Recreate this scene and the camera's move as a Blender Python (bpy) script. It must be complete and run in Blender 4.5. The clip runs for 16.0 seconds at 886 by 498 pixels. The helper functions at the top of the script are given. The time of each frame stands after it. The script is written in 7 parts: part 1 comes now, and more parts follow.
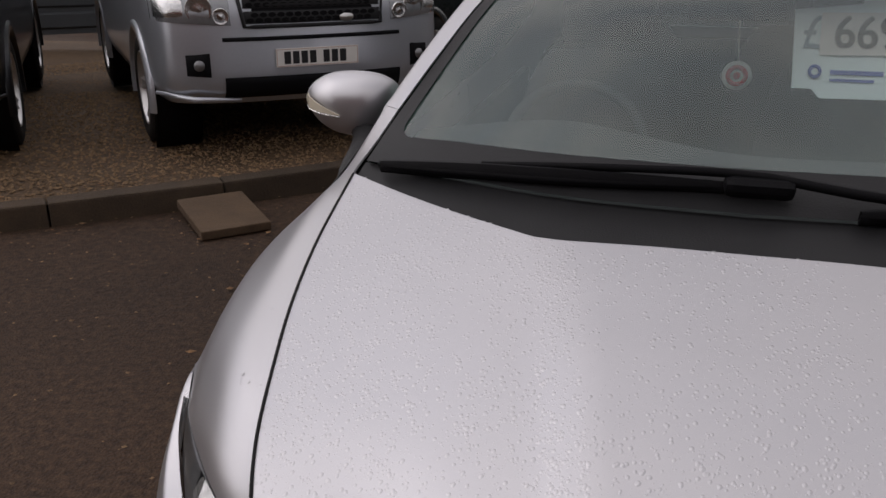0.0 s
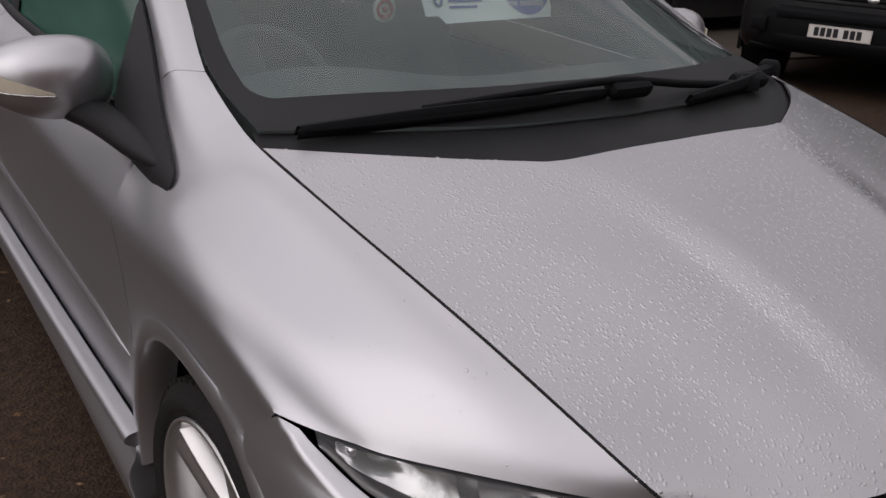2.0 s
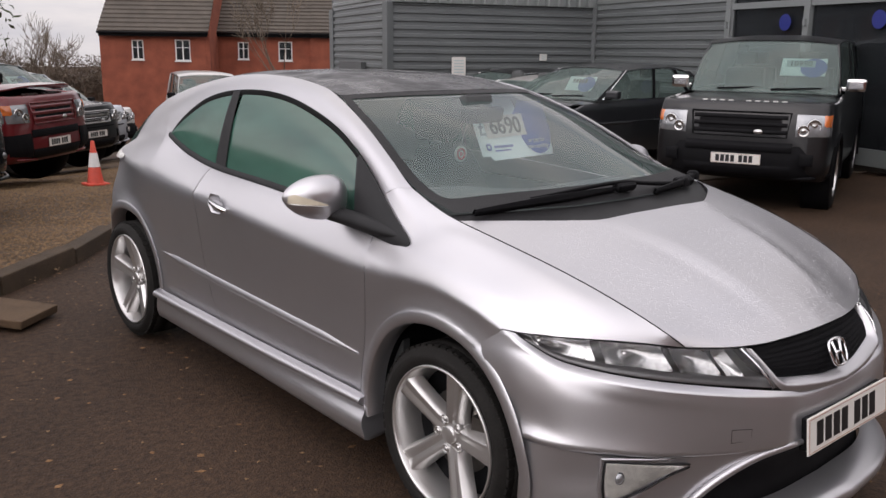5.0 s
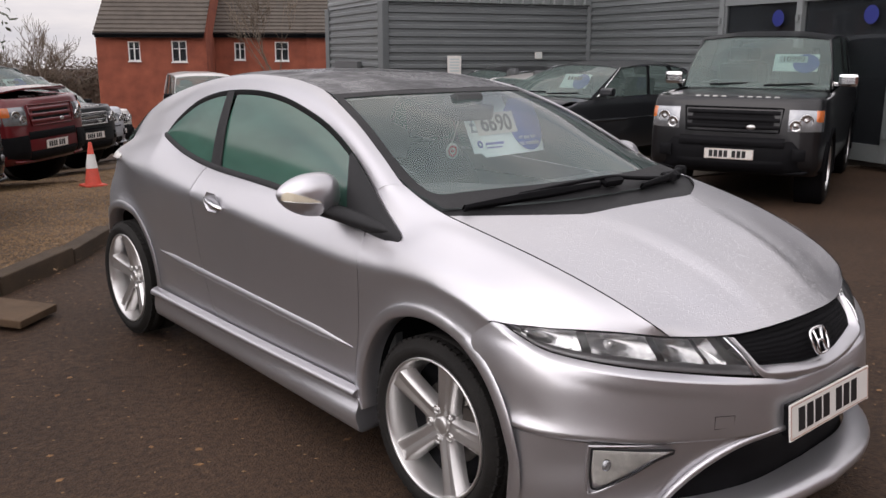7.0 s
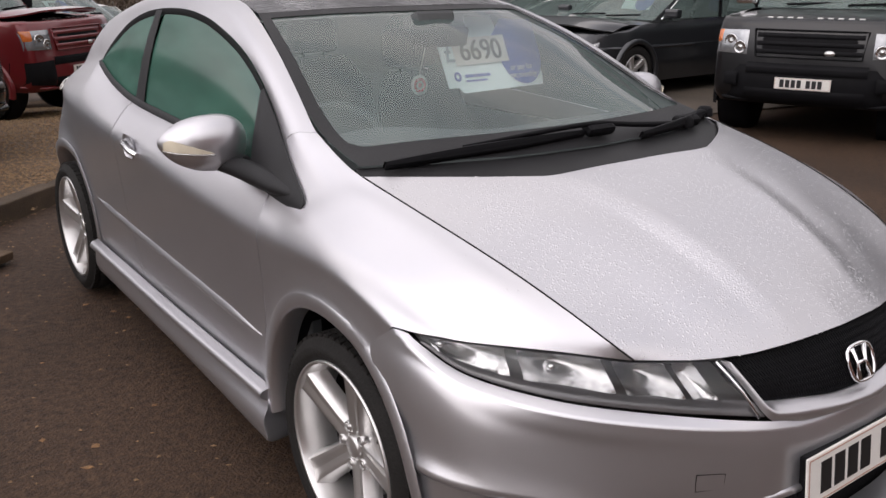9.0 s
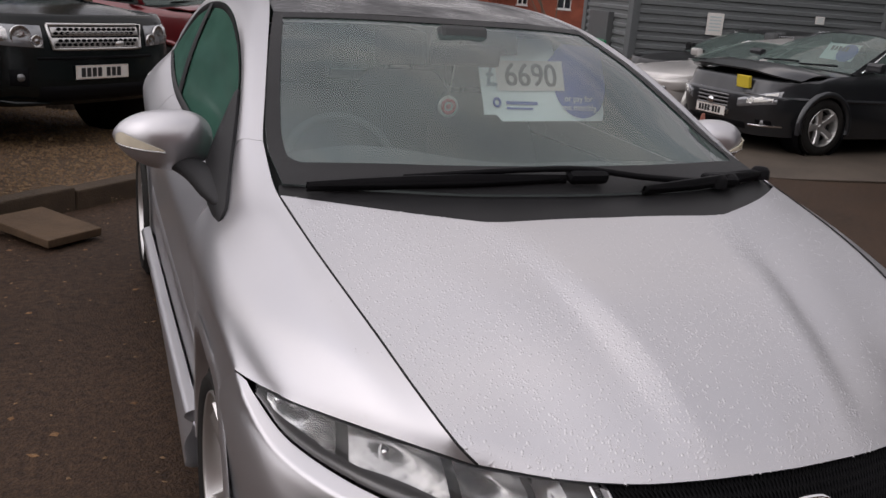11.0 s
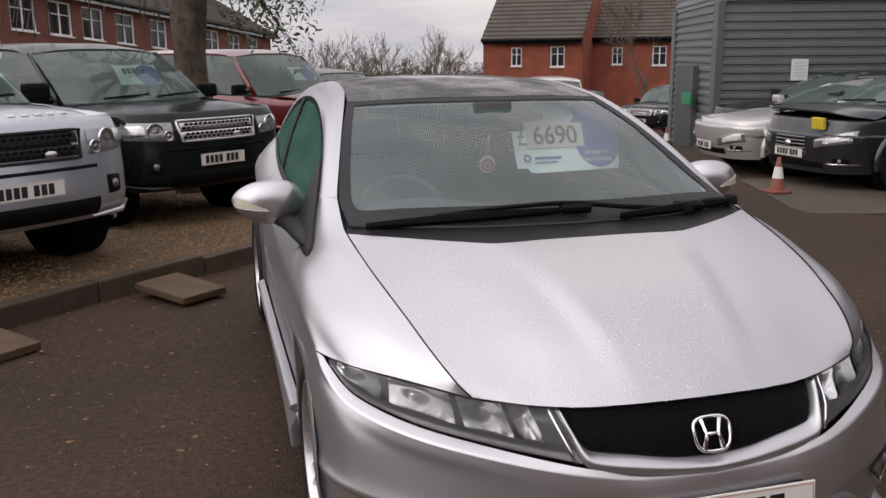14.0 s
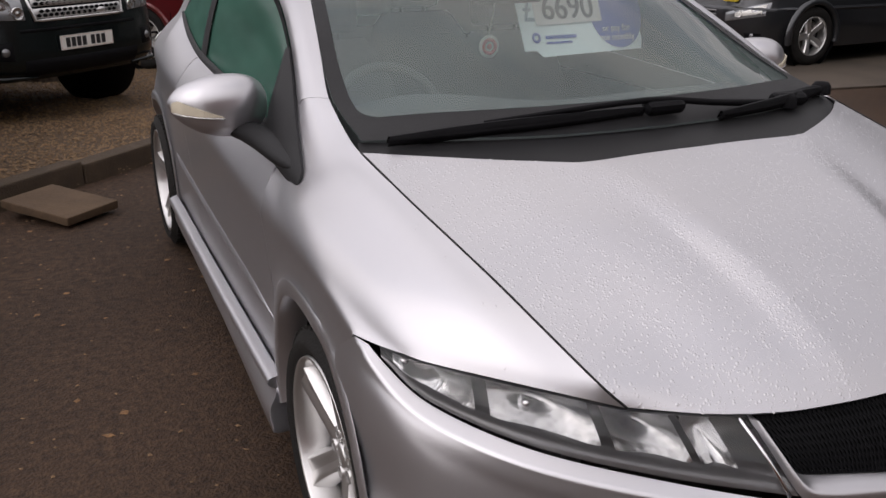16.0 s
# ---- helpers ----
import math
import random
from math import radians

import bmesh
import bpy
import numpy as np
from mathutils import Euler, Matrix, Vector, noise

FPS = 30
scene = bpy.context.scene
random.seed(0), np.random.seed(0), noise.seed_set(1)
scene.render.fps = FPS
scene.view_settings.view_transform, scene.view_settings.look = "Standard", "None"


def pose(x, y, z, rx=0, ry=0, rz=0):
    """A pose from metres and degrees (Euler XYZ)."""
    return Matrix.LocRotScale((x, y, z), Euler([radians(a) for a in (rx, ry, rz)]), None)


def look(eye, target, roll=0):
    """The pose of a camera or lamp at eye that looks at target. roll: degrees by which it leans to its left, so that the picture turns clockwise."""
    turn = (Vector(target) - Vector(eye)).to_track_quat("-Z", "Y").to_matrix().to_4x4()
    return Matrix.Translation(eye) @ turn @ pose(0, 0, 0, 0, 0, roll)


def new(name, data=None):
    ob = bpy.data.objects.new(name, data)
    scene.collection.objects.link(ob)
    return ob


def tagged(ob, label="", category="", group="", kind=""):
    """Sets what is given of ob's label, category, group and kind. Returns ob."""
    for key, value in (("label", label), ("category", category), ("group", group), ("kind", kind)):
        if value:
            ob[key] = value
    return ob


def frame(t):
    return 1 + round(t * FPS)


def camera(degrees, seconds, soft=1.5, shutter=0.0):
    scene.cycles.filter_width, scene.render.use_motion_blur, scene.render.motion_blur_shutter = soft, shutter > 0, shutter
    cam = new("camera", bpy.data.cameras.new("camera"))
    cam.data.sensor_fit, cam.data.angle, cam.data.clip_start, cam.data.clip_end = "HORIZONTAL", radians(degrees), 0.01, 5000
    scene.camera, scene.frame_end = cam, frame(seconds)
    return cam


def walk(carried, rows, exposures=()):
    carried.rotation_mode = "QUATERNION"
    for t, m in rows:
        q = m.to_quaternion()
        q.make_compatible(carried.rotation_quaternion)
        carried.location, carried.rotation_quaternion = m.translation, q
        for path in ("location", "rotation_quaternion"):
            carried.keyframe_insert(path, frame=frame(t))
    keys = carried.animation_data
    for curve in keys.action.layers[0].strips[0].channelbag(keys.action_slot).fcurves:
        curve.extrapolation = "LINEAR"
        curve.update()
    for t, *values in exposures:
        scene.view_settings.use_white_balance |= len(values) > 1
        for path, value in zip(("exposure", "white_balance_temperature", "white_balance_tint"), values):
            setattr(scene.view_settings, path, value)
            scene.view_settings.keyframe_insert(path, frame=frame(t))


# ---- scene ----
cam = camera(53.7, 16.0)
PATH = [
    (0, (-0.134, -0.536, 1.476), (-0.608, 1.278, 0.778), 0.2),
    (0.5, (-0.481, -0.439, 1.447), (-0.613, 1.417, 0.714), 2.3),
    (1, (-0.873, -0.327, 1.441), (-0.613, 1.521, 0.724), 0.5),
    (1.5, (-1.058, -0.237, 1.458), (-0.45, 1.528, 0.742), -0.4),
    (2, (-1.295, -0.281, 1.425), (-0.188, 1.203, 0.668), 3.2),
    (2.5, (-1.54, -0.375, 1.422), (-0.197, 0.841, 0.577), 3.2),
    (3, (-1.783, -0.553, 1.462), (-0.459, 0.723, 0.674), -0.8),
    (3.5, (-2.003, -0.646, 1.491), (-0.814, 0.834, 0.862), -4.1),
    (4, (-2.309, -0.769, 1.54), (-1.098, 0.76, 1.096), -2.8),
    (4.5, (-2.463, -0.921, 1.552), (-1.215, 0.575, 1.099), -1.0),
    (5, (-2.629, -1.104, 1.575), (-1.345, 0.364, 1.13), 0.7),
    (5.2, (-2.686, -1.164, 1.588), (-1.39, 0.296, 1.152), 0.9),
    (7.3, (-2.632, -1.172, 1.571), (-1.353, 0.297, 1.117), -0.2),
    (7.5, (-2.582, -1.13, 1.566), (-1.313, 0.34, 1.088), -0.4),
    (8, (-2.394, -0.97, 1.538), (-1.144, 0.5, 1.012), -0.4),
    (8.5, (-2.154, -0.899, 1.525), (-0.942, 0.588, 0.958), -0.2),
    (9, (-1.839, -0.874, 1.525), (-0.714, 0.663, 0.916), -0.1),
    (9.2, (-1.724, -0.841, 1.513), (-0.626, 0.713, 0.897), 0.4),
    (11.3, (-1.086, -0.953, 1.498), (-0.402, 0.835, 0.918), 3.2),
    (11.5, (-1.071, -1.075, 1.525), (-0.433, 0.727, 0.938), 2.0),
    (12, (-1.088, -1.318, 1.556), (-0.505, 0.512, 0.997), 1.7),
    (12.5, (-1.13, -1.529, 1.575), (-0.566, 0.318, 1.056), 1.6),
    (13, (-1.146, -1.677, 1.595), (-0.605, 0.19, 1.121), 1.1),
    (13.5, (-1.126, -1.751, 1.602), (-0.614, 0.134, 1.172), -0.0),
    (13.7, (-1.114, -1.757, 1.594), (-0.613, 0.133, 1.173), -0.5),
    (14, (-1.148, -1.692, 1.576), (-0.627, 0.19, 1.14), -0.5),
    (14.5, (-1.203, -1.533, 1.547), (-0.643, 0.318, 1.038), -0.3),
    (15, (-1.297, -1.286, 1.531), (-0.657, 0.518, 0.951), 0.5),
    (15.5, (-1.334, -1.05, 1.523), (-0.622, 0.707, 0.885), 0.4),
    (16, (-1.341, -0.784, 1.497), (-0.558, 0.919, 0.799), -0.1),
]
walk(cam, [(t, look(eye, target, roll)) for t, eye, target, roll in PATH], [(0, -1.1, 6470, 17), (1.0, -1.0, 6470, 17), (1.6, -0.9, 6470, 17), (2.5, -1.2, 6470, 17), (3.2, -0.9, 6470, 17), (4, -0.35, 6470, 17), (9.2, -0.2, 6470, 17), (11.3, -0.75, 6470, 17), (12.5, -0.55, 6470, 17), (13.5, -0.4, 6470, 17), (15.5, -0.45, 6470, 17), (16, -0.55, 6470, 17)])

# ---- world and light: flat overcast winter sky ----
world = bpy.data.worlds.new("overcast")
scene.world = world
world.use_nodes = True
wn, wl = world.node_tree.nodes, world.node_tree.links
wn.clear()
w_out = wn.new("ShaderNodeOutputWorld")
w_bg = wn.new("ShaderNodeBackground")
w_sky = wn.new("ShaderNodeTexSky")
w_sky.sky_type = "NISHITA"
w_sky.sun_disc = False
w_sky.sun_elevation = radians(33)
w_sky.sun_rotation = radians(262)
w_hsv = wn.new("ShaderNodeHueSaturation")
w_hsv.inputs["Saturation"].default_value = 0.25
w_co = wn.new("ShaderNodeTexCoord")
w_map = wn.new("ShaderNodeMapping")
w_map.inputs["Scale"].default_value = (1.0, 1.0, 4.6)
w_noise = wn.new("ShaderNodeTexNoise")
w_noise.inputs["Scale"].default_value = 2.4
w_noise.inputs["Detail"].default_value = 6
w_noise.inputs["Roughness"].default_value = 0.55
w_ramp = wn.new("ShaderNodeValToRGB")
w_ramp.color_ramp.elements[0].position, w_ramp.color_ramp.elements[0].color = 0.36, (5.9, 6.05, 6.5, 1)
w_ramp.color_ramp.elements[1].position, w_ramp.color_ramp.elements[1].color = 0.66, (11.0, 10.5, 9.8, 1)
w_mix = wn.new("ShaderNodeMix")
w_mix.data_type = "RGBA"
w_mix.inputs[0].default_value = 0.88
wl.new(w_sky.outputs[0], w_hsv.inputs["Color"])
wl.new(w_co.outputs["Generated"], w_map.inputs[0])
wl.new(w_map.outputs[0], w_noise.inputs["Vector"])
wl.new(w_noise.outputs[0], w_ramp.inputs[0])
wl.new(w_hsv.outputs[0], w_mix.inputs[6])
wl.new(w_ramp.outputs[0], w_mix.inputs[7])
wl.new(w_mix.outputs[2], w_bg.inputs[0])
# an overcast sky is about three times as bright overhead as at the horizon
w_sep = wn.new("ShaderNodeSeparateXYZ")
w_rise = wn.new("ShaderNodeMapRange")
w_rise.inputs[1].default_value, w_rise.inputs[2].default_value = 0.02, 0.85
w_rise.inputs[3].default_value, w_rise.inputs[4].default_value = 0.135, 0.205
wl.new(w_co.outputs["Generated"], w_sep.inputs[0])
wl.new(w_sep.outputs[2], w_rise.inputs[0])
# the cloud is thinnest, and brightest, on the side of the hidden sun
w_dot = wn.new("ShaderNodeVectorMath")
w_dot.operation = "DOT_PRODUCT"
w_dot.inputs[1].default_value = (-0.84, -0.12, 0.53)
w_glow = wn.new("ShaderNodeMapRange")
w_glow.interpolation_type = "SMOOTHSTEP"
w_glow.inputs[1].default_value, w_glow.inputs[2].default_value = -0.15, 1.0
w_glow.inputs[3].default_value, w_glow.inputs[4].default_value = 0.86, 1.52
w_mul = wn.new("ShaderNodeMath")
w_mul.operation = "MULTIPLY"
wl.new(w_co.outputs["Generated"], w_dot.inputs[0])
wl.new(w_dot.outputs["Value"], w_glow.inputs[0])
wl.new(w_rise.outputs[0], w_mul.inputs[0])
wl.new(w_glow.outputs[0], w_mul.inputs[1])
wl.new(w_mul.outputs[0], w_bg.inputs[1])
wl.new(w_bg.outputs[0], w_out.inputs[0])
sun = new("sun", bpy.data.lights.new("sun", "SUN"))
sun.data.energy, sun.data.angle, sun.data.color = 0.5, radians(50), (1, 0.96, 0.9)
sun.matrix_world = look((-10, 0.5, 6.5), (0, 2, 0))

# ---- materials ----


def mat(name, colour, rough=0.6, metal=0.0, vary=0.15, scale=6.0, bump=0.0, bump_scale=60.0, coat=0.0, spec=0.5, second=None, each=0.0, patch=0.0, wet=0.0):
    """A principled material: two scales of noise in its colour, a fine relief, wide patches, wet gloss."""
    m = bpy.data.materials.new(name)
    m.use_nodes = True
    n, l = m.node_tree.nodes, m.node_tree.links
    p = n["Principled BSDF"]
    p.inputs["Roughness"].default_value, p.inputs["Metallic"].default_value = rough, metal
    p.inputs["Coat Weight"].default_value, p.inputs["Coat Roughness"].default_value = coat, 0.06
    p.inputs["Specular IOR Level"].default_value = spec
    co = n.new("ShaderNodeTexCoord")
    big, fine = n.new("ShaderNodeTexNoise"), n.new("ShaderNodeTexNoise")
    big.inputs["Scale"].default_value, big.inputs["Detail"].default_value = scale, 4
    fine.inputs["Scale"].default_value, fine.inputs["Detail"].default_value = bump_scale, 3
    l.new(co.outputs["Object"], big.inputs["Vector"])
    l.new(co.outputs["Object"], fine.inputs["Vector"])
    add = n.new("ShaderNodeMath")
    add.operation = "MULTIPLY_ADD"
    l.new(big.outputs[0], add.inputs[0])
    add.inputs[1].default_value = 0.6
    half = n.new("ShaderNodeMath")
    half.operation = "MULTIPLY"
    half.inputs[1].default_value = 0.4
    l.new(fine.outputs[0], half.inputs[0])
    l.new(half.outputs[0], add.inputs[2])
    ramp = n.new("ShaderNodeValToRGB")
    c1 = second or colour
    ramp.color_ramp.elements[0].position, ramp.color_ramp.elements[1].position = 0.3, 0.7
    ramp.color_ramp.elements[0].color = (*[max(0.0, v * (1 - vary)) for v in colour], 1)
    ramp.color_ramp.elements[1].color = (*[min(1.0, v * (1 + vary)) for v in c1], 1)
    l.new(add.outputs[0], ramp.inputs[0])
    last = ramp.outputs[0]
    if each:
        info, hsv, rng = n.new("ShaderNodeObjectInfo"), n.new("ShaderNodeHueSaturation"), n.new("ShaderNodeMapRange")
        rng.inputs[3].default_value, rng.inputs[4].default_value = 1 - each, 1 + each
        l.new(info.outputs["Random"], rng.inputs[0])
        l.new(rng.outputs[0], hsv.inputs["Value"])
        l.new(last, hsv.inputs["Color"])
        last = hsv.outputs[0]
    if patch or wet:
        wide = n.new("ShaderNodeTexNoise")
        wide.inputs["Scale"].default_value, wide.inputs["Detail"].default_value = (0.55 if patch else 3.5), 5
        l.new(co.outputs["Object"], wide.inputs["Vector"])
    if patch:
        hsv2, rng2 = n.new("ShaderNodeHueSaturation"), n.new("ShaderNodeMapRange")
        rng2.inputs[1].default_value, rng2.inputs[2].default_value = 0.3, 0.7
        rng2.inputs[3].default_value, rng2.inputs[4].default_value = 1 - patch, 1 + patch
        l.new(wide.outputs[0], rng2.inputs[0])
        l.new(rng2.outputs[0], hsv2.inputs["Value"])
        l.new(last, hsv2.inputs["Color"])
        last = hsv2.outputs[0]
    if wet:
        rng3 = n.new("ShaderNodeMapRange")
        rng3.inputs[1].default_value, rng3.inputs[2].default_value = 0.38, 0.62
        rng3.inputs[3].default_value, rng3.inputs[4].default_value = max(0.05, rough - wet), rough + wet
        l.new(wide.outputs[0], rng3.inputs[0])
        l.new(rng3.outputs[0], p.inputs["Roughness"])
    l.new(last, p.inputs["Base Color"])
    if bump:
        b = n.new("ShaderNodeBump")
        b.inputs["Strength"].default_value, b.inputs["Distance"].default_value = bump, 0.01
        l.new(fine.outputs[0], b.inputs["Height"])
        l.new(b.outputs[0], p.inputs["Normal"])
    return m


def glass_mat(name, tint, gloss=1.0, rough=0.02, haze=0.0, haze_colour=(0.5, 0.5, 0.5)):
    """A thin pane: light passes tinted, and the surface mirrors more at a slant. haze: a diffuse film painted in for
    pale reflections, mist and tint.
    """
    m = bpy.data.materials.new(name)
    m.use_nodes = True
    n, l = m.node_tree.nodes, m.node_tree.links
    n.clear()
    out, tr, gl, mix, fr = (n.new("ShaderNode" + k) for k in ("OutputMaterial", "BsdfTransparent", "BsdfGlossy", "MixShader", "Fresnel"))
    tr.inputs[0].default_value = (*tint, 1)
    gl.inputs["Roughness"].default_value = rough
    fr.inputs[0].default_value = 1.52
    k = n.new("ShaderNodeMath")
    k.operation = "MULTIPLY"
    k.inputs[1].default_value = gloss
    l.new(fr.outputs[0], k.inputs[0])
    l.new(k.outputs[0], mix.inputs[0])
    first = tr.outputs[0]
    if haze:
        df, hm = n.new("ShaderNodeBsdfDiffuse"), n.new("ShaderNodeMixShader")
        df.inputs[0].default_value = (*haze_colour, 1)
        nz = n.new("ShaderNodeTexNoise")
        nz.inputs["Scale"].default_value = 3.0
        mr = n.new("ShaderNodeMapRange")
        mr.inputs[3].default_value, mr.inputs[4].default_value = haze * 0.6, haze * 1.4
        l.new(nz.outputs[0], mr.inputs[0])
        l.new(mr.outputs[0], hm.inputs[0])
        l.new(first, hm.inputs[1])
        l.new(df.outputs[0], hm.inputs[2])
        first = hm.outputs[0]
    l.new(first, mix.inputs[1])
    l.new(gl.outputs[0], mix.inputs[2])
    l.new(mix.outputs[0], out.inputs[0])
    return m


M = dict(
    silver=mat("silver_metallic_paint", (0.555, 0.549, 0.569), 0.325, 0.88, 0.05, 2.0, 0.05, 900, coat=0.08),
    asphalt=mat("asphalt", (0.026, 0.0148, 0.0090), 0.75, 0, 0.6, 34, 1.0, 95, second=(0.052, 0.0305, 0.0180), spec=0.25, patch=0.28),
    gravel=mat("gravel_bed", (0.042, 0.0225, 0.0105), 0.85, 0, 0.6, 30, 1.0, 60, second=(0.095, 0.056, 0.026), patch=0.25),
    stone=mat("pebble", (0.060, 0.032, 0.013), 0.75, 0, 0.55, 30, 0.2, 200, second=(0.20, 0.125, 0.062)),
    kerb=mat("kerb_concrete", (0.049, 0.032, 0.018), 0.85, 0, 0.35, 7, 0.6, 90, each=0.14),
    slab=mat("slab_concrete", (0.080, 0.049, 0.026), 0.85, 0, 0.3, 8, 0.5, 80, each=0.1),
    pave=mat("pavement_concrete", (0.068, 0.052, 0.038), 0.8, 0, 0.3, 2, 0.4, 60, patch=0.2),
    clad=mat("grey_cladding", (0.130, 0.141, 0.143), 0.5, 0.1, 0.1, 1.2, 0.05, 30),
    clad_light=mat("grey_cladding_trim", (0.19, 0.205, 0.205), 0.5, 0.1, 0.08, 1.0, 0.05, 30),
    brick=mat("red_brick", (0.21, 0.05, 0.028), 0.85, 0, 0.3, 1.5, 0.3, 25, second=(0.26, 0.075, 0.04)),
    brick_old=mat("brown_brick", (0.16, 0.06, 0.04), 0.85, 0, 0.3, 1.5, 0.3, 25),
    tile=mat("roof_tile", (0.075, 0.062, 0.05), 0.8, 0, 0.3, 1.5, 0.4, 20),
    white=mat("white_paint", (0.78, 0.78, 0.76), 0.5, 0, 0.05, 5),
    black=mat("black_plastic", (0.006, 0.006, 0.007), 0.55, 0, 0.2, 10, 0.15, 250, spec=0.09),
    trim=mat("dark_grey_trim", (0.017, 0.017, 0.018), 0.5, 0, 0.2, 8, 0.1, 300, spec=0.2),
    rubber=mat("tyre_rubber", (0.0105, 0.0095, 0.0085), 0.8, 0, 0.4, 12, 0.3, 120, spec=0.3),
    alloy=mat("alloy", (0.62, 0.61, 0.60), 0.3, 0.85, 0.05, 8, 0.02, 300, coat=0.3),
    chrome=mat("chrome", (0.82, 0.82, 0.83), 0.1, 1.0, 0.03, 5),
    lampbowl=mat("lamp_reflector", (0.66, 0.66, 0.66), 0.22, 1.0, 0.12, 60, 0.12, 70),
    lampgrey=mat("lamp_housing", (0.20, 0.20, 0.205), 0.3, 0.5, 0.1, 20, coat=0.5),
    lampbright=mat("lamp_lens_bright", (0.30, 0.31, 0.325), 0.2, 0.6, 0.2, 9, 0.12, 30, coat=1.0),
    # near-white colour, painted for the sky mirrored in fog lamps and bowls
    lampwhite=mat("lamp_lens_white", (0.78, 0.77, 0.73), 0.25, 0.0, 0.2, 40, 0.2, 60, coat=0.6),
    lampdim=mat("lamp_reflector_dim", (0.48, 0.48, 0.48), 0.27, 1.0, 0.15, 60, 0.15, 60),
    roofblack=mat("black_roof_panel", (0.020, 0.020, 0.023), 0.32, 0, 0.5, 9, 0.3, 45, spec=0.5, wet=0.26),
    cabin=mat("cabin_plastic", (0.062, 0.066, 0.067), 0.75, 0, 0.15, 6),
    fabric=mat("seat_fabric", (0.085, 0.085, 0.088), 0.95, 0, 0.2, 9),
    plate=mat("plate_white", (0.72, 0.70, 0.66), 0.35, 0, 0.03, 20),
    plate_y=mat("plate_edge", (0.45, 0.28, 0.22), 0.4, 0, 0.05, 20),
    ink=mat("black_ink", (0.01, 0.01, 0.011), 0.5, 0, 0.1, 20),
    card=mat("card_pale_blue", (0.84, 0.96, 0.96), 0.35, 0, 0.03, 8),
    card_blue=mat("card_blue", (0.055, 0.10, 0.42), 0.35, 0, 0.05, 8),
    lens_cream=mat("lens_cream", (0.62, 0.56, 0.44), 0.15, 0, 0.04, 30),
    card_grey=mat("card_grey", (0.50, 0.58, 0.58), 0.4, 0, 0.03, 8),
    pound=mat("pound_sign_blue_grey", (0.20, 0.30, 0.36), 0.5, 0, 0.05, 10),
    amber=mat("amber_lens", (0.55, 0.14, 0.03), 0.15, 0, 0.1, 30, coat=0.8),
    redlens=mat("red_lens", (0.4, 0.02, 0.02), 0.15, 0, 0.1, 30, coat=0.8),
    red=mat("red_metallic_paint", (0.135, 0.008, 0.011), 0.3, 0.3, 0.08, 3, coat=0.8),
    green=mat("dark_green_paint", (0.0035, 0.006, 0.006), 0.25, 0.0, 0.1, 3, coat=0.15, spec=0.32),
    dark=mat("black_paint", (0.007, 0.007, 0.008), 0.3, 0.1, 0.1, 3, coat=0.4, spec=0.35),
    grey=mat("charcoal_paint", (0.034, 0.036, 0.040), 0.3, 0.5, 0.08, 3, coat=0.8),
    bluegrey=mat("pale_silver_paint", (0.47, 0.49, 0.53), 0.32, 0.7, 0.04, 3, coat=0.7),
    warm=mat("warm_silver_paint", (0.60, 0.58, 0.56), 0.34, 0.55, 0.04, 3, coat=0.7),
    cone=mat("cone_orange", (0.55, 0.06, 0.03), 0.55, 0, 0.15, 8),
    cone_old=mat("cone_faded", (0.30, 0.075, 0.040), 0.7, 0, 0.35, 14, second=(0.16, 0.06, 0.04)),
    bark=mat("bark", (0.028, 0.020, 0.014), 0.9, 0, 0.5, 5, 1.0, 22, second=(0.095, 0.070, 0.048)),
    twig=mat("twig", (0.15, 0.118, 0.088), 0.9, 0, 0.3, 3),
    leaf=mat("leaf", (0.06, 0.075, 0.03), 0.7, 0, 0.4, 4),
    disc=mat("brake_disc", (0.12, 0.11, 0.10), 0.4, 0.8, 0.2, 20),
    yellow=mat("yellow_paper", (0.62, 0.48, 0.04), 0.5, 0, 0.05, 8),
    signgreen=mat("green_sign", (0.008, 0.25, 0.10), 0.4, 0, 0.05, 8),
    bluesign=mat("blue_sign", (0.014, 0.022, 0.17), 0.4, 0, 0.05, 8),
    silver_seam=mat("seam_black", (0.006, 0.006, 0.006), 0.9, 0, 0.1, 8),
    wood=mat("door_grey", (0.075, 0.08, 0.082), 0.5, 0, 0.1, 4),
    # the windscreen's pale film stands in for mist and mirrored sky
    glass=glass_mat("windscreen_glass", (0.92, 0.985, 0.97), 1.0, 0.02, 0.115, (0.42, 0.57, 0.54)),
    tint=glass_mat("green_tinted_glass", (0.05, 0.13, 0.10), 0.13, 0.12, 0.8, (0.050, 0.125, 0.095)),
    clear=glass_mat("lamp_lens", (0.93, 0.93, 0.93), 1.0, 0.03),
    # the greenish film here is painted in for sky mirrored on other cars' glass
    dim=glass_mat("car_glass", (0.42, 0.52, 0.49), 0.8, 0.03, 0.22, (0.30, 0.40, 0.37)),
    shop=glass_mat("shop_glass", (0.30, 0.32, 0.335), 0.6, 0.04, 0.22, (0.085, 0.095, 0.105)),
    dry_leaf=mat("dry_leaf", (0.10, 0.045, 0.018), 0.8, 0, 0.5, 30, 0.2, 100, second=(0.22, 0.12, 0.05)),
    fence=mat("fence_steel", (0.048, 0.053, 0.058), 0.5, 0.1, 0.12, 1.2, 0.05, 30),
    lining=mat("roof_lining_cloth", (0.62, 0.63, 0.61), 0.9, 0, 0.08, 10, 0.2, 200),
    water=mat("water_beads_on_silver", (0.56, 0.553, 0.57), 0.33, 0.86, 0.02, 5, coat=0.25),
)

# ---- mesh helpers ----


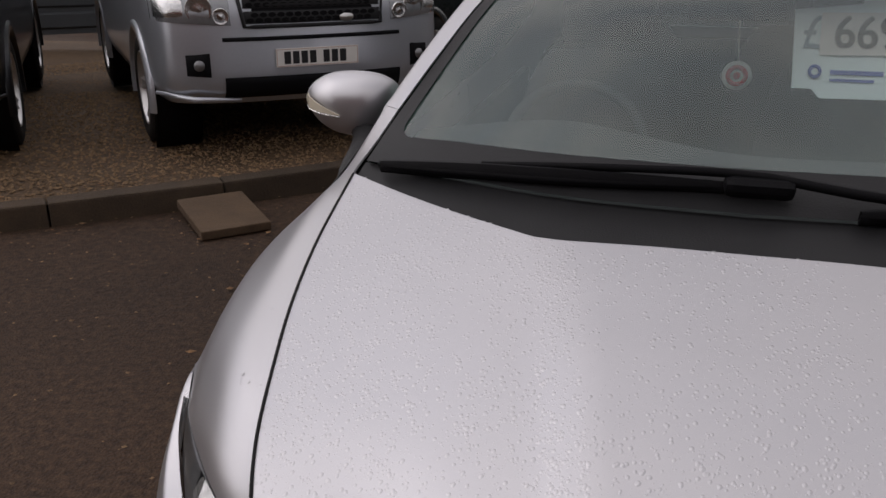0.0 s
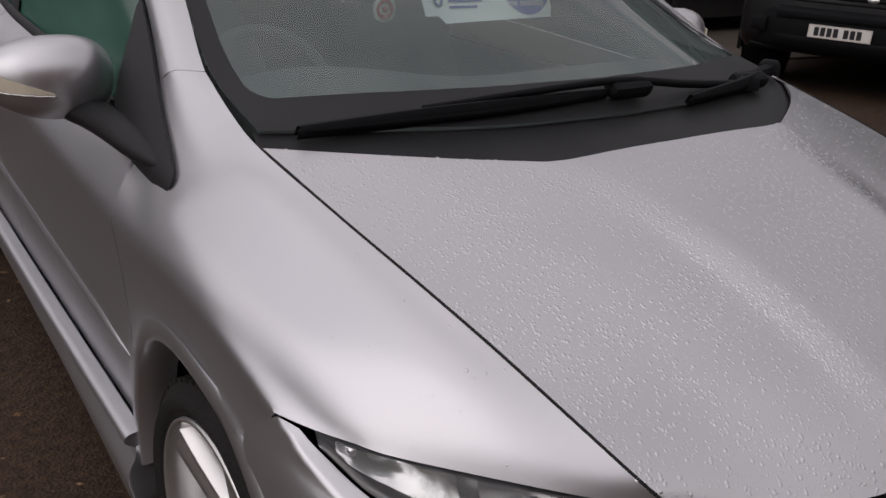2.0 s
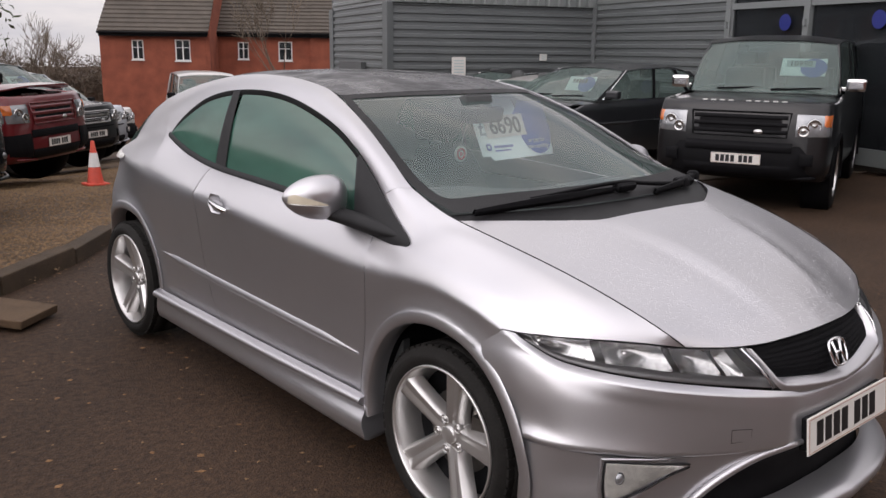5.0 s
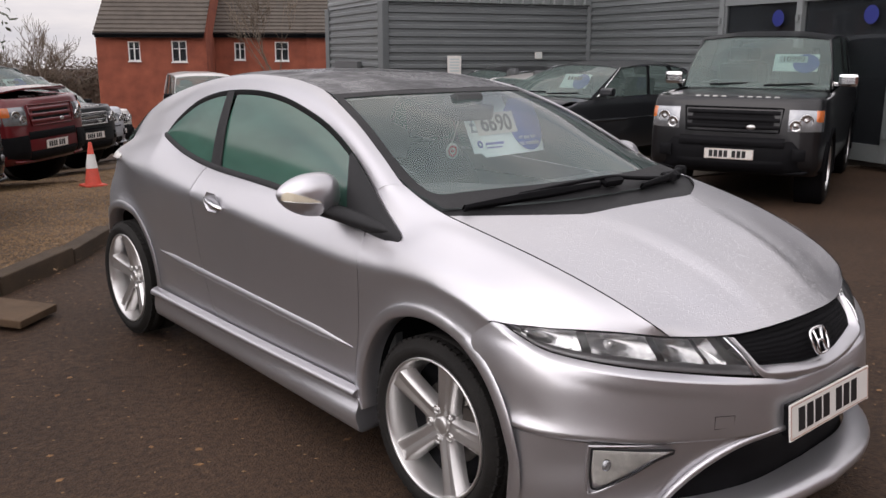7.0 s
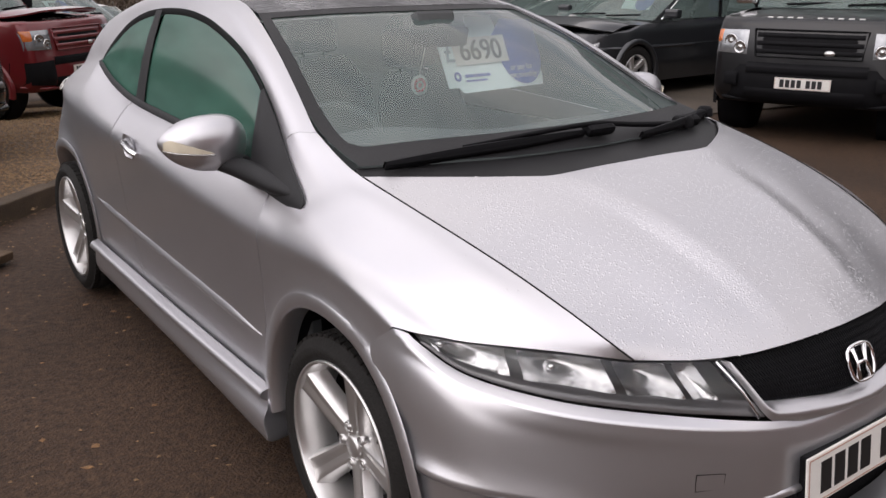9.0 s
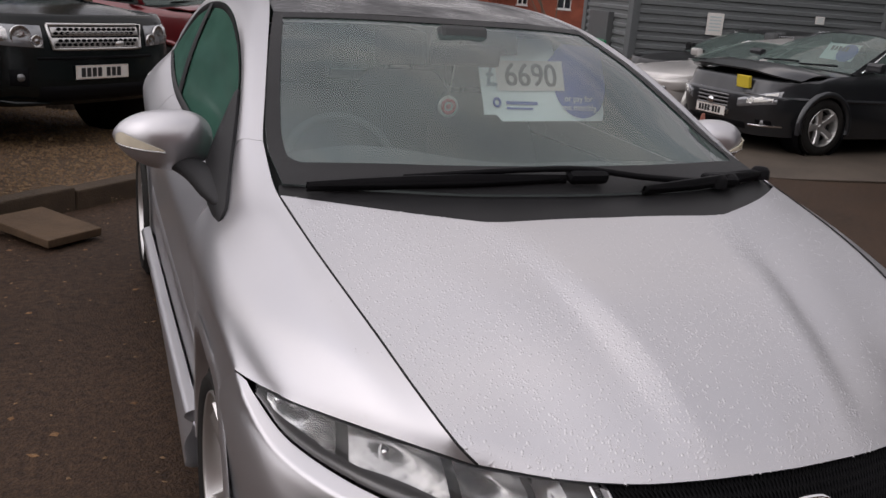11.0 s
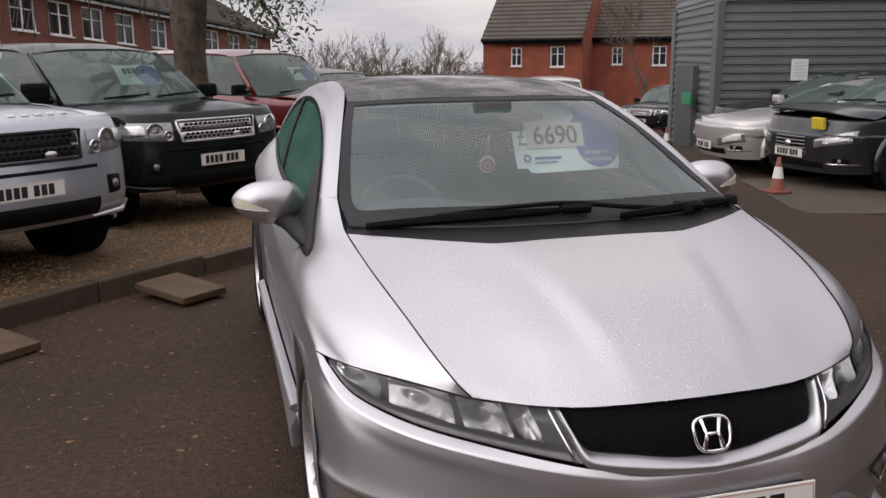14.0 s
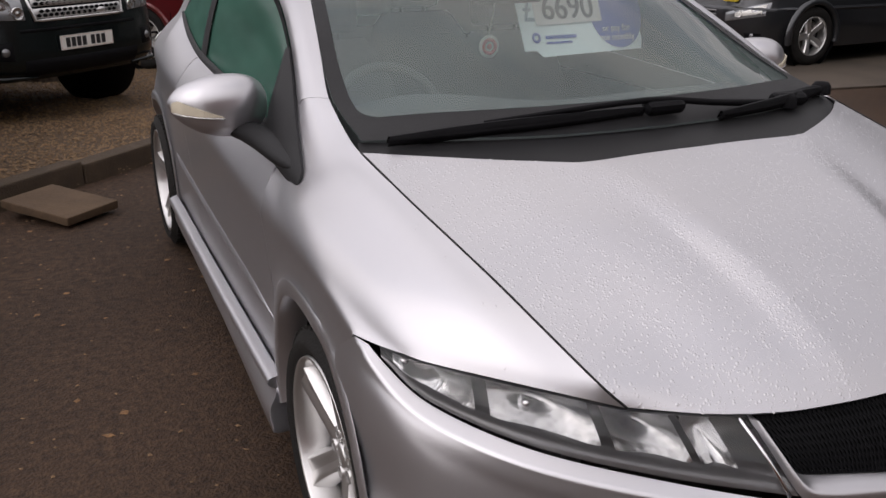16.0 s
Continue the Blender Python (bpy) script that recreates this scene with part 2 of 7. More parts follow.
def spline(points, n, closed=False):
    """n points evenly along a smooth curve through the control points."""
    p = np.array(points, float)
    if len(p) == 2:
        t = np.linspace(0, 1, n)[:, None]
        return p[0] * (1 - t) + p[1] * t
    q = np.vstack([2 * p[0] - p[1], p, 2 * p[-1] - p[-2]])
    fine = []
    for i in range(1, len(q) - 2):
        a, b, c, d = q[i - 1 : i + 3]
        for t in np.linspace(0, 1, 12, endpoint=False):
            fine.append(0.5 * (2 * b + (c - a) * t + (2 * a - 5 * b + 4 * c - d) * t * t + (3 * b - a - 3 * c + d) * t**3))
    fine.append(p[-1])
    fine = np.array(fine)
    s = np.r_[0, np.cumsum(np.linalg.norm(np.diff(fine, axis=0), axis=1))]
    at = np.linspace(0, s[-1], n)
    return np.stack([np.interp(at, s, fine[:, k]) for k in range(fine.shape[1])], 1)


CURVES = {}


def along(points, value, axis=0):
    """The other coordinates of a smooth curve where its coordinate on axis has the value."""
    key = (id(points), axis)
    if key not in CURVES:
        c = spline(points, 160)
        CURVES[key] = c[np.argsort(c[:, axis])]
    c = CURVES[key]
    return [float(np.interp(value, c[:, axis], c[:, k])) for k in range(c.shape[1]) if k != axis]


def loft(rails, nu, nv):
    """A grid of points: smooth along each rail and across the rails."""
    r = np.array([spline(p, nu) for p in rails])
    return np.stack([spline(r[:, k], nv) for k in range(nu)], 1)


def sheet(bm, grid, side=1, flip=False):
    """Adds a grid of points to bm as quads, mirrored when side is -1."""
    nv, nu = len(grid), len(grid[0])
    vs = [[bm.verts.new((side * p[0], p[1], p[2])) for p in row] for row in grid]
    for a in range(nv - 1):
        for b in range(nu - 1):
            q = [vs[a][b], vs[a][b + 1], vs[a + 1][b + 1], vs[a + 1][b]]
            if (side < 0) != flip:
                q.reverse()
            try:
                bm.faces.new(q).smooth = True
            except ValueError:
                pass
    return bm


def box(bm, size, at=(0, 0, 0), turn=None, bevel=0.0):
    m = Matrix.Translation(at) @ (turn or Matrix.Identity(4)) @ Matrix.Diagonal((*size, 1))
    made = bmesh.ops.create_cube(bm, size=1.0, matrix=m)["verts"]
    if bevel:
        edges = {e for v in made for e in v.link_edges}
        bmesh.ops.bevel(bm, geom=list(edges), offset=bevel, segments=2, affect="EDGES", profile=0.6)
    return bm


def tube(bm, path, radius, sides=8, cap=True):
    """A round bar along a path; radius is a number or one for each point."""
    path = [Vector(p) for p in path]
    rings = []
    for i, p in enumerate(path):
        d = (path[min(i + 1, len(path) - 1)] - path[max(i - 1, 0)]).normalized()
        x = d.cross(Vector((0.13, 0.21, 0.97))).normalized()
        y = d.cross(x)
        r = radius if isinstance(radius, (int, float)) else radius[i]
        rings.append([bm.verts.new(p + r * (math.cos(a) * x + math.sin(a) * y)) for a in np.linspace(0, 2 * math.pi, sides, endpoint=False)])
    for a, b in zip(rings, rings[1:]):
        for k in range(sides):
            bm.faces.new((a[k], a[(k + 1) % sides], b[(k + 1) % sides], b[k])).smooth = True
    if cap:
        bm.faces.new(rings[0][::-1])
        bm.faces.new(rings[-1])
    return bm


def lathe(bm, profile, sides=40, axis="x", at=(0, 0, 0), side=1, arc=2 * math.pi):
    """Turns a profile of (radius, offset) round an axis."""
    full = arc > 6.28
    n = sides if full else sides + 1
    rings = []
    for r, o in profile:
        ring = []
        for k in range(n):
            a = arc * k / sides
            c, s = r * math.cos(a), r * math.sin(a)
            v = (side * o, c, s) if axis == "x" else ((c, side * o, s) if axis == "y" else (c, s, side * o))
            ring.append(bm.verts.new(Vector(at) + Vector(v)))
        rings.append(ring)
    for a, b in zip(rings, rings[1:]):
        for k in range(sides):
            bm.faces.new((a[k], a[(k + 1) % n], b[(k + 1) % n], b[k])).smooth = True
    return bm


def prism(bm, outline, depth, m=None):
    """A flat outline in x and y, given depth along z, placed by m."""
    m = m or Matrix.Identity(4)
    a = [bm.verts.new(m @ Vector((x, y, 0))) for x, y in outline]
    b = [bm.verts.new(m @ Vector((x, y, depth))) for x, y in outline]
    bm.faces.new(a[::-1])
    bm.faces.new(b)
    for k in range(len(a)):
        j = (k + 1) % len(a)
        bm.faces.new((a[k], a[j], b[j], b[k]))
    return bm


def part(name, bm, material, parent=None, label="", thick=0.0, fix=True, keep=None):
    """Links a bmesh as one mesh object, under its thing when one is given."""
    if fix:
        bmesh.ops.recalc_face_normals(bm, faces=bm.faces)
    if thick:
        for e in bm.edges:
            if e.is_boundary:
                e.smooth = False
    me = bpy.data.meshes.new(name)
    bm.to_mesh(me)
    bm.free()
    me.materials.append(M[material] if isinstance(material, str) else material)
    ob = new(name, me)
    if parent is not None:
        ob.parent = parent
    if label:
        ob["label"] = label
    if thick:
        s = ob.modifiers.new("thickness", "SOLIDIFY")
        s.thickness, s.offset = thick, -1
    return ob


def thing(name, label, category, m=None, group="", kind=""):
    ob = new(name)
    ob.empty_display_size = 0.2
    if m is not None:
        ob.matrix_world = m
    return tagged(ob, label, category, group, kind)


def words(name, text, size, material, parent, m, label="", depth=0.0006, align="CENTER"):
    """Flat letters in the built-in font, as a mesh."""
    cu = bpy.data.curves.new(name, "FONT")
    cu.body, cu.size, cu.extrude, cu.align_x, cu.align_y = text, size, depth, align, "CENTER"
    tmp = bpy.data.objects.new(name, cu)
    me = bpy.data.meshes.new_from_object(tmp)
    bpy.data.objects.remove(tmp)
    bpy.data.curves.remove(cu)
    me.materials.clear()
    me.materials.append(M[material])
    ob = new(name, me)
    ob.parent = parent
    ob.matrix_local = m
    if label:
        ob["label"] = label
    return ob


def relax(bm, times, factor=0.5):
    """Evens a panel out, its outer edges kept."""
    inner = [v for v in bm.verts if not v.is_boundary]
    for k in range(times):
        bmesh.ops.smooth_vert(bm, verts=inner, factor=factor, use_axis_x=True, use_axis_y=True, use_axis_z=True)


def strip(rail_a, rail_b, n, lift=0.0):
    """A two-row grid between two curves."""
    a, b = spline(rail_a, n), spline(rail_b, n)
    return [a + [0, 0, lift], b + [0, 0, lift]]

# ---- ground, gravel bed, kerb ----
KERB = [(-13.0, -3.6), (-6.5, 0.6), (-3.15, 3.15), (-1.65, 4.55), (-0.7, 5.35), (0.15, 6.35), (1.9, 9.2), (3.6, 13.0), (4.6, 18.0)]
kerb_line = spline(KERB, 40)


def ground_z(x, y):
    """Level round the silver hatchback, falling gently across the yard and more towards the houses."""
    d = min(24.0, max(0.0, y - 8.0 - 0.45 * max(0.0, x - 2.0)))
    s = min(1.0, max(0.0, x - 1.0, 1.4 * (y - 4.5)) / 5.0)
    return -0.128 * s * s * (3 - 2 * s) - 0.11 * (math.sqrt(d * d + 2.25) - 1.5) - 0.02 * max(0.0, y - 55.0)


bm = bmesh.new()
gx = [-900, -300, -120, -60, -30, -15, -8, -6, -4, -2, 0, 1, 2, 3, 4, 6, 8, 10, 12, 14, 16, 19, 22, 30, 45, 70, 140, 320, 900]
gy = [-900, -300, -100, -40, -15, -6, -2, 2, 6, 7, 8, 9, 10, 11, 12, 13, 14, 15.5, 17, 18.5, 20, 23, 26, 30, 34, 38, 44, 52, 65, 90, 150, 320, 900]
sheet(bm, [[(x, y, ground_z(x, y)) for x in gx] for y in gy])
tagged(part("ground", bm, "asphalt"), "worn dark brown-grey asphalt of the car park, damp", "ground", kind="structure")


def bed_top(x, y):
    return 0.085 + ground_z(x, y) + 0.012 * noise.noise((x * 1.3, y * 1.3, 0))


bm = bmesh.new()
rows = []
for k in range(len(kerb_line)):
    a = kerb_line[k]
    d = kerb_line[min(k + 1, 39)] - kerb_line[max(k - 1, 0)]
    nrm = np.array([-d[1], d[0]]) / np.linalg.norm(d)
    rows.append([(*(a + nrm * s), bed_top(*(a + nrm * s))) for s in (0.05, 0.2, 0.5, 0.9, 1.4, 2.2, 3.5, 5.5, 8.0, 11.0)])
sheet(bm, rows)
tagged(part("gravel_bed", bm, "gravel"), "brown pea gravel bed behind the kerb, with fallen leaves", "gravel", kind="structure")

# ---- the silver hatchback: curves that its panels share (half width, from nose back, up) ----
SEAM = [(0.549, 0.223, 0.756), (0.580, 0.254, 0.788), (0.617, 0.35, 0.840), (0.646, 0.474, 0.888), (0.673, 0.61, 0.931), (0.697, 0.78, 0.973), (0.717, 1.006, 1.021)]
COWL = [(0, 0.742, 1.020), (0.15, 0.742, 1.020), (0.28, 0.740, 1.018), (0.34, 0.753, 1.018), (0.52, 0.855, 1.022), (0.62, 0.927, 1.023), (0.717, 1.006, 1.021)]
NOSE = [(0, 0.085, 0.748), (0.154, 0.096, 0.745), (0.28, 0.119, 0.741), (0.366, 0.145, 0.741), (0.46, 0.180, 0.748), (0.549, 0.223, 0.756)]
SHOULDER = [(0.633, 0.874, 0.773), (0.75, 0.884, 0.812), (0.925, 0.890, 0.838), (1.1, 0.890, 0.836), (1.34, 0.885, 0.822), (1.8, 0.883, 0.850),
            (2.3, 0.880, 0.892), (2.65, 0.878, 0.916), (3.0, 0.872, 0.940), (3.4, 0.852, 0.966), (3.65, 0.806, 0.980), (3.85, 0.748, 0.985), (4.0, 0.675, 0.985), (4.15, 0.58, 0.975)]
BELT = [(1.20, 0.803, 0.950), (1.34, 0.799, 0.964), (1.7, 0.791, 0.984), (2.11, 0.782, 1.006), (2.6, 0.774, 1.026), (2.89, 0.761, 1.060), (3.06, 0.748, 1.095), (3.19, 0.734, 1.130)]
P_OUT = [(0.800, 1.17, 0.950), (0.783, 1.26, 1.002), (0.722, 1.51, 1.160), (0.679, 1.755, 1.272), (0.650, 2.03, 1.346), (0.637, 2.25, 1.380), (0.633, 2.48, 1.388),
         (0.641, 2.73, 1.370), (0.661, 2.94, 1.318), (0.698, 3.11, 1.220), (0.734, 3.19, 1.130)]
P_IN = [(0.717, 1.006, 1.021), (0.714, 1.14, 1.056), (0.705, 1.268, 1.099), (0.668, 1.44, 1.186), (0.620, 1.66, 1.288), (0.561, 1.936, 1.386), (0.530, 2.12, 1.422), (0.512, 2.38, 1.446),
        (0.506, 2.72, 1.448), (0.520, 3.05, 1.415), (0.55, 3.35, 1.352), (0.575, 3.55, 1.292)]
GLASS_END = 3.19
HUB_F, HUB_R, WHEEL_R, ARCH_R = 0.925, 3.56, 0.319, 0.398
HUB_Z = 0.316

car = thing("silver_hatchback", "silver three-door hatchback with black roof, wet with rain, on asphalt", "car")


def both(name, make, material, label="", thick=0.004, parent=None):
    out = []
    for side in (-1, 1):
        bm = bmesh.new()
        make(bm, side)
        out.append(part(name, bm, material, parent or car, label, thick, fix=False))
    return out


# bonnet, with its two creases
bm = bmesh.new()
nose_c, cowl_c = spline(NOSE, 60), spline(COWL, 60)


def on_x(curve, x):
    return np.array([x, np.interp(x, curve[:, 0], curve[:, 1]), np.interp(x, curve[:, 0], curve[:, 2])])


def bonnet_rail(xf, xr, lift):
    a, b = on_x(nose_c, xf), on_x(cowl_c, xr)
    out = [a]
    for t, up in ((0.05, 0.011), (0.14, 0.026), (0.3, 0.039), (0.55, 0.036), (0.8, 0.018)):
        p = a * (1 - t) + b * t
        out.append(p + [0, 0, up + lift * math.sin(math.pi * min(1, t * 1.05))])
    return out + [b]


seam_in = [(x - 0.0019, y + 0.001, z) for x, y, z in SEAM]
mid_groups = [
    [bonnet_rail(0, 0, 0.010), bonnet_rail(0.07, 0.13, 0.012), bonnet_rail(0.145, 0.255, 0.016)],
    [bonnet_rail(0.145, 0.255, 0.016), bonnet_rail(0.170, 0.285, 0.011), bonnet_rail(0.205, 0.325, 0.002)],
    [bonnet_rail(0.205, 0.325, 0.002), bonnet_rail(0.30, 0.45, 0.008), bonnet_rail(0.42, 0.575, 0.008), seam_in],
]
BONNET = []
for side in (-1, 1):
    for g, nv in zip(mid_groups, (9, 5, 15)):
        grid = loft(g, 42, nv)
        BONNET.append((side, grid))
        sheet(bm, grid, side)
bmesh.ops.remove_doubles(bm, verts=bm.verts, dist=0.0004)
part("bonnet", bm, "silver", car, "silver bonnet beaded with rain", 0.005, fix=True)
# a thin black bar along each seam draws the shade of the open gap
for side in (-1, 1):
    bm = bmesh.new()
    tube(bm, [(side * x, y, z + 0.0002) for x, y, z in spline(SEAM, 40)], 0.0024, 6)
    part("bonnet_gap", bm, "silver_seam", car, "black bar drawn as the shaded gap between bonnet and wing")

# front wings: top face from the bonnet seam to the shoulder, side face down to the arch
P_JOINT = 9
sh = lambda y: np.array([along(SHOULDER, y)[0], y, along(SHOULDER, y)[1]])
def pillar_grid():
    """Windscreen pillar and roof rail in one sweep."""
    a, b = spline(P_IN, 90), spline(P_OUT, 90)
    g = []
    for k in range(90):
        swell = min(1.0, 0.25 + k / 14)
        mid = (a[k] + b[k]) / 2 + np.array([0.022, -0.004, 0.014]) * swell
        g.append(spline(np.array([a[k], mid, b[k]]), 9))
    return np.stack(g, 1)


PILLAR = pillar_grid()
FOOT = [tuple(PILLAR[k][P_JOINT]) for k in (0, 4, 8)]
wing_top = [
    [(x + 0.0019, y, z) for x, y, z in SEAM] + [(0.715, 1.13, 1.052), FOOT[0]],
    [(0.668, 0.323, 0.772), (0.690, 0.37, 0.808), (0.724, 0.52, 0.880), (0.755, 0.76, 0.944), (0.770, 0.96, 0.982), (0.771, 1.12, 1.002), FOOT[1]],
    [(0.787, 0.468, 0.773), (0.806, 0.52, 0.798), (0.828, 0.66, 0.858), (0.842, 0.87, 0.903), (0.838, 1.05, 0.926), (0.812, 1.18, 0.948), FOOT[2]],
    [(0.818, 0.522, 0.773), (0.838, 0.590, 0.793), (0.856, 0.70, 0.835), (0.866, 0.88, 0.882), (0.862, 1.06, 0.898), (0.842, 1.22, 0.906), (0.814, 1.338, 0.944)],
    [(0.846, 0.578, 0.771), (0.868, 0.72, 0.823), (0.880, 0.90, 0.862), (0.880, 1.08, 0.864), (0.875, 1.20, 0.856), (0.862, 1.320, 0.876)],
    [tuple(sh(y)) for y in (0.636, 0.76, 0.92, 1.09, 1.20, 1.304)],
]


def arch_z(y, hub, r=ARCH_R):
    d = abs(y - hub)
    return HUB_Z + math.sqrt(max(0.0, r * r - d * d)) if d < r else 0.0


def side_profile(y0, z, foot):
    """Half width of the flank at a height, below the shoulder."""
    w, zs = along(SHOULDER, y0)
    if y0 > 3.4:
        low = float(np.interp(y0, (3.4, 3.6, 3.8, 3.95, 4.09), (0.852, 0.862, 0.848, 0.805, 0.74)))
        s = min(1.0, max(0.0, (zs - z) / 0.30))
        w += (low - w) * s * s * (3 - 2 * s)
    t = max(0.0, min(1.0, (zs - z) / max(zs - foot, 0.01)))
    k = (0.031 * math.sin(math.pi / 2 * min(1.0, t * 1.3)) + 0.007 * t) * min(1.0, max(0.25, (y0 - 0.5) / 0.6))
    return w - k


def flare(y, z):
    out = 0.0
    for hub in (HUB_F, HUB_R):
        r = math.hypot(y - hub, z - HUB_Z)
        if ARCH_R - 0.01 < r < ARCH_R + 0.10:
            s = (r - ARCH_R) / 0.10
            out += 0.020 * (1 - max(0, s)) ** 1.5 if s > 0.35 else 0.020 * (0.65**1.5) + 0.006
    return out


def wing(bm, side):
    g = loft(wing_top, 50, 26)
    sheet(bm, g, side)
    grid = []
    for k, top in enumerate(g[-1]):
        yb = 0.722 + 0.659 * k / 49
        low = max(0.335, arch_z(yb, HUB_F))
        col = [tuple(top)]
        for j in range(1, 22):
            t = j / 21
            y, z = top[1] + (yb - top[1]) * t, top[2] + (low - top[2]) * t
            col.append((side_profile(y, z, 0.3) + flare(y, z), y, z))
        grid.append(col)
    sheet(bm, grid, side)
    bmesh.ops.remove_doubles(bm, verts=bm.verts, dist=0.003)
    relax(bm, 5)
    bmesh.ops.recalc_face_normals(bm, faces=bm.faces)


both("front_wing", wing, "silver", thick=0.004)


def door_rear(z):
    return float(np.interp(z, (0.33, 0.37, 0.43, 0.52, 0.62, 0.75, 1.03), (2.49, 2.53, 2.575, 2.61, 2.635, 2.645, 2.65)))


def belt_rows(y_top, y_low, top, n=9):
    """Points from a top edge out to the shoulder."""
    wb, zb = top
    ws, zs = along(SHOULDER, y_low)
    return [(wb + (ws - wb) * (t**0.72), y_top + (y_low - y_top) * t, zb + (zs - zb) * t) for t in np.linspace(0, 1, n)]


def door(bm, side):
    grid = []
    for k in range(64):
        s = k / 63
        y = 1.308 + 1.340 * s
        zs = along(SHOULDER, y)[1]
        col = belt_rows(1.341 + 1.304 * s, y, along(BELT, 1.341 + 1.304 * s))
        for j in range(1, 24):
            z = zs + (0.33 - zs) * j / 23
            ya, yb = 1.308 + 0.077 * j / 23, min(door_rear(z), 2.648)
            yy = ya + (yb - ya) * s
            col.append((side_profile(yy, z, 0.3) + flare(yy, z), yy, z))
        grid.append(col)
    sheet(bm, grid, side)
    relax(bm, 3)
    bmesh.ops.recalc_face_normals(bm, faces=bm.faces)


doors = both("door", door, "silver", thick=0.004)


BACK = [(3.19, 0.734, 1.130), (3.45, 0.714, 1.112), (3.70, 0.672, 1.082), (3.95, 0.605, 1.04), (4.09, 0.55, 1.0)]
TAIL_TOP = [(3.55, 0.575, 1.292), (3.75, 0.575, 1.215), (3.95, 0.565, 1.10), (4.088, 0.55, 1.003)]


def quarter(bm, side):
    grid = []
    ss = sorted({k / 60 for k in range(61)} | {(GLASS_END - 2.65) / 1.44, (GLASS_END + 0.015 - 2.65) / 1.44})
    for s in ss:
        y, yt = 2.653 + 1.437 * s, 2.65 + 1.44 * s
        zs = along(SHOULDER, y)[1]
        col = belt_rows(yt, y, along(BELT, yt) if yt <= GLASS_END + 0.0001 else along(BACK, yt))
        for j in range(1, 24):
            z0 = zs + (0.33 - zs) * j / 23
            ya = min(door_rear(z0), 2.648) + 0.005
            yy = ya + (4.09 - ya) * s
            low = max(0.33, arch_z(yy, HUB_R))
            z = zs + (low - zs) * j / 23
            col.append((side_profile(yy, z, 0.3) + flare(yy, z), yy, z))
        grid.append(col)
    sheet(bm, grid, side)
    # the panel runs on over the roof pillar and forward along the roof rail to the windscreen foot
    rail = [[p if i else p + 0.06 * (q - p) for i, (p, q) in enumerate(zip(row[:-1], row[1:]))] + [row[-1]] for row in PILLAR[:, P_JOINT:]]
    sheet(bm, rail, side)
    last = PILLAR[:, -1]
    back = [last[::-1]]
    for s in ss:
        yt = 2.65 + 1.44 * s
        if yt > GLASS_END + 0.0002:
            f = (yt - GLASS_END) / (4.09 - GLASS_END)
            lo = np.array([along(BACK, yt)[0], yt, along(BACK, yt)[1]])
            yu = 3.55 + 0.538 * f
            hi = np.array([along(TAIL_TOP, yu)[0], yu, along(TAIL_TOP, yu)[1]])
            back.append([lo + (hi - lo) * t + np.array([0.016, 0.0, 0.012]) * math.sin(math.pi * t) * (1 - f) for t in np.linspace(0, 1, 9)])
    sheet(bm, back, side)
    bmesh.ops.remove_doubles(bm, verts=bm.verts, dist=0.002)
    relax(bm, 6)
    bmesh.ops.recalc_face_normals(bm, faces=bm.faces)


both("body_side", quarter, "silver", "silver rear quarter, roof rail and windscreen pillar", thick=0.004)



# roof panel, windscreen, rear
roof_rails = [
    [(0, 1.80, 1.402), (0.28, 1.83, 1.400), (0.549, 1.93, 1.386)],
    [(0, 2.2, 1.456), (0.28, 2.2, 1.451), (0.518, 2.22, 1.434)],
    [(0, 2.62, 1.472), (0.28, 2.62, 1.466), (0.504, 2.62, 1.449)],
    [(0, 3.1, 1.452), (0.28, 3.1, 1.446), (0.524, 3.08, 1.412)],
    [(0, 3.62, 1.385), (0.28, 3.62, 1.375), (0.572, 3.55, 1.296)],
]
bm = bmesh.new()
for side in (-1, 1):
    sheet(bm, loft(roof_rails, 16, 30), side)
bmesh.ops.remove_doubles(bm, verts=bm.verts, dist=0.001)
part("roof_panel", bm, "roofblack", car, "glossy black glass roof, rain-spotted", 0.004)

SCREEN = [
    [(0, 0.862, 1.043), (0.30, 0.882, 1.044), (0.54, 0.968, 1.042), (0.702, 1.045, 1.036)],
    [(0, 1.17, 1.176), (0.30, 1.187, 1.170), (0.52, 1.235, 1.140), (0.694, 1.285, 1.104)],
    [(0, 1.49, 1.300), (0.30, 1.515, 1.296), (0.48, 1.57, 1.286), (0.622, 1.635, 1.272)],
    [(0, 1.795, 1.398), (0.28, 1.825, 1.396), (0.42, 1.868, 1.391), (0.551, 1.928, 1.382)],
]
screen = loft(SCREEN, 24, 34)


def screen_point(u, v):
    """A point on the windscreen: u is half width from 0 to 1, with its sign for the side; v runs from foot to top."""
    a, b = abs(u) * 23, v * 33
    i, j = min(int(a), 22), min(int(b), 32)
    fa, fb = a - i, b - j
    p = (screen[j][i] * (1 - fa) + screen[j][i + 1] * fa) * (1 - fb) + (screen[j + 1][i] * (1 - fa) + screen[j + 1][i + 1] * fa) * fb
    return np.array([math.copysign(p[0], u), p[1], p[2]])


bm = bmesh.new()
for side in (-1, 1):
    sheet(bm, screen, side)
bmesh.ops.remove_doubles(bm, verts=bm.verts, dist=0.001)
windscreen = part("windscreen", bm, "glass", car, "raked windscreen, misted and rain-flecked, its pale film also painted for mirrored sky")
windscreen.visible_shadow = False


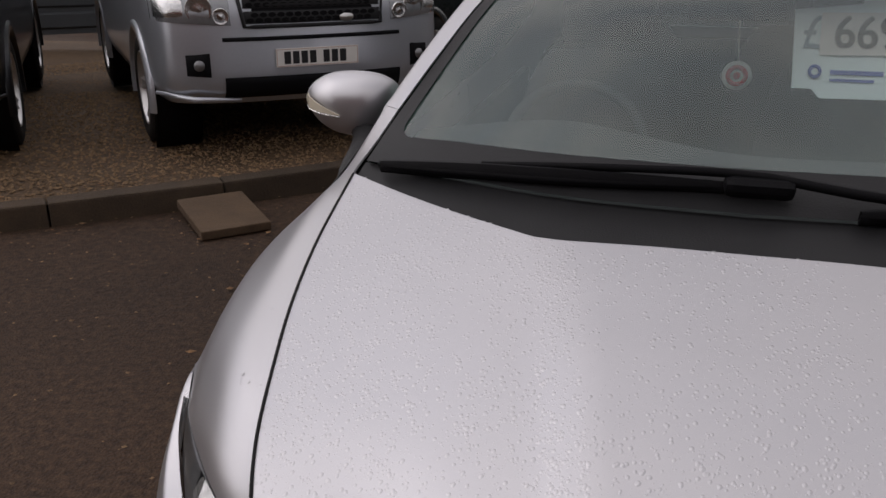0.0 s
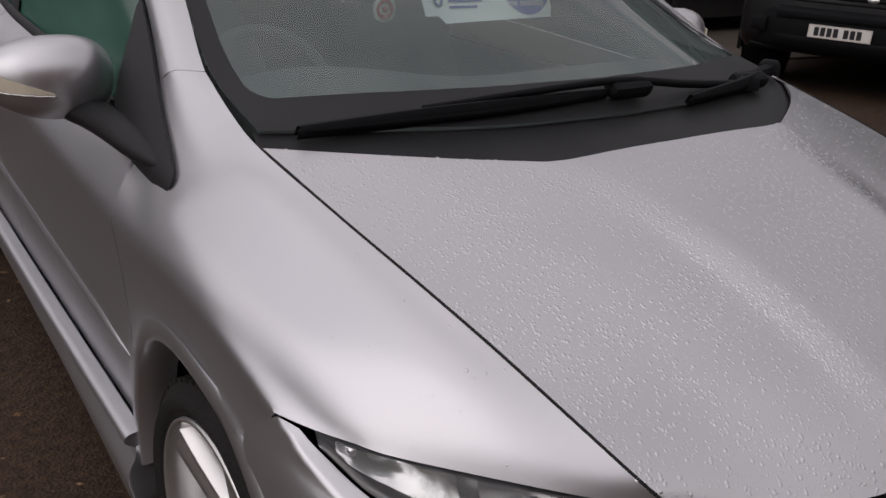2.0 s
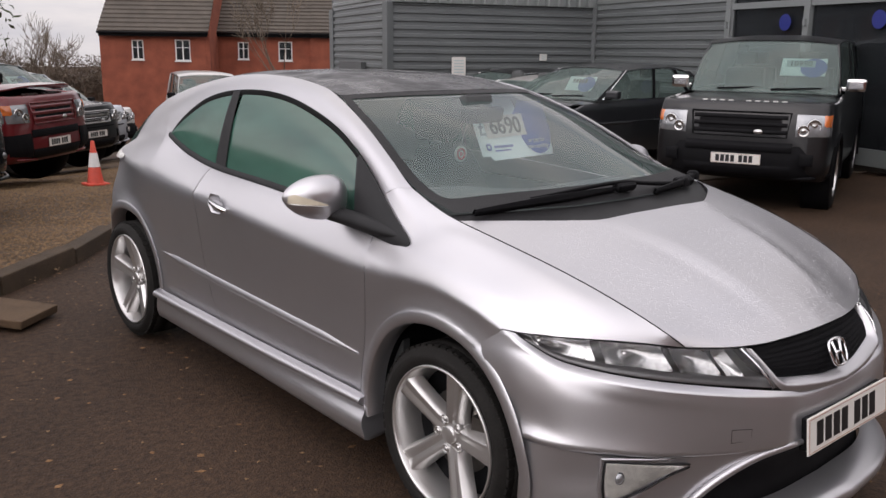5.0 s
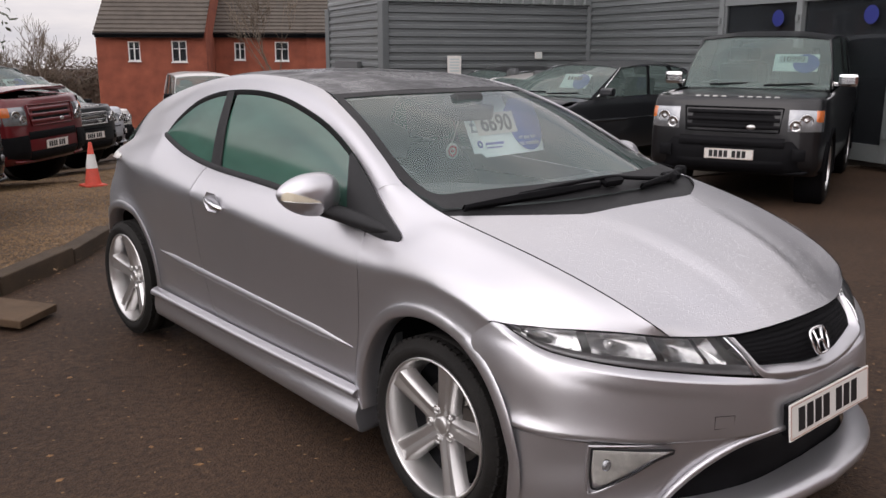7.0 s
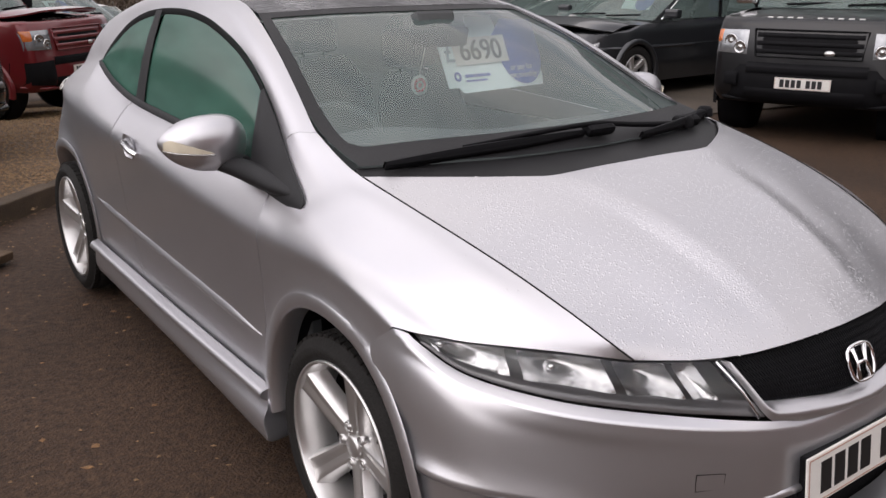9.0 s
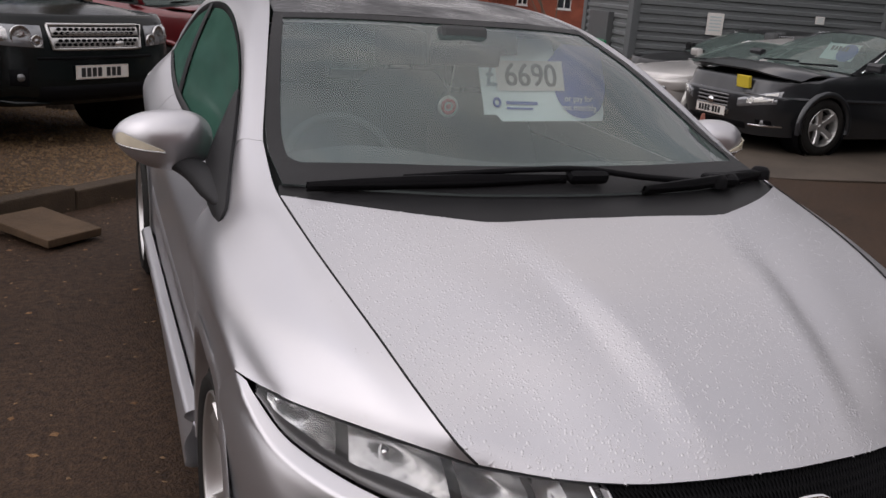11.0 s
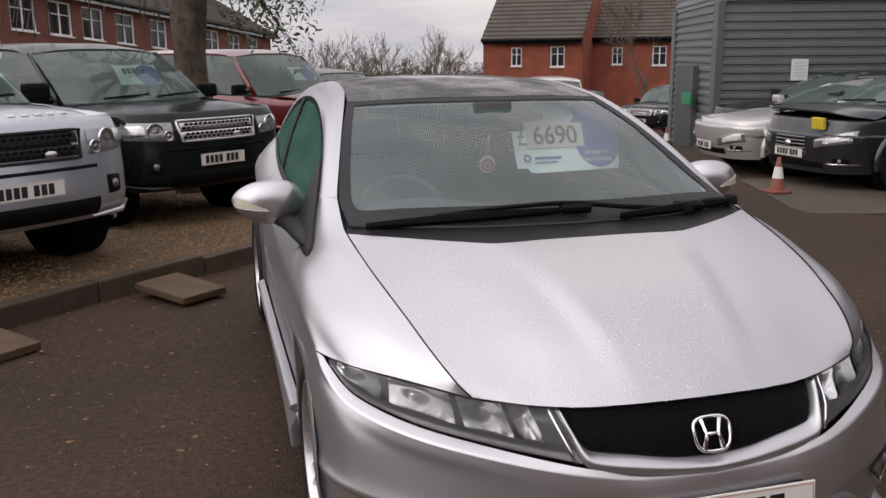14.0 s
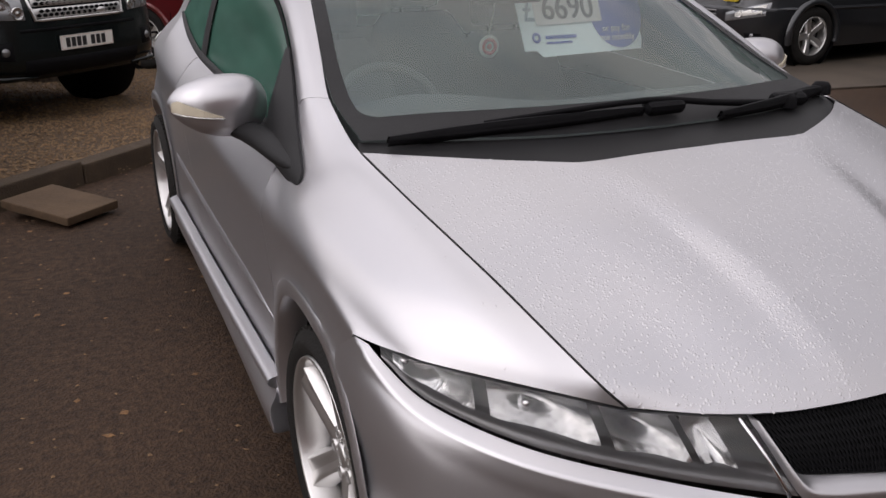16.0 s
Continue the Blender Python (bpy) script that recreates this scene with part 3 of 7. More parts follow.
def frit(bm, side):
    """The dark painted border of the windscreen."""
    out = np.array([0, -0.002, 0.003])
    us, vs = np.linspace(0, 1, 40), np.linspace(0, 1, 40)
    sheet(bm, [[screen_point(u, v) * [1, 1, 1] + out for u in us] for v in np.linspace(0, 0.115, 8)], side)
    sheet(bm, [[screen_point(u, v) + out for u in us] for v in np.linspace(0.955, 1, 4)], side)
    sheet(bm, [[screen_point(u, v) + out for u in np.linspace(0.945, 1, 4)] for v in np.linspace(0.115, 0.955, 30)], side)
    for k in range(6):
        a0 = math.pi / 2 * k / 6
        a1 = math.pi / 2 * (k + 1) / 6
        pts = [(0.945, 0.115), (0.945 - 0.05 * (1 - math.sin(a0)), 0.115 + 0.06 * (1 - math.cos(a0))), (0.945 - 0.05 * (1 - math.sin(a1)), 0.115 + 0.06 * (1 - math.cos(a1)))]
        q = [bm.verts.new((side * p[0], p[1], p[2])) for p in [screen_point(*uv) + out for uv in pts]]
        bm.faces.new(q)


bm = bmesh.new()
for side in (-1, 1):
    frit(bm, side)
part("windscreen_border", bm, "trim", windscreen, "dark painted border round the glass")
bm = bmesh.new()
for side in (-1, 1):
    back = [(0, 0.868, 1.038), (0.30, 0.889, 1.039), (0.54, 0.974, 1.036), (0.708, 1.055, 1.032)]
    front = [(0, 0.734, 0.999), (0.28, 0.732, 0.999), (0.50, 0.834, 1.004), (0.715, 0.998, 1.006)]
    mid = [(0, 0.79, 1.018), (0.29, 0.80, 1.018), (0.52, 0.90, 1.021), (0.713, 1.026, 1.018)]
    sheet(bm, loft([front, mid, back], 24, 8), side)
bmesh.ops.remove_doubles(bm, verts=bm.verts, dist=0.001)
part("scuttle_panel", bm, "trim", car, "dark grey plastic panel at the foot of the windscreen", 0.004)

# side windows with their black frames


def pane_between(y0, y1, n=24, inset=0.0):
    """Glass between the belt and the roof rail, columns leaning in."""
    grid = []
    for k in range(n):
        y = y0 + (y1 - y0) * k / (n - 1)
        wb, zb = along(BELT, min(max(y, 1.25), GLASS_END))
        wt, zt = along(P_OUT, y, 1)
        grid.append([(wb + (wt - wb) * t + 0.012 * math.sin(math.pi * t) - inset, y, zb + (zt - zb) * t) for t in np.linspace(0, 1, 10)])
    return grid


panes = both("door_glass", lambda bm, side: sheet(bm, pane_between(1.30, 2.58, 30, 0.006), side), "tint", "green-tinted door glass", 0.0)
panes += both("quarter_glass", lambda bm, side: sheet(bm, pane_between(2.60, 3.185, 18, 0.006), side), "tint", "green-tinted rear side glass", 0.0)
for p in panes:
    p.visible_shadow = False


def frame_bar(bm, side):
    """Black rubber and pillar trim round the side windows."""
    g = []
    for t in np.linspace(0, 1, 10):
        row = []
        for k in range(6):
            y = (2.520 + 0.085 * t) + (0.105 - 0.042 * t) * k / 5
            wb, zb = along(BELT, y)
            wt, zt = along(P_OUT, y, 1)
            row.append((wb + (wt - wb) * t + 0.012 * math.sin(math.pi * t) + 0.002, y, zb + (zt - zb) * t))
        g.append(row)
    sheet(bm, g, side)
    # along the belt
    ys = np.linspace(1.30, GLASS_END, 60)
    g = []
    for y in ys:
        wb, zb = along(BELT, y)
        g.append([(wb + 0.008, y, zb - 0.004), (wb + 0.006, y, zb + 0.014), (wb - 0.004, y, zb + 0.02)])
    sheet(bm, g, side)
    # along the roof rail
    top = spline(P_OUT, 90)
    g = []
    for i, p in enumerate(top):
        d = top[min(i + 1, 89)] - top[max(i - 1, 0)]
        d /= np.linalg.norm(d)
        inward = np.array([0.0, d[2], -d[1]])
        g.append([p + [0.004, 0, 0], p + inward * 0.024 + [0.006, 0, 0], p + inward * 0.03 + [-0.004, 0, 0]])
    sheet(bm, g, side)


both("window_frame", frame_bar, "trim", "black window surround", 0.0)


def corner_cover(bm, side):
    """Black triangle in the front corner of the door window that carries the mirror."""
    a = [(0.799, 1.152, 0.949), (0.776, 1.25, 1.000), (0.752, 1.35, 1.060), (0.727, 1.45, 1.122), (0.703, 1.56, 1.182)]
    b = [(0.811, 1.129, 0.930), (0.808, 1.27, 0.962), (0.796, 1.38, 1.000), (0.764, 1.46, 1.075), (0.708, 1.56, 1.176)]
    c = [(0.814, 1.160, 0.914), (0.817, 1.30, 0.928), (0.812, 1.42, 0.950), (0.790, 1.47, 1.028), (0.712, 1.56, 1.170)]
    sheet(bm, [[(x + 0.008, y, z) for x, y, z in r] for r in loft([a, b, c], 16, 8)], side)


both("mirror_mount", corner_cover, "trim", "black corner cover of the door window", 0.012)

# ---- the silver hatchback: front ----
LAMP_LOW = [(0.846, 0.565, 0.751), (0.800, 0.456, 0.707), (0.690, 0.292, 0.682), (0.52, 0.156, 0.656), (0.327, 0.047, 0.630)]
LAMP_UP = [(0.846, 0.571, 0.768), (0.806, 0.492, 0.769), (0.722, 0.377, 0.769), (0.632, 0.286, 0.763), (0.549, 0.220, 0.751), (0.46, 0.177, 0.743), (0.366, 0.142, 0.735)]
bumper_rails = [
    [(0, 0.014, 0.594), (0.2, 0.027, 0.602), (0.333, 0.043, 0.625), (0.52, 0.152, 0.652), (0.69, 0.288, 0.678), (0.80, 0.452, 0.703), (0.847, 0.562, 0.748), (0.858, 0.594, 0.767), (0.874, 0.632, 0.771)],
    [(0, 0.006, 0.582), (0.2, 0.017, 0.590), (0.338, 0.032, 0.611), (0.537, 0.129, 0.638), (0.712, 0.268, 0.664), (0.822, 0.438, 0.690), (0.864, 0.556, 0.739), (0.870, 0.598, 0.763), (0.8745, 0.633, 0.7705)],
    [(0, 0.001, 0.564), (0.2, 0.010, 0.571), (0.339, 0.027, 0.588), (0.529, 0.120, 0.611), (0.702, 0.253, 0.634), (0.824, 0.416, 0.656), (0.875, 0.556, 0.700), (0.892, 0.702, 0.705)],
    [(0, -0.003, 0.545), (0.2, 0.005, 0.550), (0.34, 0.023, 0.562), (0.518, 0.112, 0.580), (0.685, 0.237, 0.598), (0.820, 0.390, 0.612), (0.879, 0.53, 0.630), (0.895, 0.650, 0.630)],
    [(0, -0.010, 0.500), (0.2, -0.002, 0.50), (0.35, 0.021, 0.505), (0.52, 0.107, 0.51), (0.684, 0.223, 0.515), (0.820, 0.371, 0.522), (0.872, 0.49, 0.525), (0.892, 0.585, 0.525)],
    [(0, -0.012, 0.452), (0.2, -0.005, 0.464), (0.35, 0.018, 0.466), (0.52, 0.106, 0.463), (0.69, 0.217, 0.470), (0.825, 0.36, 0.476), (0.880, 0.46, 0.480), (0.897, 0.545, 0.482)],
]


def bumper(bm):
    for side in (-1, 1):
        # a narrow ledge round the lamp, a crisp edge, then the upright face
        sheet(bm, loft(bumper_rails[:2], 60, 5), side)
        sheet(bm, loft(bumper_rails[1:], 60, 24), side)
        # the ledge is deepest at the wheel and runs out before the intake
        ledge = bumper_rails[-1]
        deep = [min(1.0, max(0.0, (x - 0.42) / 0.38)) for x, y, z in ledge]
        mid = [(x * (1 - 0.008 * d), y + 0.008 * d, z - 0.002 - 0.013 * d) for (x, y, z), d in zip(ledge, deep)]
        under = [(x * (1 - 0.015 * d), y + 0.017 * d, z - 0.004 - 0.012 * d) for (x, y, z), d in zip(ledge, deep)]
        sheet(bm, loft([ledge, mid, under], 60, 5), side)
        low = [
            [(0.36, 0.026, 0.455), (0.53, 0.120, 0.455), (0.68, 0.221, 0.453), (0.81, 0.362, 0.458), (0.866, 0.458, 0.463), (0.886, 0.547, 0.462)],
            [(0.480, 0.100, 0.395), (0.60, 0.170, 0.390), (0.72, 0.262, 0.385), (0.82, 0.385, 0.380), (0.870, 0.475, 0.380), (0.886, 0.535, 0.380)],
            [(0.565, 0.160, 0.315), (0.66, 0.220, 0.312), (0.755, 0.297, 0.308), (0.83, 0.395, 0.300), (0.868, 0.475, 0.295), (0.884, 0.54, 0.290)],
            [(0.612, 0.200, 0.235), (0.69, 0.252, 0.230), (0.78, 0.34, 0.222), (0.83, 0.41, 0.210), (0.862, 0.48, 0.205), (0.878, 0.55, 0.205)],
        ]
        sheet(bm, loft(low, 40, 14), side)
    bmesh.ops.remove_doubles(bm, verts=bm.verts, dist=0.001)


bm = bmesh.new()
bumper(bm)
bumper_ob = part("front_bumper", bm, "silver", car, "silver front bumper", 0.004)
bm = bmesh.new()
for side in (-1, 1):
    sheet(bm, loft([[(0, 0.03, 0.460), (0.2, 0.04, 0.466), (0.48, 0.128, 0.455)], [(0, 0.09, 0.35), (0.3, 0.11, 0.35), (0.66, 0.25, 0.35)], [(0, 0.05, 0.225), (0.4, 0.10, 0.225), (0.74, 0.32, 0.215)]], 16, 10), side)
bmesh.ops.remove_doubles(bm, verts=bm.verts, dist=0.001)
bm_trim = [[(s * x, y, z) for x, y, z in spline([(0.19, -0.008, 0.458), (0.30, 0.010, 0.457), (0.40, 0.052, 0.436), (0.48, 0.092, 0.397), (0.54, 0.130, 0.347), (0.585, 0.166, 0.287), (0.61, 0.192, 0.230)], 26)] for s in (-1, 1)]
for path in bm_trim:
    bt = bmesh.new()
    tube(bt, path, [0.007 + 0.006 * math.sin(math.pi * (0.1 + 0.8 * k / 25)) for k in range(26)], 8)
    part("intake_trim", bt, "silver", bumper_ob, "raised silver edge of the air intake")
part("lower_intake", bm, "black", bumper_ob, "black lower air intake", 0.004)
bm = bmesh.new()
for side in (-1, 1):
    lip = [
        [(0, 0.050, 0.268), (0.3, 0.068, 0.268), (0.54, 0.165, 0.258), (0.74, 0.335, 0.238), (0.868, 0.545, 0.224)],
        [(0, -0.020, 0.262), (0.3, 0.014, 0.262), (0.55, 0.125, 0.252), (0.76, 0.315, 0.235), (0.875, 0.54, 0.222)],
        [(0, -0.060, 0.252), (0.3, -0.026, 0.250), (0.57, 0.09, 0.238), (0.79, 0.29, 0.222), (0.892, 0.53, 0.212)],
        [(0, -0.070, 0.225), (0.3, -0.034, 0.222), (0.575, 0.085, 0.212), (0.795, 0.288, 0.200), (0.895, 0.53, 0.195)],
        [(0, -0.035, 0.185), (0.3, -0.006, 0.185), (0.56, 0.11, 0.178), (0.77, 0.31, 0.17), (0.878, 0.545, 0.165)],
    ]
    sheet(bm, loft(lip, 40, 10), side)
bmesh.ops.remove_doubles(bm, verts=bm.verts, dist=0.001)
part("lip_spoiler", bm, "silver", bumper_ob, "silver lip spoiler", 0.004)


def fog(bm, side, inset=0.0):
    g = [[(0.775, 0.320, 0.438), (0.69, 0.238, 0.436), (0.600, 0.172, 0.430)], [(0.772, 0.322, 0.385), (0.715, 0.262, 0.390), (0.650, 0.210, 0.402)], [(0.762, 0.320, 0.318), (0.738, 0.290, 0.332), (0.705, 0.258, 0.358)]]
    g = [[(x, y - 0.022 + inset, z) for x, y, z in r] for r in g]
    sheet(bm, loft(g, 10, 6), side)


for side in (-1, 1):
    bm = bmesh.new()
    fog(bm, side)
    f = part("fog_lamp", bm, "clear", bumper_ob, "clear fog lamp", 0.0, fix=False)
    bm = bmesh.new()
    fog(bm, side, 0.008)
    part("reflector", bm, "lampwhite", f, "", 0.0, fix=False)
    rim_path = spline([(0.779, 0.300, 0.444), (0.69, 0.214, 0.443), (0.592, 0.144, 0.436), (0.640, 0.180, 0.404), (0.700, 0.228, 0.356), (0.762, 0.294, 0.312), (0.779, 0.301, 0.345), (0.782, 0.301, 0.39), (0.779, 0.300, 0.444)], 60)
    bm = bmesh.new()
    tube(bm, [(side * p[0], p[1] + 0.004, p[2]) for p in rim_path], 0.0036, 6, cap=False)
    part("fog_surround", bm, "trim", f, "dark rim round the fog lamp")
    bm = bmesh.new()
    tube(bm, [(side * (p[0] + (p[0] - 0.715) * 0.16), p[1] + 0.010, p[2] + (p[2] - 0.39) * 0.16) for p in rim_path], 0.0045, 6, cap=False)
    part("fog_frame", bm, "silver", f, "silver edge of the fog lamp pocket")
    bm = bmesh.new()
    lathe(bm, [(0.001, 0.0), (0.010, 0.001), (0.017, 0.004), (0.020, 0.012)], 20, "y", (side * 0.742, 0.266, 0.392))
    part("bulb", bm, "lampbright", f, "round bulb shield")
bm = bmesh.new()
cover = [(-0.462 + dx, 0.0725 + dy, 0.512 + dz) for dx, dy, dz in ((-0.028, 0.015, 0.020), (0.028, -0.015, 0.018), (0.028, -0.014, -0.018), (-0.027, 0.015, -0.020), (-0.028, 0.015, 0.020))]
tube(bm, cover, 0.0009, 4, cap=False)
part("towing_eye_cover", bm, "silver_seam", bumper_ob, "small square cover in the bumper")

# headlamps: clear lens, dark bucket, bright bowls
for side in (-1, 1):
    bm = bmesh.new()
    mid = [(a[0] * 0.5 + b[0] * 0.5 + 0.004, a[1] * 0.5 + b[1] * 0.5 - 0.012, a[2] * 0.5 + b[2] * 0.5 + 0.004) for a, b in zip(spline(LAMP_UP, 30), spline(LAMP_LOW, 30))]
    g = loft([spline(LAMP_UP, 30), mid, spline(LAMP_LOW, 30)], 44, 10)
    sheet(bm, g, side)
    lens = part("headlamp", bm, "clear", car, "clear swept headlamp with bright reflectors", 0.0, fix=False)
    lens.visible_shadow = False

    def lamp_at(u, v, deep):
        p = g[int(v * 9)][int(u * 43)]
        return Vector((side * (p[0] - 0.35 * deep), p[1] + deep, p[2] - 0.1 * deep))

    bm = bmesh.new()
    rows = []
    for v, deep in ((0.0, 0.002), (0.10, 0.035), (0.3, 0.085), (0.75, 0.085), (0.86, 0.035), (0.87, 0.006), (1.0, 0.004)):
        rows.append([lamp_at(u, v, deep) for u in np.linspace(0, 1, 30)])
    sheet(bm, [[(side * p.x, p.y, p.z) for p in r] for r in rows], side)
    part("lamp_housing", bm, "lampgrey", lens, "dark grey lamp housing", 0.0)

    for u0, u1, v0, v1 in ((0.05, 0.30, 0.04, 0.80), (0.34, 0.60, 0.06, 0.80), (0.63, 0.80, 0.06, 0.80), (0.82, 0.90, 0.08, 0.82)):
        shade = "lampdim" if 0.3 < u0 < 0.7 else "lampbowl"
        bm = bmesh.new()
        rows = []
        for j in range(11):
            t = j / 10
            row = []
            for i in range(17):
                s = i / 16
                d = math.hypot(2 * s - 1, 2 * t - 1)
                v = v0 + (v1 - v0) * t
                u = u0 + (u1 - u0) * s
                pa = g[min(9, int(v * 9))][min(43, int(u * 43))]
                pb = g[min(9, int(v * 9) + 1)][min(43, int(u * 43))]
                f = v * 9 - int(v * 9)
                p = pa * (1 - f) + pb * f
                pu = g[min(9, int(v * 9))][min(43, int(u * 43) + 1)]
                fu = u * 43 - int(u * 43)
                p = p + (pu - pa) * fu
                deep = 0.022 + 0.055 * max(0.0, 1 - d * 0.8)
                row.append((p[0] - 0.3 * deep, p[1] + deep, p[2]))
            rows.append(row)
        sheet(bm, rows, side)
        part("reflector", bm, shade, lens, "bright ribbed reflector", 0.0)
    for u in (0.10, 0.46):
        bm = bmesh.new()
        c = lamp_at(u, 0.45, 0.045)
        lathe(bm, [(0.001, -0.008), (0.006, -0.007), (0.009, -0.002), (0.010, 0.004), (0.007, 0.02)], 16, "y", c)
        part("bulb", bm, "chrome", lens, "bulb shield")
    bm = bmesh.new()
    edge = [lamp_at(0.985, v, -0.002) for v in np.linspace(0, 1, 6)]
    tube(bm, edge, 0.0035, 6)
    part("bright_edge", bm, "chrome", lens, "bright strip along the lamp")

# grille
G_TOP = [(0, 0.092, 0.737), (0.154, 0.103, 0.734), (0.28, 0.126, 0.730), (0.350, 0.147, 0.729)]
G_LOW = [(0, 0.028, 0.620), (0.10, 0.031, 0.626), (0.20, 0.048, 0.638), (0.308, 0.072, 0.650)]
gt, gl = spline(G_TOP, 40), spline(G_LOW, 40)
bm = bmesh.new()
for side in (-1, 1):
    sheet(bm, [gt + [0, 0.012, 0.006], (gt + gl) / 2 + [0, 0.004, 0], gl + [0, 0.012, -0.004]], side)
bmesh.ops.remove_doubles(bm, verts=bm.verts, dist=0.001)
grille = part("grille", bm, "black", car, "black mesh grille", 0.004)


def grille_point(x, t):
    side = 1 if x >= 0 else -1
    k = min(1.0, abs(x) / 0.33) * 39
    i = min(int(k), 38)
    f = k - i
    a, b = gt[i] * (1 - f) + gt[i + 1] * f, gl[i] * (1 - f) + gl[i + 1] * f
    p = a * (1 - t) + b * t
    return Vector((side * p[0], p[1] - 0.010 * math.sin(math.pi * t) + 0.004, p[2]))


bm = bmesh.new()
for k in range(-46, 46):
    for lean in (-1, 1):
        pts = []
        for j in range(7):
            t = j / 6
            x = k * 0.0078 + lean * 0.030 * t
            if abs(x) <= 0.33:
                pts.append(grille_point(x, t))
        if len(pts) > 1:
            tube(bm, pts, 0.0019, 4, cap=False)
part("mesh", bm, "black", grille, "honeycomb mesh")
bm = bmesh.new()
for side in (-1, 1):
    outer = [(0.366, 0.139, 0.735), (0.352, 0.101, 0.696), (0.328, 0.048, 0.634), (0.294, 0.034, 0.616), (0.2, 0.015, 0.602), (0.10, 0.004, 0.594), (0, 0.000, 0.588)]
    inner = [(0.351, 0.134, 0.731), (0.337, 0.098, 0.696), (0.313, 0.060, 0.654), (0.275, 0.048, 0.643), (0.2, 0.036, 0.635), (0.10, 0.019, 0.622), (0, 0.013, 0.616)]
    mid = [((a[0] + b[0]) / 2, (a[1] + b[1]) / 2 - 0.012, (a[2] + b[2]) / 2 + 0.004) for a, b in zip(outer, inner)]
    back = [(x, y + 0.03, z + 0.004) for x, y, z in inner]
    sheet(bm, loft([outer, mid, inner], 40, 8), side)
    sheet(bm, [spline(inner, 40), spline(back, 40)], side)
bmesh.ops.remove_doubles(bm, verts=bm.verts, dist=0.0005)
part("grille_surround", bm, "silver", grille, "bright silver grille surround", 0.003)
bm = bmesh.new()
m = Matrix.Translation((0, 0.034, 0.673)) @ pose(0, 0, 0, 66, 0, 0)
ring = []
for k in range(28):
    a = 2 * math.pi * k / 28
    r = 0.046 / (abs(math.cos(a)) ** 3.2 + abs(math.sin(a)) ** 3.2) ** (1 / 3.2)
    ring.append(m @ Vector((r * math.cos(a) * (1.05 + 0.10 * math.sin(a)), r * math.sin(a) * 0.9, 0.004)))
tube(bm, ring + ring[:1], 0.0048, 6, cap=False)
for s in (-1, 1):
    tube(bm, [m @ Vector((s * 0.027, 0.036, 0.003)), m @ Vector((s * 0.016, 0.0, 0.004)), m @ Vector((s * 0.024, -0.036, 0.003))], [0.008, 0.005, 0.008], 6)
tube(bm, [m @ Vector((-0.016, 0, 0.004)), m @ Vector((0.016, 0, 0.004))], 0.005, 6)
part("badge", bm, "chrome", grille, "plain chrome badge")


def number_plate(parent, m, w=0.52, h=0.111, bars=7, yellow=False):
    """A plate with plain bars in place of its characters; faces local -y."""
    bm = bmesh.new()
    box(bm, (w, 0.006, h), (0, 0, 0), bevel=0.002)
    pl = part("number_plate", bm, "plate", parent, "white number plate")
    pl.matrix_local = m
    bm = bmesh.new()
    for sx, sz, ax, az in ((w - 0.012, 0.003, 0, h / 2 - 0.006), (w - 0.012, 0.003, 0, -h / 2 + 0.006), (0.003, h - 0.012, w / 2 - 0.006, 0), (0.003, h - 0.012, -w / 2 + 0.006, 0)):
        box(bm, (sx, 0.0012, sz), (ax, -0.0034, az))
    part("rim", bm, "plate_y", pl)
    x = -w / 2 + 0.07
    for k in range(bars):
        bm = bmesh.new()
        box(bm, (0.040, 0.0014, 0.074), (x, -0.0036, 0))
        part("character_bar", bm, "ink", pl)
        x += 0.053 + (0.032 if k == 3 else 0)
    return pl


number_plate(car, Matrix.Translation((0, -0.026, 0.482)) @ pose(0, 0, 0, -6, 0, 0), 0.53, 0.115)
bm = bmesh.new()
box(bm, (0.50, 0.03, 0.10), (0, -0.007, 0.482), pose(0, 0, 0, -6, 0, 0), bevel=0.006)
part("plate_holder", bm, "black", bumper_ob, "black plinth behind the plate")

# ---- wheels ----


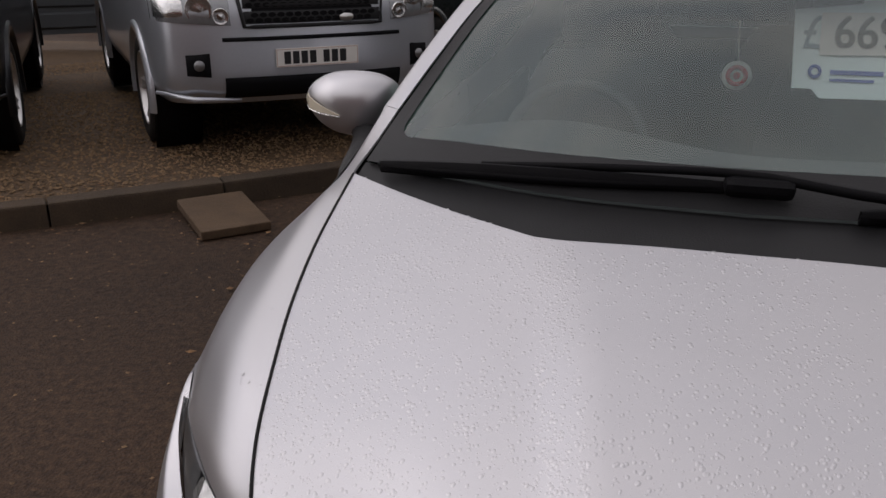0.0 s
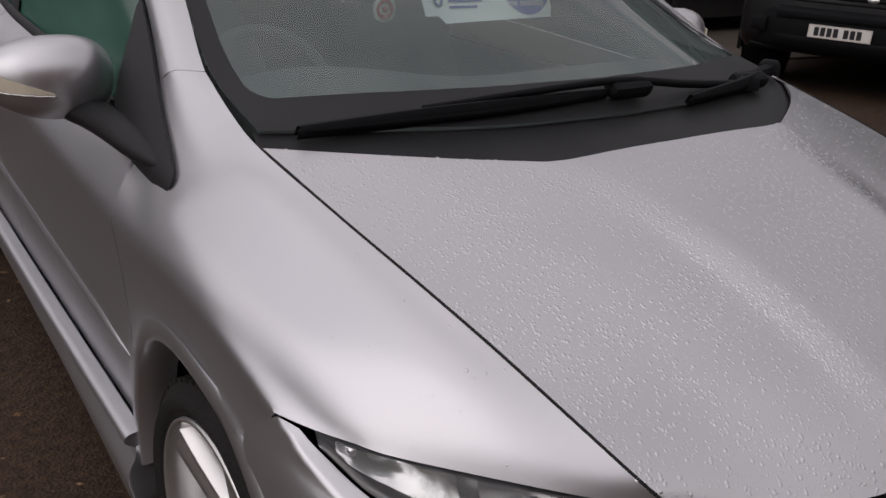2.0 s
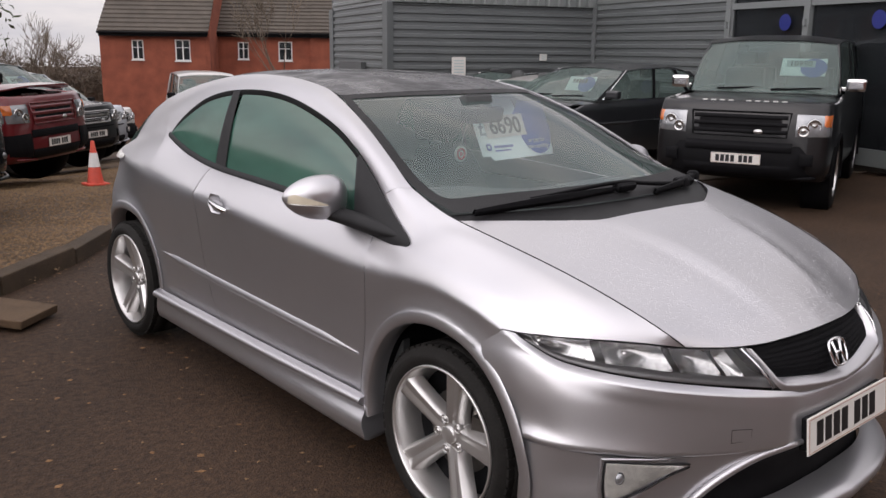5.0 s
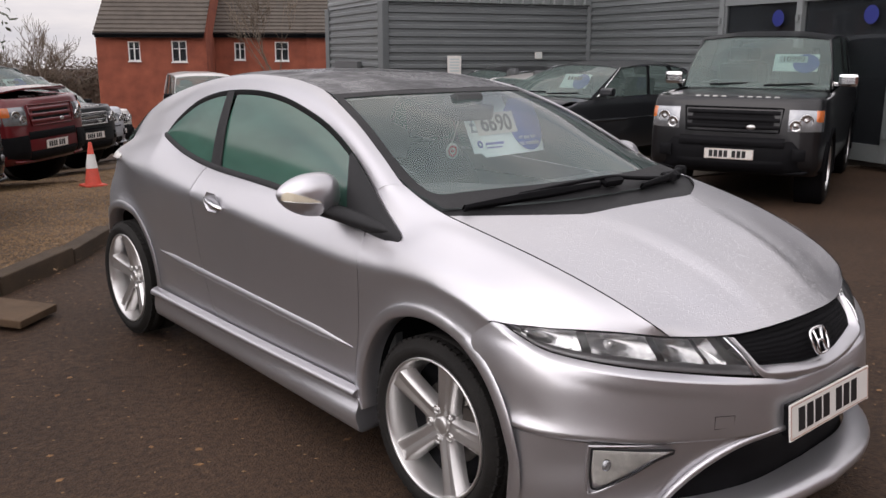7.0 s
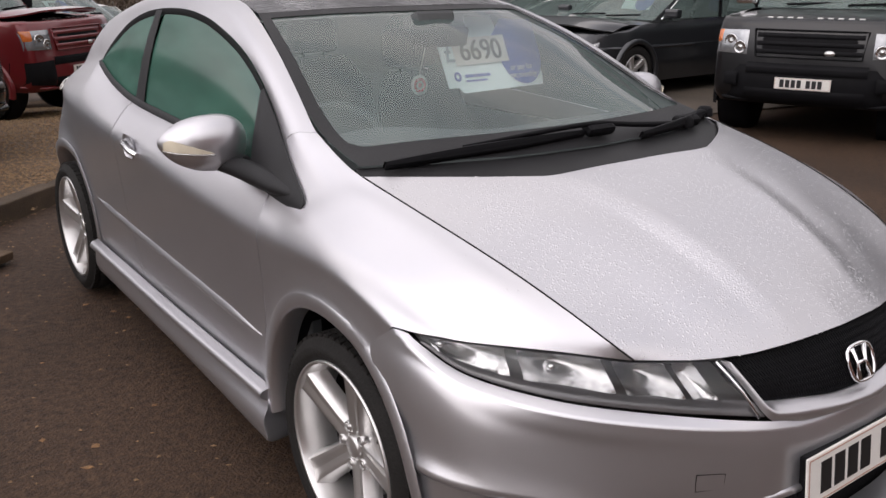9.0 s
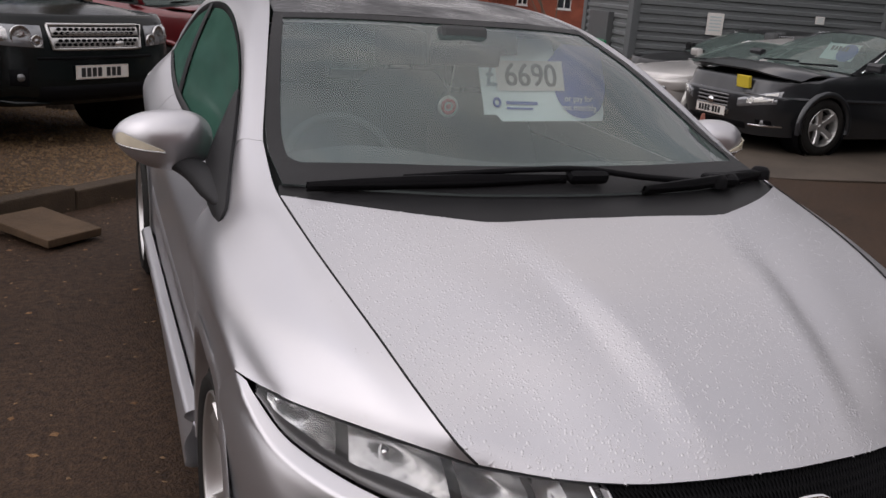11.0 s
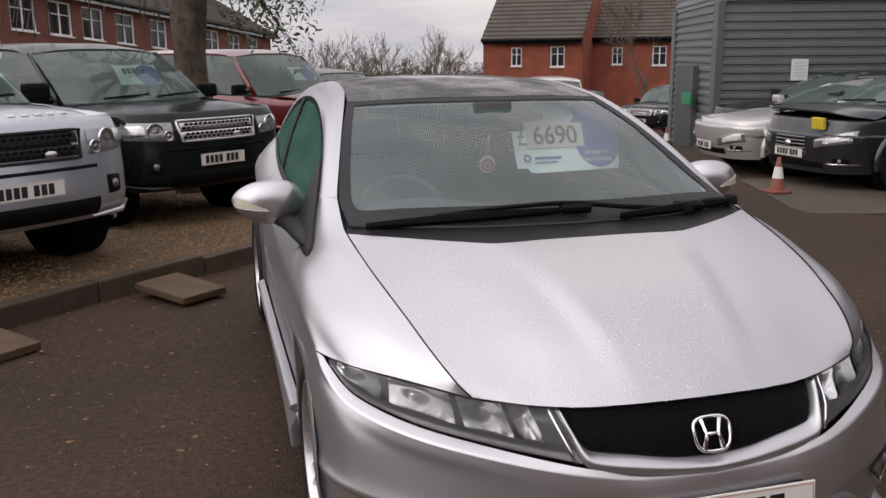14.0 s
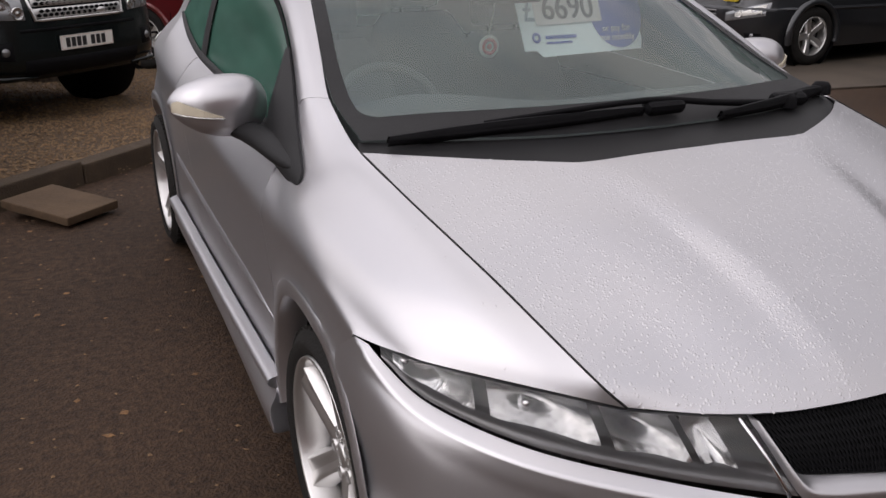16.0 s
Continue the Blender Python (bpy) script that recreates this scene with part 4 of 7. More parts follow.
def wheel_meshes(R, rim_r, width, spokes=5, dark=False):
    """Tyre, rim, disc and cap meshes, turned round x with the outer face at +x."""
    tyre = bmesh.new()
    w = width / 2
    lathe(tyre, [(rim_r - 0.004, w - 0.020), (rim_r + 0.012, w - 0.004), ((R + rim_r) / 2, w + 0.006), (R - 0.030, w - 0.002), (R - 0.010, w - 0.014), (R, w - 0.034),
                 (R - 0.007, w - 0.036), (R - 0.007, w - 0.042), (R, w - 0.044), (R, 0.012), (R - 0.008, 0.010), (R - 0.008, -0.010), (R, -0.012), (R, -w + 0.03), (R - 0.03, -w), (rim_r, -w)], 64, "x")
    # tread blocks on the shoulder
    for k in range(60):
        a = 2 * math.pi * k / 60
        m = pose(0, 0, 0, math.degrees(a), 0, 0) @ Matrix.Translation((w - 0.030, R - 0.0075, 0))
        bmesh.ops.create_cube(tyre, size=1, matrix=m @ Matrix.Diagonal((0.030, 0.013, 0.024, 1)))
    rim = bmesh.new()
    lathe(rim, [(rim_r + 0.004, w - 0.010), (rim_r + 0.003, w - 0.003), (rim_r - 0.003, w - 0.002), (rim_r - 0.007, w - 0.008), (rim_r - 0.011, w - 0.030), (rim_r - 0.022, w - 0.075), (rim_r - 0.026, -w + 0.02)], 64, "x")
    face = w - 0.026
    # wide spokes with a proud flat face, a shallow valley along it and deep flanks, dished towards the hub
    for k in range(spokes):
        a0 = 2 * math.pi * (k + 0.15) / spokes
        for sd in (-1, 1):
            rows = []
            for j in range(12):
                t = j / 11
                r = 0.036 + (rim_r - 0.006 - 0.036) * t
                half = 0.031 + 0.006 * t + 0.006 * t**4 + 0.008 * max(0, 1 - t * 5)
                x = face - 0.026 * (1 - t) ** 1.5 + 0.010 * t * t
                row = []
                for q, dx in ((0.0, -0.007), (0.45, -0.004), (0.80, 0.0), (0.86, -0.002), (1.22, -0.034), (1.28, -0.050)):
                    c = sd * half * q
                    y, z = r * math.cos(a0) - c * math.sin(a0), r * math.sin(a0) + c * math.cos(a0)
                    row.append((x + dx, y, z))
                rows.append(row)
            sheet(rim, rows, 1, sd < 0)
    lathe(rim, [(0.074, face - 0.075), (0.070, face - 0.040), (0.060, face - 0.034), (0.034, face - 0.030), (0.001, face - 0.030)], 32, "x")
    for e in rim.edges:
        if len(e.link_faces) == 2 and e.calc_face_angle(0) > 0.5:
            e.smooth = False
    nuts = []
    for k in range(5):
        a = 2 * math.pi * (k + 0.65) / 5
        nuts.append(bmesh.new())
        lathe(nuts[-1], [(0.017, face - 0.040), (0.017, face - 0.022), (0.014, face - 0.020), (0.012, face - 0.030), (0.009, face - 0.030), (0.008, face - 0.022), (0.001, face - 0.022)], 12, "x", (0, 0.056 * math.cos(a), 0.056 * math.sin(a)))
    cap = bmesh.new()
    lathe(cap, [(0.033, face - 0.034), (0.032, face - 0.022), (0.026, face - 0.019), (0.001, face - 0.018)], 24, "x")
    disc = bmesh.new()
    lathe(disc, [(0.145, face - 0.085), (0.145, face - 0.075), (0.06, face - 0.072), (0.001, face - 0.072)], 40, "x")
    box(disc, (0.05, 0.06, 0.11), (face - 0.07, 0.11, 0.05))
    # black disc added behind the spokes so that their gaps look shaded
    back = bmesh.new()
    lathe(back, [(rim_r - 0.022, w - 0.115), (0.10, w - 0.125), (0.001, w - 0.125)], 32, "x")
    return tyre, rim, cap, disc, back, *nuts


WHEELS = {}


def wheel(parent, at, side, R=WHEEL_R, rim_r=0.245, width=0.225, spin=0.0, look_="alloy", steer=0.0, near=False):
    key = (R, rim_r, width, look_)
    if key not in WHEELS:
        made = []
        for bm, mt in zip(wheel_meshes(R, rim_r, width), ("rubber", look_, look_, "disc", "black", *[look_] * 5)):
            bmesh.ops.recalc_face_normals(bm, faces=bm.faces)
            me = bpy.data.meshes.new("wheel")
            bm.to_mesh(me)
            bm.free()
            me.materials.append(M[mt])
            made.append(me)
        WHEELS[key] = made
    ms = WHEELS[key]
    w = new("wheel", ms[0])
    w.parent = parent
    w.matrix_local = Matrix.Translation(at) @ pose(0, 0, 0, 0, 0, steer + (0 if side > 0 else 180)) @ pose(0, 0, 0, spin, 0, 0)
    for nm, me in zip(("rim", "hub_cap", "brake_disc", "backing_plate", *["wheel_nut"] * (5 if near else 0)), ms[1:]):
        o = new(nm, me)
        o.parent = w
    w["label"] = "black tyre on a five-spoke alloy rim"
    return w


for side in (-1, 1):
    wheel(car, (side * 0.757, HUB_F, HUB_Z), side, spin=-7, near=True)
    wheel(car, (side * 0.750, HUB_R, HUB_Z), side, spin=12, near=True)

# wheel housings and dark inner body
for side in (-1, 1):
    for hub in (HUB_F, HUB_R):
        bm = bmesh.new()
        lathe(bm, [(ARCH_R + 0.004, 0.84 if hub == HUB_F else 0.80), (ARCH_R + 0.006, 0.56), (0.001, 0.54)], 32, "x", (0, hub, HUB_Z), side, math.pi)
        part("wheel_housing", bm, "black", car, "black wheel housing")


def arch_lip(bm, side, hub):
    """Raised lip along a wheel opening."""
    if hub:
        g = []
        for k in range(49):
            a = math.radians(-8 + 196 * k / 48)
            row = []
            for r, dw in ((ARCH_R - 0.002, -0.075), (ARCH_R - 0.004, 0.002), (ARCH_R + 0.002, 0.0055), (ARCH_R + 0.014, 0.0062), (ARCH_R + 0.034, 0.0045), (ARCH_R + 0.040, 0.0005)):
                y, z = hub + r * math.cos(a), HUB_Z + r * math.sin(a)
                yq = min(max(y, 0.65), 4.1)
                w = side_profile(yq, max(z, 0.33), 0.3) + 0.014
                if y < 0.86:
                    wb = np.interp(z, (0.2, 0.345, 0.45, 0.525, 0.66, 0.73), (0.880, 0.884, 0.894, 0.894, 0.889, 0.880)) + 0.002
                    s = min(1.0, (0.86 - y) / 0.16)
                    w += (wb - w) * s * s * (3 - 2 * s)
                row.append((w + dw, y, max(z, 0.20)))
            g.append(row)
        sheet(bm, g, side)
    bmesh.ops.recalc_face_normals(bm, faces=bm.faces)


for hub_y in (HUB_F, HUB_R):
    both("arch_lip", lambda bm, side: arch_lip(bm, side, hub_y), "silver", "", 0.0)


def sill(bm, side):
    """A crisp ledge under the door, a recess, and a blade that flares out towards the front wheel."""
    ledge = [
        [(0.856, 1.335, 0.334), (0.852, 2.2, 0.334), (0.846, 3.17, 0.344)],
        [(0.884, 1.335, 0.329), (0.881, 2.2, 0.327), (0.874, 3.17, 0.334)],
        [(0.892, 1.335, 0.320), (0.889, 2.2, 0.317), (0.882, 3.17, 0.321)],
        [(0.887, 1.335, 0.312), (0.884, 2.2, 0.309), (0.876, 3.17, 0.312)],
        [(0.868, 1.335, 0.300), (0.864, 2.2, 0.296), (0.858, 3.17, 0.298)],
    ]
    blade = [
        [(0.868, 1.335, 0.300), (0.864, 2.2, 0.296), (0.858, 3.17, 0.298)],
        [(0.874, 1.325, 0.278), (0.866, 2.2, 0.274), (0.860, 3.17, 0.282)],
        [(0.890, 1.318, 0.256), (0.872, 2.2, 0.246), (0.862, 3.17, 0.258)],
        [(0.897, 1.312, 0.236), (0.876, 2.2, 0.226), (0.862, 3.17, 0.238)],
        [(0.893, 1.302, 0.206), (0.870, 2.2, 0.206), (0.856, 3.17, 0.216)],
        [(0.876, 1.298, 0.184), (0.850, 2.2, 0.192), (0.838, 3.17, 0.200)],
        [(0.70, 1.33, 0.184), (0.70, 2.2, 0.19), (0.70, 3.17, 0.198)],
    ]
    gl_, gb_ = loft(ledge, 30, 14), loft(blade, 30, 22)
    sheet(bm, gl_, side)
    sheet(bm, gb_, side)
    for end in (0, -1):
        edge = [r[end] for r in gl_] + [r[end] for r in gb_]
        sheet(bm, [edge, [np.array([0.70, p[1] + (0.03 if end == 0 else -0.03), p[2]]) for p in edge]], side, end == 0)


both("side_skirt", sill, "silver", "silver side skirt", 0.004)


def moulding(bm, side):
    g = []
    for k in range(40):
        s = k / 39
        y = 1.395 + (3.12 - 1.395) * s
        z = 0.480 + (0.548 - 0.480) * s
        thin = min(1.0, s * 8, (1 - s) * 10) * 0.9 + 0.1
        w = side_profile(y, z, 0.3)
        g.append([(w - 0.002, y, z + 0.022 * thin), (w + 0.011 * thin, y, z + 0.006), (w + 0.010 * thin, y, z - 0.004), (w - 0.002, y, z - 0.020 * thin)])
    sheet(bm, g, side)


both("side_moulding", moulding, "silver", "silver rubbing strip along the door", 0.0)

# inner shell: floor, bulkheads and roof lining, so that nothing shows through
bm = bmesh.new()
box(bm, (1.45, 3.3, 0.03), (0, 2.2, 0.24))
box(bm, (1.10, 0.62, 0.40), (0, 0.56, 0.42))
box(bm, (1.36, 0.03, 0.62), (0, 1.02, 0.66))
for s in (-1, 1):
    box(bm, (0.03, 1.9, 0.62), (s * 0.74, 2.2, 0.60))
    box(bm, (0.04, 0.30, 0.5), (s * 0.62, 0.42, 0.42))
    box(bm, (0.03, 0.8, 0.5), (s * 0.66, 3.6, 0.72))
box(bm, (1.2, 0.03, 0.7), (0, 4.05, 0.6))
part("inner_shell", bm, "cabin", car, "dark inner body")
bm = bmesh.new()
for side in (-1, 1):
    sheet(bm, [[(x * 0.98, y, z - 0.03) for x, y, z in r] for r in loft(roof_rails, 10, 14)], side)
bmesh.ops.remove_doubles(bm, verts=bm.verts, dist=0.001)
part("roof_lining", bm, "lining", car, "pale roof lining")

# tail: hatch, rear glass, bumper, lamps
bm = bmesh.new()
for side in (-1, 1):
    sheet(bm, loft([[(0, 3.62, 1.385), (0.3, 3.62, 1.375), (0.572, 3.55, 1.292)], [(0, 3.80, 1.285), (0.3, 3.79, 1.275), (0.585, 3.72, 1.222)], [(0, 3.98, 1.13), (0.3, 3.97, 1.12), (0.595, 3.92, 1.108)], [(0, 4.12, 1.0), (0.3, 4.11, 1.0), (0.60, 4.09, 1.0)]], 14, 18), side)
bmesh.ops.remove_doubles(bm, verts=bm.verts, dist=0.001)
part("rear_glass", bm, "dim", car, "dark rear glass", 0.003)
bm = bmesh.new()
for side in (-1, 1):
    sheet(bm, loft([[(0, 4.12, 1.0), (0.3, 4.11, 1.0), (0.53, 4.085, 1.0), (side_profile(4.09, 0.972, 0.3), 4.088, 0.972)], [(0, 4.22, 0.75), (0.35, 4.21, 0.75), (0.58, 4.16, 0.75), (side_profile(4.09, 0.75, 0.3), 4.088, 0.75)], [(0, 4.24, 0.5), (0.35, 4.23, 0.5), (0.62, 4.16, 0.5), (side_profile(4.09, 0.5, 0.3), 4.088, 0.5)], [(0, 4.2, 0.24), (0.35, 4.19, 0.24), (0.62, 4.12, 0.26), (side_profile(4.09, 0.34, 0.3), 4.07, 0.30)]], 20, 18), side)
bmesh.ops.remove_doubles(bm, verts=bm.verts, dist=0.001)
part("tailgate", bm, "silver", car, "silver tail", 0.004)


def tail_lamp(bm, side):
    sheet(bm, loft([[(0.796, 3.65, 0.994), (0.738, 3.84, 1.000), (0.600, 4.08, 1.003)], [(0.809, 3.63, 0.984), (0.750, 3.85, 0.985), (0.615, 4.10, 0.98)], [(0.808, 3.66, 0.970), (0.758, 3.87, 0.960), (0.640, 4.10, 0.945)]], 10, 6), side)


both("tail_lamp", tail_lamp, "lampwhite", "pale tail lamp lens at the tip of the shoulder", 0.004)

# ---- door mirrors, handles, wipers ----
for side in (-1, 1):
    bm = bmesh.new()
    rows = []
    for j in range(25):
        v = math.pi * j / 24
        row = []
        cx = math.cos(v)
        x = 0.131 * math.copysign(abs(cx) ** 0.82, cx)
        u = x / 0.131
        r = max(0.0, 1 - abs(u) ** 2.6) ** 0.46 if u < 0 else max(0.0, 1 - u**2.2) ** 0.62
        for i in range(33):
            a = 2 * math.pi * i / 32
            y = 0.076 * r * math.copysign(abs(math.cos(a)) ** 0.9, math.cos(a))
            z = r * (0.078 if math.sin(a) > 0 else 0.084) * math.copysign(abs(math.sin(a)) ** 0.88, math.sin(a))
            if y > 0:
                y *= 0.55
            z *= 1.0 - 0.10 * u
            row.append((0.917 + x, 1.542 + y + 0.030 * u * u, 1.052 + z + 0.004 * u))
        rows.append(row)
    sheet(bm, rows, side)
    bmesh.ops.remove_doubles(bm, verts=bm.verts, dist=0.0004)
    bmesh.ops.bisect_plane(bm, geom=list(bm.verts) + list(bm.edges) + list(bm.faces), plane_co=(0, 0, 0.998), plane_no=(-0.06 * side, 0.10, 1), clear_inner=True)
    mirror = part("door_mirror", bm, "silver", car, "silver door mirror shell, rain-spotted")
    bm = bmesh.new()
    sheet(bm, [[(x, y, z - 0.001) for x, y, z in r] for r in rows], side)
    bmesh.ops.remove_doubles(bm, verts=bm.verts, dist=0.0004)
    bmesh.ops.bisect_plane(bm, geom=list(bm.verts) + list(bm.edges) + list(bm.faces), plane_co=(0, 0, 0.998), plane_no=(-0.06 * side, 0.10, 1), clear_outer=True)
    part("mirror_base", bm, "trim", mirror, "dark grey mirror underside")
    # a wedge-shaped indicator wrapped round the outer front corner, and the bright line below it
    front_rows = [sorted(row[8:25], key=lambda p: p[2]) for row in rows[1:-1]]

    def shell_front(x, z):
        near_ = sorted(front_rows, key=lambda row: abs(row[0][0] - x))[:2]
        return min(float(np.interp(z, [p[2] for p in row], [p[1] for p in row])) for row in near_)

    g_ = []
    for k in range(19):
        f = k / 18
        x = 1.041 - 0.120 * f
        z_lo, high = 1.040 - 0.010 * f, 0.036 * (1 - f) ** 0.9 * min(1.0, 0.6 + 4 * f)
        g_.append([(x, shell_front(x, z_lo + high * t) - 0.0035, z_lo + high * t) for t in np.linspace(0, 1, 5)])
    bm = bmesh.new()
    sheet(bm, g_, side)
    relax(bm, 2)
    part("indicator", bm, "lens_cream", mirror, "pale wedge-shaped indicator lens", 0.003)
    bm = bmesh.new()
    tube(bm, [(side * r[0][0], r[0][1] - 0.0015, r[0][2] - 0.0022) for r in g_], 0.0016, 5)
    part("bright_line", bm, "chrome", mirror, "thin bright line under the indicator")
    bm = bmesh.new()
    arm = spline([(0.812, 1.185, 0.940), (0.816, 1.29, 0.950), (0.826, 1.39, 0.966), (0.852, 1.48, 0.984), (0.895, 1.535, 1.000)], 13)
    tube(bm, [(side * p[0], p[1], p[2]) for p in arm], [0.010, 0.020, 0.028, 0.034, 0.038, 0.041, 0.042, 0.042, 0.041, 0.040, 0.038, 0.035, 0.030], 12)
    bmesh.ops.scale(bm, vec=(1, 1, 0.72), verts=bm.verts, space=Matrix.Translation((0, 0, -0.975)))
    part("mirror_arm", bm, "trim", mirror, "dark grey mirror arm")
    # door handle in its bright recess
    bm = bmesh.new()
    w = 0.868
    lathe(bm, [(0.001, 0.004), (0.045, 0.006), (0.058, 0.012), (0.062, 0.016)], 6, "x", (side * (w - 0.002), 2.425, 0.898), side)
    bmesh.ops.scale(bm, vec=(1, 1.25, 0.8), verts=bm.verts, space=Matrix.Translation((0, -2.425, -0.898)))
    h = part("door_handle", bm, "silver", doors[0 if side < 0 else 1], "recessed six-sided door handle")
    bm = bmesh.new()
    tube(bm, [(side * (w + 0.016), 2.315, 0.880), (side * (w + 0.026), 2.37, 0.889), (side * (w + 0.022), 2.45, 0.902), (side * (w + 0.006), 2.50, 0.908)], [0.010, 0.012, 0.011, 0.008], 8)
    part("grip", bm, "chrome", h, "bright grip")


def wiper(points, arm, hub_at, lift=0.016):
    bm = bmesh.new()
    n = np.array([0, -0.42, 0.9])
    pts = [screen_point(u, v) + n * lift for u, v in points]
    c = spline(pts, 22)
    low_c = spline([screen_point(u, v) + n * 0.006 for u, v in points], 22)
    up_c = [q + np.array([0, -0.30, 0.75]) * (0.018 + 0.022 * math.sin(math.pi * (0.1 + 0.8 * k / 21))) for k, q in enumerate(low_c)]
    sheet(bm, [low_c + [0, -0.006, 0], [q + [0, -0.004, 0] for q in up_c], [q + [0, 0.006, 0] for q in up_c], low_c + [0, 0.010, 0]])
    tube(bm, c, [0.004 + 0.005 * math.sin(math.pi * k / 21) ** 0.5 for k in range(22)], 6)
    tube(bm, spline([screen_point(u, v) + n * 0.004 for u, v in points], 22), 0.004, 4)
    w = part("wiper", bm, "black", car, "black wiper blade and arm")
    bm = bmesh.new()
    a = spline([np.array(p) for p in arm], 14)
    tube(bm, a, [0.006 + 0.004 * k / 13 for k in range(14)], 8)
    part("wiper_arm", bm, "black", w, "")
    bm = bmesh.new()
    lathe(bm, [(0.001, 0.026), (0.018, 0.024), (0.026, 0.014), (0.028, -0.01)], 16, "z", arm[-1])
    part("pivot_cap", bm, "black", w, "round pivot cap")
    bm = bmesh.new()
    box(bm, (0.11, 0.040, 0.032), hub_at, pose(0, 0, 0, 25, 0, 0), bevel=0.014)
    part("blade_joint", bm, "black", w, "black joint between arm and blade")
    return w


S = lambda u, v, k: tuple(screen_point(u, v) + np.array([0, -0.42, 0.9]) * k)
wiper([(-0.93, -0.025), (-0.7, 0.0), (-0.4, 0.028), (-0.05, 0.048)], [S(-0.62, 0.02, 0.030), S(-0.3, 0.045, 0.040), S(0.0, 0.055, 0.040), S(0.22, 0.035, 0.028), S(0.60, 0.0, 0.012)], S(0.02, 0.045, 0.026))
wiper([(0.97, 0.0), (0.75, 0.0), (0.5, 0.0), (0.22, -0.005)], [S(0.5, 0.01, 0.024), S(0.7, 0.01, 0.028), S(0.86, 0.01, 0.024), S(0.97, 0.005, 0.012)], S(0.62, 0.005, 0.018))

# ---- cabin ----
bm = bmesh.new()
dash = [
    [(-0.70, 1.10, 0.98), (-0.35, 1.02, 0.99), (0, 0.98, 0.99), (0.35, 1.02, 0.99), (0.70, 1.10, 0.98)],
    [(-0.70, 1.40, 1.02), (-0.37, 1.38, 1.045), (0, 1.34, 1.02), (0.35, 1.36, 1.015), (0.70, 1.40, 1.01)],
    [(-0.70, 1.55, 0.96), (-0.37, 1.55, 1.01), (0, 1.50, 0.95), (0.35, 1.53, 0.95), (0.70, 1.55, 0.95)],
    [(-0.70, 1.52, 0.75), (-0.37, 1.50, 0.78), (0, 1.46, 0.72), (0.35, 1.50, 0.74), (0.70, 1.52, 0.75)],
]
sheet(bm, loft(dash, 30, 20))
part("dashboard", bm, "cabin", car, "dark grey dashboard", 0.01)
bm = bmesh.new()
m = Matrix.Translation((-0.37, 1.72, 0.92)) @ pose(0, 0, 0, 66, 0, 0)
ring = [m @ Vector((0.182 * math.cos(a), 0.175 * math.sin(a), 0)) for a in np.linspace(0, 2 * math.pi, 33)]
tube(bm, ring, 0.015, 8, cap=False)
for a in (0.1, math.pi - 0.1, -math.pi / 2):
    tube(bm, [m @ Vector((0.02 * math.cos(a), 0.02 * math.sin(a), -0.02)), m @ Vector((0.18 * math.cos(a), 0.175 * math.sin(a), 0))], 0.014, 6)
tube(bm, [m @ Vector((0, 0, -0.04)), m @ Vector((0, 0, 0.0)), m @ Vector((0, 0, 0.006))], [0.07, 0.066, 0.05], 16)
part("steering_wheel", bm, "cabin", car, "black steering wheel")


def seat(x, y, wide=0.50):
    bm = bmesh.new()
    rows = []
    for t, yy, zz, hw, th in ((0, 0.30, 0.50, 0.22, 0.07), (0.12, 0.42, 0.62, 0.25, 0.08), (0.4, 0.50, 0.85, 0.25, 0.07), (0.75, 0.57, 1.02, 0.21, 0.055), (1, 0.60, 1.10, 0.15, 0.03)):
        rows.append([(x + hw * wide / 0.5 * math.cos(a), y + yy + th * math.sin(a) * (1.0 if math.sin(a) > 0 else 0.8), zz) for a in np.linspace(0, 2 * math.pi, 21)])
    sheet(bm, spline_rows(rows, 12))
    s = part("seat", bm, "fabric", car, "dark fabric seat")
    bm = bmesh.new()
    box(bm, (wide, 0.52, 0.14), (x, y + 0.10, 0.50), bevel=0.04)
    part("cushion", bm, "fabric", s)
    bm = bmesh.new()
    box(bm, (0.26, 0.09, 0.17), (x, y + 0.635, 1.20), pose(0, 0, 0, -8, 0, 0), bevel=0.035)
    for dx in (-0.06, 0.06):
        tube(bm, [(x + dx, y + 0.61, 1.05), (x + dx, y + 0.635, 1.16)], 0.007, 6)
    part("headrest", bm, "fabric", s, "headrest")


def spline_rows(rows, n):
    r = np.array(rows)
    return np.stack([spline(r[:, k], n) for k in range(r.shape[1])], 1)


for sx in (-0.37, 0.37):
    seat(sx, 1.75)
    seat(sx * 0.95, 2.62, 0.56)
bm = bmesh.new()
box(bm, (0.24, 0.035, 0.07), (0.0, 1.66, 1.300), pose(0, 0, 0, 12, 0, 0), bevel=0.015)
tube(bm, [(0, 1.66, 1.305), (0, 1.70, 1.36)], 0.01, 6)
part("rear_view_mirror", bm, "black", car, "rear-view mirror")
bm = bmesh.new()
box(bm, (0.16, 0.10, 0.05), (0, 1.72, 1.352), pose(0, 0, 0, -20, 0, 0), bevel=0.015)
part("sensor_cover", bm, "cabin", car, "dark cover behind the mirror")

